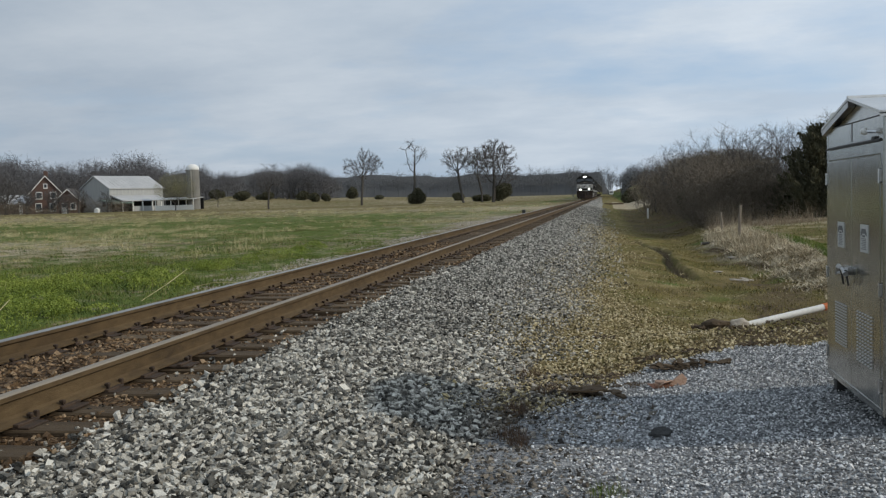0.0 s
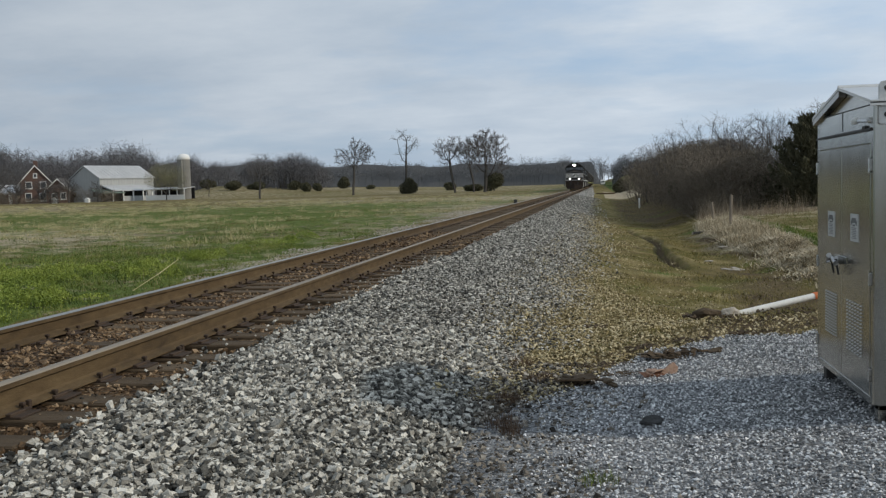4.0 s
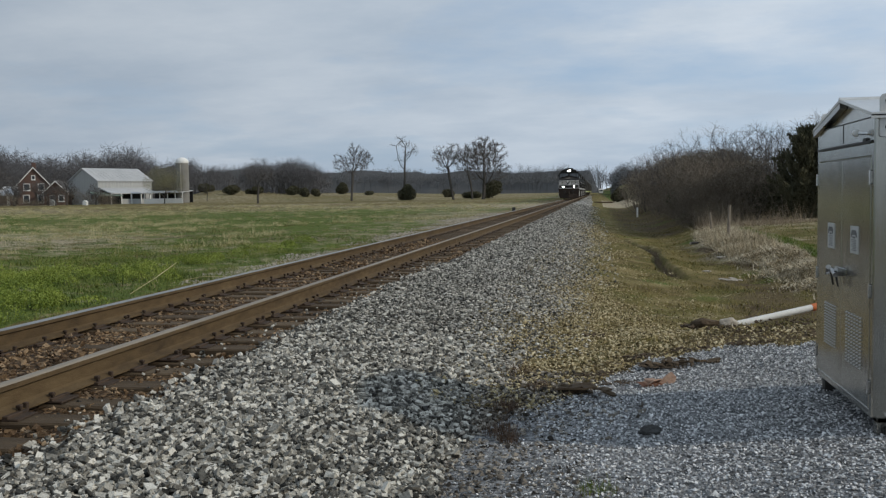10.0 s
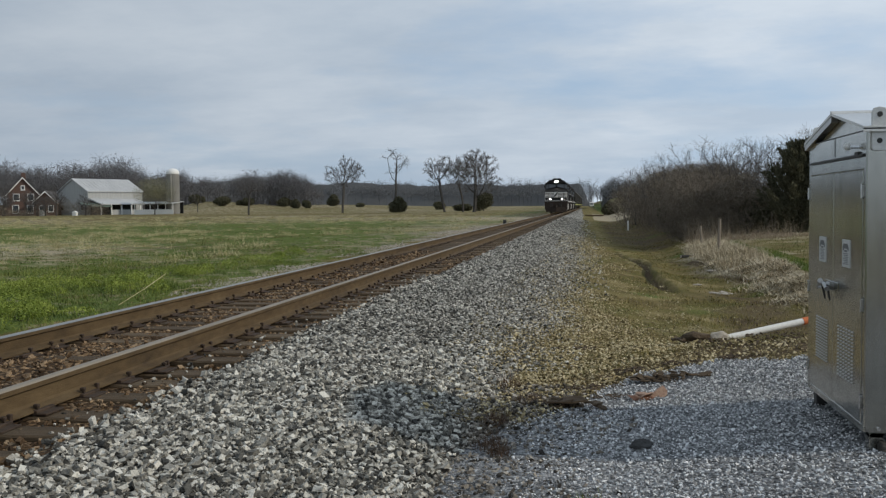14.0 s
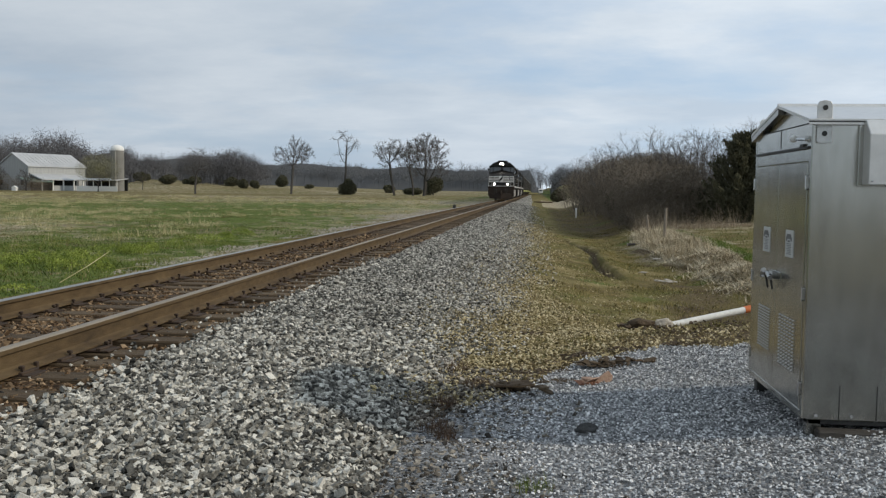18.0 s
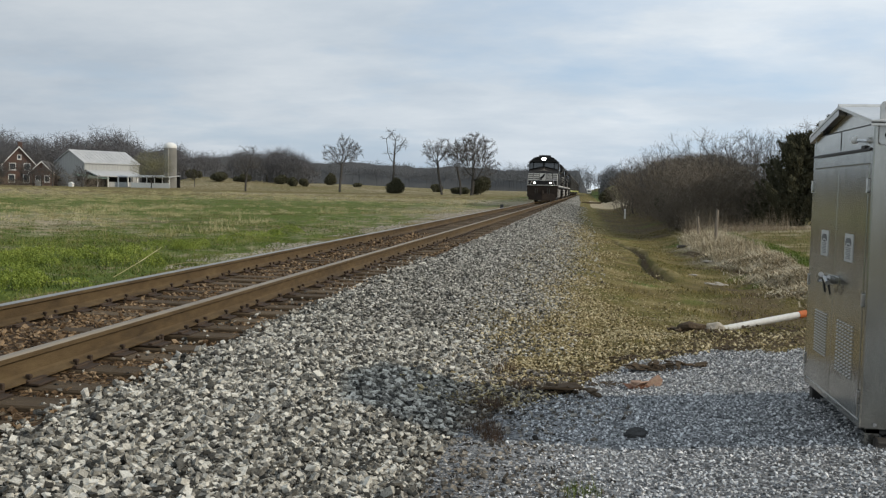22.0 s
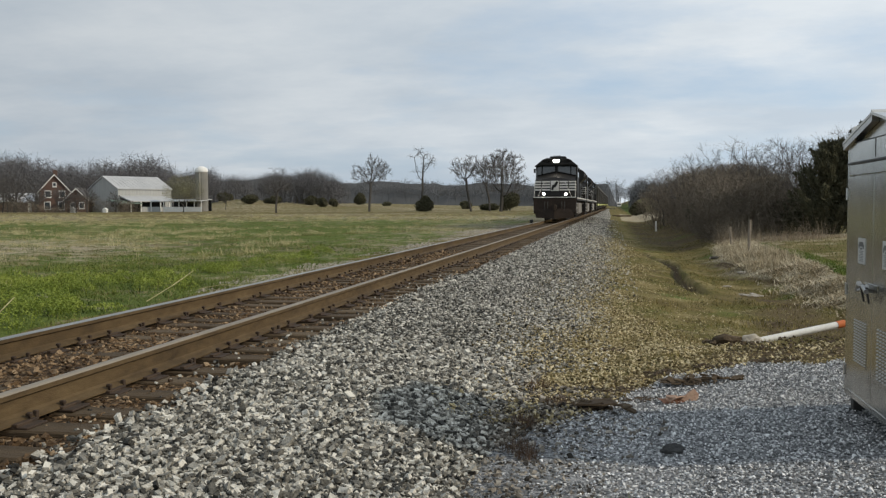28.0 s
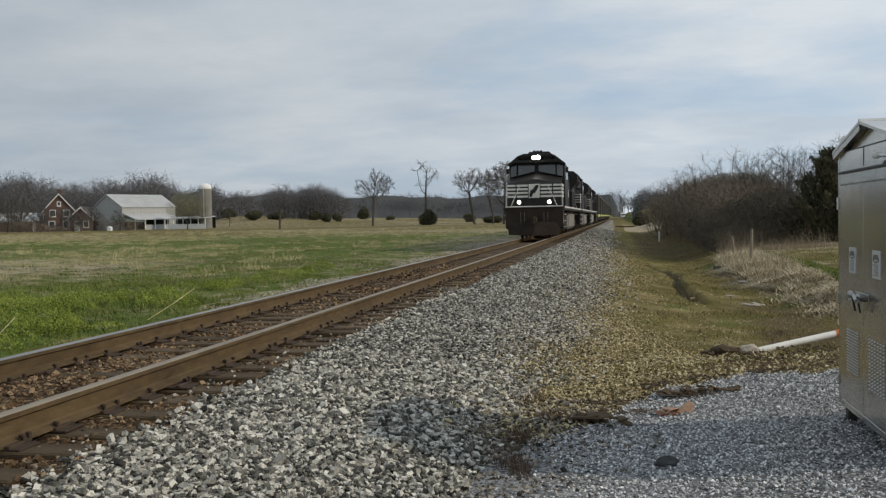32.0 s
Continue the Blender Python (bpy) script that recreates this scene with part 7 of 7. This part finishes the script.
# ---- things at the far crossing ----
def build_crossing():
    truck = thing("box_truck", "white box truck far off beside the track", "truck", at=(6.0, 520, float(ground_height(6.0, 520)) + 0.02), rz=0)
    part("box", box((-1.2, 0, 0.9), (1.2, 6, 3.1), 0.05), M_WHITEPAINT, truck)
    cab = part("cab", box((-1.1, -1.8, 0.6), (1.1, 0, 2.5), 0.15), M_WHITEPAINT, truck)
    part("windscreen", box((-0.95, -1.84, 1.5), (0.95, -1.75, 2.3), 0.05), M_GLASS, cab)
    for x in (-1.05, 1.05):
        for y in (-1.0, 4.5):
            part("wheel", tube((x - 0.12, y, 0.45), (x + 0.12, y, 0.45), 0.45, sides=14), M_DARKSTEEL, truck)
    road = box((-60, 322, 0.0), (60, 328, 0.1))
    ob = part("road", road, material("asphalt", [(0.045, 0.045, 0.045), (0.07, 0.07, 0.068)], 0.6, 0.9))
    ob.matrix_basis = pose(0, 0, -0.08)
    tagged(ob, "narrow asphalt road across the track", "road", kind="structure")
    pile = thing("old_tie_pile", "low heap of old dark ties beside the track", "timber pile", at=(3.9, 135, -0.62))
    for k in range(5):
        part("timber", box((-0.2 + 0.06 * k, 0.3 * k, 0.0), (2.4 + 0.05 * k, 0.3 * k + 0.24, 0.22), 0.02), M_TIE, pile)


build_crossing()


# ---- train ----
def build_truck(loco, y, n_axles=3, spacing=2.0, r=0.53, mat=M_LOCO_DUST):
    """A bogie with its wheelsets as sub-parts."""
    half = spacing * (n_axles - 1) / 2
    bm = box((-1.12, y - half - 0.7, 0.45), (-0.98, y + half + 0.7, 0.85), 0.04)
    box((0.98, y - half - 0.7, 0.45), (1.12, y + half + 0.7, 0.85), 0.04, bm)
    box((-1.0, y - 0.3, 0.5), (1.0, y + 0.3, 0.8), 0.04, bm)
    truck = part("bogie", bm, mat, loco)
    sets = []
    for k in range(n_axles):
        wy = y - half + k * spacing
        bm = tube((-0.78, 0, 0), (0.78, 0, 0), 0.09, sides=8)
        for s in (-1, 1):
            tube((s * 0.68, 0, 0), (s * 0.80, 0, 0), r, sides=20, bm=bm)
            tube((s * 0.67, 0, 0), (s * 0.70, 0, 0), r + 0.02, sides=20, bm=bm)
            box((s * 0.81 - 0.02, -0.03, 0.1), (s * 0.81 + 0.02, 0.03, r - 0.06), 0, bm)
        ws = part("wheelset", bm, M_DARKSTEEL, truck)
        ws.matrix_basis = pose(0, wy, r)
        sets.append(ws)
        for s in (-1, 1):
            part("journal_box", box((s * 1.07 - 0.12, wy - 0.18, r - 0.14), (s * 1.07 + 0.12, wy + 0.18, r + 0.14), 0.03), mat, truck)
    return sets


def build_loco(lit):
    """Wide-nosed road diesel; the nose points to -y, coupler face at y = 0."""
    L = 22.3
    loco = thing("locomotive", "black diesel locomotive with white nose stripes and lit headlights" if lit else "black trailing diesel locomotive with white stripes", "locomotive", "locomotives of the train")
    lamp = M_LAMP if lit else M_LAMP_OFF
    part("deck", box((-1.55, 0.75, 1.42), (1.55, L - 0.75, 1.66), 0.03), M_LOCO, loco)
    part("sill_stripe", box((1.552, 0.9, 1.56), (1.566, L - 0.9, 1.65)), M_LOCO_WHITE, loco, "white sill stripe")
    part("sill_stripe", box((-1.566, 0.9, 1.56), (-1.552, L - 0.9, 1.65)), M_LOCO_WHITE, loco, "white sill stripe")
    pilot = part("pilot", box((-1.5, 0.62, 0.55), (1.5, 0.80, 1.64), 0.03), M_LOCO_DUST, loco, "dusty black pilot plate")
    part("front_bar", box((-1.5, 0.57, 1.62), (1.5, 0.64, 1.68), 0.01), M_LOCO_WHITE, pilot, "white bar across the front")
    bm = bmesh.new()
    for s in (-1, 1):
        q = [(0, 0.25, 0.14), (0, 0.42, 0.85), (s * 1.45, 0.70, 0.85), (s * 1.32, 0.62, 0.2)]
        vs = [bm.verts.new(p) for p in q] + [bm.verts.new((x, y + 0.08, z)) for x, y, z in q]
        for f in ((0, 1, 2, 3), (4, 5, 6, 7), (0, 1, 5, 4), (1, 2, 6, 5), (2, 3, 7, 6), (3, 0, 4, 7)):
            bm.faces.new([vs[i] for i in f])
    part("snow_plow", bm, M_LOCO_DUST, loco, "dusty dark snow plow")
    coupler = part("coupler", box((-0.16, 0.02, 0.8), (0.16, 0.7, 1.1), 0.05), M_LOCO_DUST, loco)
    part("knuckle", tube((-0.02, 0.03, 0.76), (-0.02, 0.03, 1.14), 0.12, sides=10), M_LOCO_DUST, coupler)
    for x in (-0.7, -0.5, 0.5, 0.7):
        bm = bmesh.new()
        for k in range(4):
            tube((x, 0.60 - 0.05 * math.sin(k * 0.78), 1.35 - 0.2 * k), (x, 0.60 - 0.05 * math.sin((k + 1) * 0.78), 1.35 - 0.2 * (k + 1)), 0.03, sides=6, bm=bm)
        part("air_hose", bm, M_DARKSTEEL, pilot)
    # steps at the four corners
    for s in (-1, 1):
        for y0 in (0.85, L - 1.65):
            st = part("step_well", box((s * 1.35 - 0.14, y0, 0.5), (s * 1.35 + 0.14, y0 + 0.8, 1.45), 0.02), M_LOCO, loco)
            for k in range(3):
                part("tread", box((s * 1.52 - 0.05, y0 + 0.08, 0.55 + 0.32 * k), (s * 1.52 + 0.06, y0 + 0.72, 0.59 + 0.32 * k)), M_LOCO_WHITE, st)
    # nose
    nose = part("nose", box((-1.41, 0.95, 1.66), (1.41, 2.9, 2.9), 0.06), M_LOCO, loco)
    hood = bmesh.new()
    v = [hood.verts.new(p) for p in ((-1.41, 1.0, 2.84), (1.41, 1.0, 2.84), (1.41, 2.6, 3.22), (-1.41, 2.6, 3.22), (0, 1.15, 3.10), (0, 2.6, 3.48))]
    for f in ((0, 1, 4), (1, 2, 5, 4), (3, 0, 4, 5), (2, 3, 5), (0, 3, 2, 1)):
        hood.faces.new([v[i] for i in f])
    part("nose_top", hood, M_LOCO, nose)
    part("logo_plate", box((-0.3, 0.92, 2.1), (0.28, 0.952, 2.82), 0.01), M_LOCO_WHITE, nose, "white panel with a plain dark emblem")
    part("emblem", prism([(-0.24, 2.14), (-0.14, 2.16), (-0.06, 2.34), (0.04, 2.36), (0.13, 2.5), (0.24, 2.74), (0.12, 2.79), (0.02, 2.7), (-0.06, 2.56), (-0.2, 2.5), (-0.26, 2.3)], 0.90, 0.925, "y"), M_LOCO, nose)
    for s in (-1, 1):
        for k in range(4):
            z = 2.13 + 0.19 * k
            part("nose_stripe", box((0.32 if s > 0 else -1.40, 0.93, z), (1.40 if s > 0 else -0.34, 0.955, z + 0.105)), M_LOCO_WHITE, nose, "white nose stripe")
            part("nose_stripe", box((s * 1.409 - 0.012, 0.98, z), (s * 1.409 + 0.012, 2.85, z + 0.115)), M_LOCO_WHITE, nose, "white nose stripe")
        part("stripe_post", box((s * 0.95 - 0.03, 0.925, 2.12), (s * 0.95 + 0.03, 0.958, 2.84)), M_LOCO, nose)
        dl = part("ditch_light", tube((s * 0.78, 0.72, 1.88), (s * 0.78, 0.95, 1.88), 0.13, sides=14), M_LOCO, loco, "lit ditch light" if lit else "")
        part("lens", tube((s * 0.78, 0.70, 1.88), (s * 0.78, 0.725, 1.88), 0.085, sides=14), lamp, dl)
    # cab
    prof = [(-1.5, 1.66), (1.5, 1.66), (1.5, 3.9), (0.98, 4.34), (0.66, 4.46), (-0.66, 4.46), (-0.98, 4.34), (-1.5, 3.9)]
    cab = part("cab", prism(prof, 2.6, 5.2, "y", 0.03), M_LOCO, loco)
    part("roof_visor", prism([(-1.56, 3.86), (-1.2, 4.04), (1.2, 4.04), (1.56, 3.86), (1.56, 3.93), (0.98, 4.4), (0.68, 4.5), (-0.68, 4.5), (-0.98, 4.4), (-1.56, 3.93)], 2.30, 2.62, "y", 0.02), M_LOCO, cab)
    for s in (-1, 1):
        for outline in ([(0.1, 3.54), (1.0, 3.34), (1.0, 3.97), (0.1, 4.0)], [(1.07, 3.32), (1.39, 3.25), (1.39, 3.82), (1.07, 3.95)]):
            bm = prism([(s * x, z) for x, z in outline][::s], 2.55, 2.6, "y", 0.01)
            for v in bm.verts:                # raked back
                v.co.y -= 0.28 * max(0.0, 3.98 - v.co.z) * (v.co.y < 2.58)
            part("windshield_pane", bm, M_PANE, cab, "windshield pane reflecting the sky")
    for s in (-1, 1):
        part("number_board", box((s * 0.62 - 0.34, 2.30, 4.16), (s * 0.62 + 0.34, 2.37, 4.36), 0.01), M_TANK, cab, "pale number board")
        for k in range(4):
            part("digit_bar", box((s * 0.62 - 0.24 + 0.13 * k, 2.285, 4.2), (s * 0.62 - 0.17 + 0.13 * k, 2.301, 4.32)), M_LOCO, cab)
        hl = part("headlight", tube((s * 0.11, 2.24, 4.27), (s * 0.11, 2.4, 4.27), 0.12, sides=14), M_LOCO, cab, "lit headlight" if lit else "")
        part("lens", tube((s * 0.11, 2.22, 4.27), (s * 0.11, 2.245, 4.27), 0.105, sides=14), lamp, hl)
        for y0, y1 in ((2.95, 3.65), (3.85, 4.75)):
            part("side_window", box((s * 1.5 - 0.02, y0, 3.1), (s * 1.5 + 0.02, y1, 3.75), 0.02), M_GLASS, cab)
        part("mirror", box((s * 1.6 - 0.07, 2.75, 3.45), (s * 1.6 + 0.07, 2.79, 3.75), 0.015), M_LOCO, cab)
        part("grab_rail", tube((s * 1.2, 0.55, 1.66), (s * 0.72, 0.62, 2.75), 0.015, sides=6), M_LOCO_WHITE, loco, "white grab rail")
        part("grab_rail", tube((s * 1.5, 0.7, 0.75), (s * 1.42, 0.7, 2.65), 0.018, sides=6), M_LOCO_WHITE, loco, "white grab rail")
    horn = part("horn", box((-0.25, 3.6, 4.5), (0.25, 3.75, 4.62), 0.02), M_LOCO, cab)
    for x in (-0.18, 0, 0.18):
        part("trumpet", tube((x, 3.7, 4.62), (x, 3.2, 4.64), 0.03, 0.09, 8), M_LOCO, horn)
    part("antenna", tube((-0.5, 4.3, 4.5), (-0.5, 4.3, 4.72), 0.05, 0.02, 8), M_LOCO_WHITE, cab)
    part("air_conditioner", box((-0.6, 4.1, 4.48), (0.6, 5.1, 4.72), 0.05), M_LOCO, cab)
    # long hood
    part("equipment_hood", prism([(-1.2, 1.66), (1.2, 1.66), (1.2, 3.9), (0.8, 4.2), (-0.8, 4.2), (-1.2, 3.9)], 5.2, 9.0, "y", 0.02), M_LOCO, loco)
    engine = part("engine_hood", prism([(-0.95, 1.66), (0.95, 1.66), (0.95, 3.85), (0.6, 4.15), (-0.6, 4.15), (-0.95, 3.85)], 9.0, 17.2, "y", 0.02), M_LOCO, loco)
    part("exhaust_stack", box((-0.3, 10.6, 4.1), (0.3, 11.6, 4.45), 0.03), M_LOCO_DUST, engine)
    for k in range(7):
        for s in (-1, 1):
            part("hood_door", box((s * 0.95 - 0.015, 9.2 + 1.12 * k, 1.85), (s * 0.95 + 0.015, 10.2 + 1.12 * k, 3.6), 0.01), M_LOCO, engine)
    rad = part("radiator", prism([(-1.1, 1.66), (1.1, 1.66), (1.1, 3.1), (1.5, 3.45), (1.5, 4.02), (1.2, 4.24), (-1.2, 4.24), (-1.5, 4.02), (-1.5, 3.45), (-1.1, 3.1)], 17.2, 21.2, "y", 0.02), M_LOCO, loco)
    for s in (-1, 1):
        for k in range(6):
            part("radiator_slat", box((s * 1.5 - 0.02, 17.5, 3.48 + 0.09 * k), (s * 1.5 + 0.03, 20.9, 3.52 + 0.09 * k)), M_LOCO_DUST, rad)
        # side handrail with stanchions
        rail = part("handrail", tube((s * 1.48, 5.3, 2.65), (s * 1.48, L - 0.9, 2.65), 0.02, sides=6), M_LOCO, loco, "black handrail")
        for k in range(11):
            y = 5.5 + 1.55 * k
            part("stanchion", tube((s * 1.48, y, 1.66), (s * 1.48, y, 2.65), 0.018, sides=6), M_LOCO, rail)
        part("side_emblem", box((s * 0.966 - 0.004, 12.0, 2.4), (s * 0.966 + 0.004, 15.6, 2.9)), M_LOCO_WHITE, engine, "white plain side emblem")
        part("frame_pipe", tube((s * 1.3, 1.5, 1.25), (s * 1.3, L - 1.5, 1.25), 0.06, sides=6), M_LOCO_DUST, loco)
        part("air_reservoir", tube((s * 1.05, 14.6, 1.15), (s * 1.05, 16.4, 1.15), 0.24, sides=12), M_TANK, loco)
    part("fuel_tank", box((-1.4, 7.9, 0.35), (1.4, 14.2, 1.35), 0.15), M_TANK, loco, "grey dusty fuel tank")
    sets = build_truck(loco, 3.7) + build_truck(loco, 18.4)
    return loco, sets


def build_hopper():
    L = 16.2
    car = thing("hopper_car", "dark olive hopper car with a yellow-green side sill", "hopper car", "hopper cars of the train")
    part("hopper_body", prism([(-1.55, 1.25), (1.55, 1.25), (1.6, 3.75), (-1.6, 3.75)], 0.9, L - 0.9, "y", 0.03), M_CAR, car)
    for s in (-1, 1):
        part("side_sill", box((s * 1.6 - 0.05, 0.6, 1.02), (s * 1.6 + 0.05, L - 0.6, 1.3), 0.01), M_SILL, car, "yellow-green side sill")
        part("top_chord", box((s * 1.63 - 0.06, 0.8, 3.68), (s * 1.63 + 0.06, L - 0.8, 3.82), 0.01), M_CAR, car)
        for k in range(12):
            y = 1.2 + k * 1.25
            part("rib", box((s * 1.63 - 0.06, y, 1.3), (s * 1.63 + 0.06, y + 0.12, 3.7)), M_CAR, car)
        part("ladder", box((s * 1.68 - 0.03, 0.62, 1.0), (s * 1.68 + 0.03, 1.05, 3.6), 0.01), M_LOCO_DUST, car)
    part("load", prism([(-1.45, 3.7), (1.45, 3.7), (0.5, 4.05), (-0.5, 4.05)], 1.2, L - 1.2, "y"), M_CLOD, car, "heaped dark load")
    for y in (2.6, 6.5, 10.4):
        part("chute", prism([(y, 1.3), (y + 2.6, 1.3), (y + 1.7, 0.5), (y + 0.9, 0.5)], -1.1, 1.1, "x"), M_CAR, car)
    part("centre_sill", box((-0.25, 0.1, 0.85), (0.25, L - 0.1, 1.2)), M_LOCO_DUST, car)
    build_truck(car, 2.2, 2, 1.75, 0.46, M_LOCO_DUST)
    build_truck(car, L - 2.2, 2, 1.75, 0.46, M_LOCO_DUST)
    return car


lead, lead_wheels = build_loco(True)
second, second_wheels = build_loco(False)
third = copy_thing(second, Matrix.Identity(4))
hopper = build_hopper()
CARS = [hopper] + [copy_thing(hopper, Matrix.Identity(4)) for _ in range(10)]


def front_at(t):
    """Where the lead coupler stands along the track at t seconds."""
    return 171.4 - 3.326 * t - 0.01802 * t * t


def motions():
    times = [0, 2, 4, 6, 8, 10, 12, 14, 16, 18, 20, 22, 24, 26, 28, 30, 32]
    offset = 0.0
    for ob, length in [(lead, 22.3), (second, 22.3), (third, 22.3)] + [(c, 16.2) for c in CARS]:
        walk(ob, [(t, pose(0, front_at(t) + offset, 0.0)) for t in times])
        offset += length + 0.15
    for ws in lead_wheels + second_wheels:
        p = ws.matrix_basis.translation.copy()
        walk(ws, [(k / 6, pose(*p, math.degrees((front_at(0) - front_at(k / 6)) / 0.53))) for k in range(193)])


build_stones()
build_track()
motions()
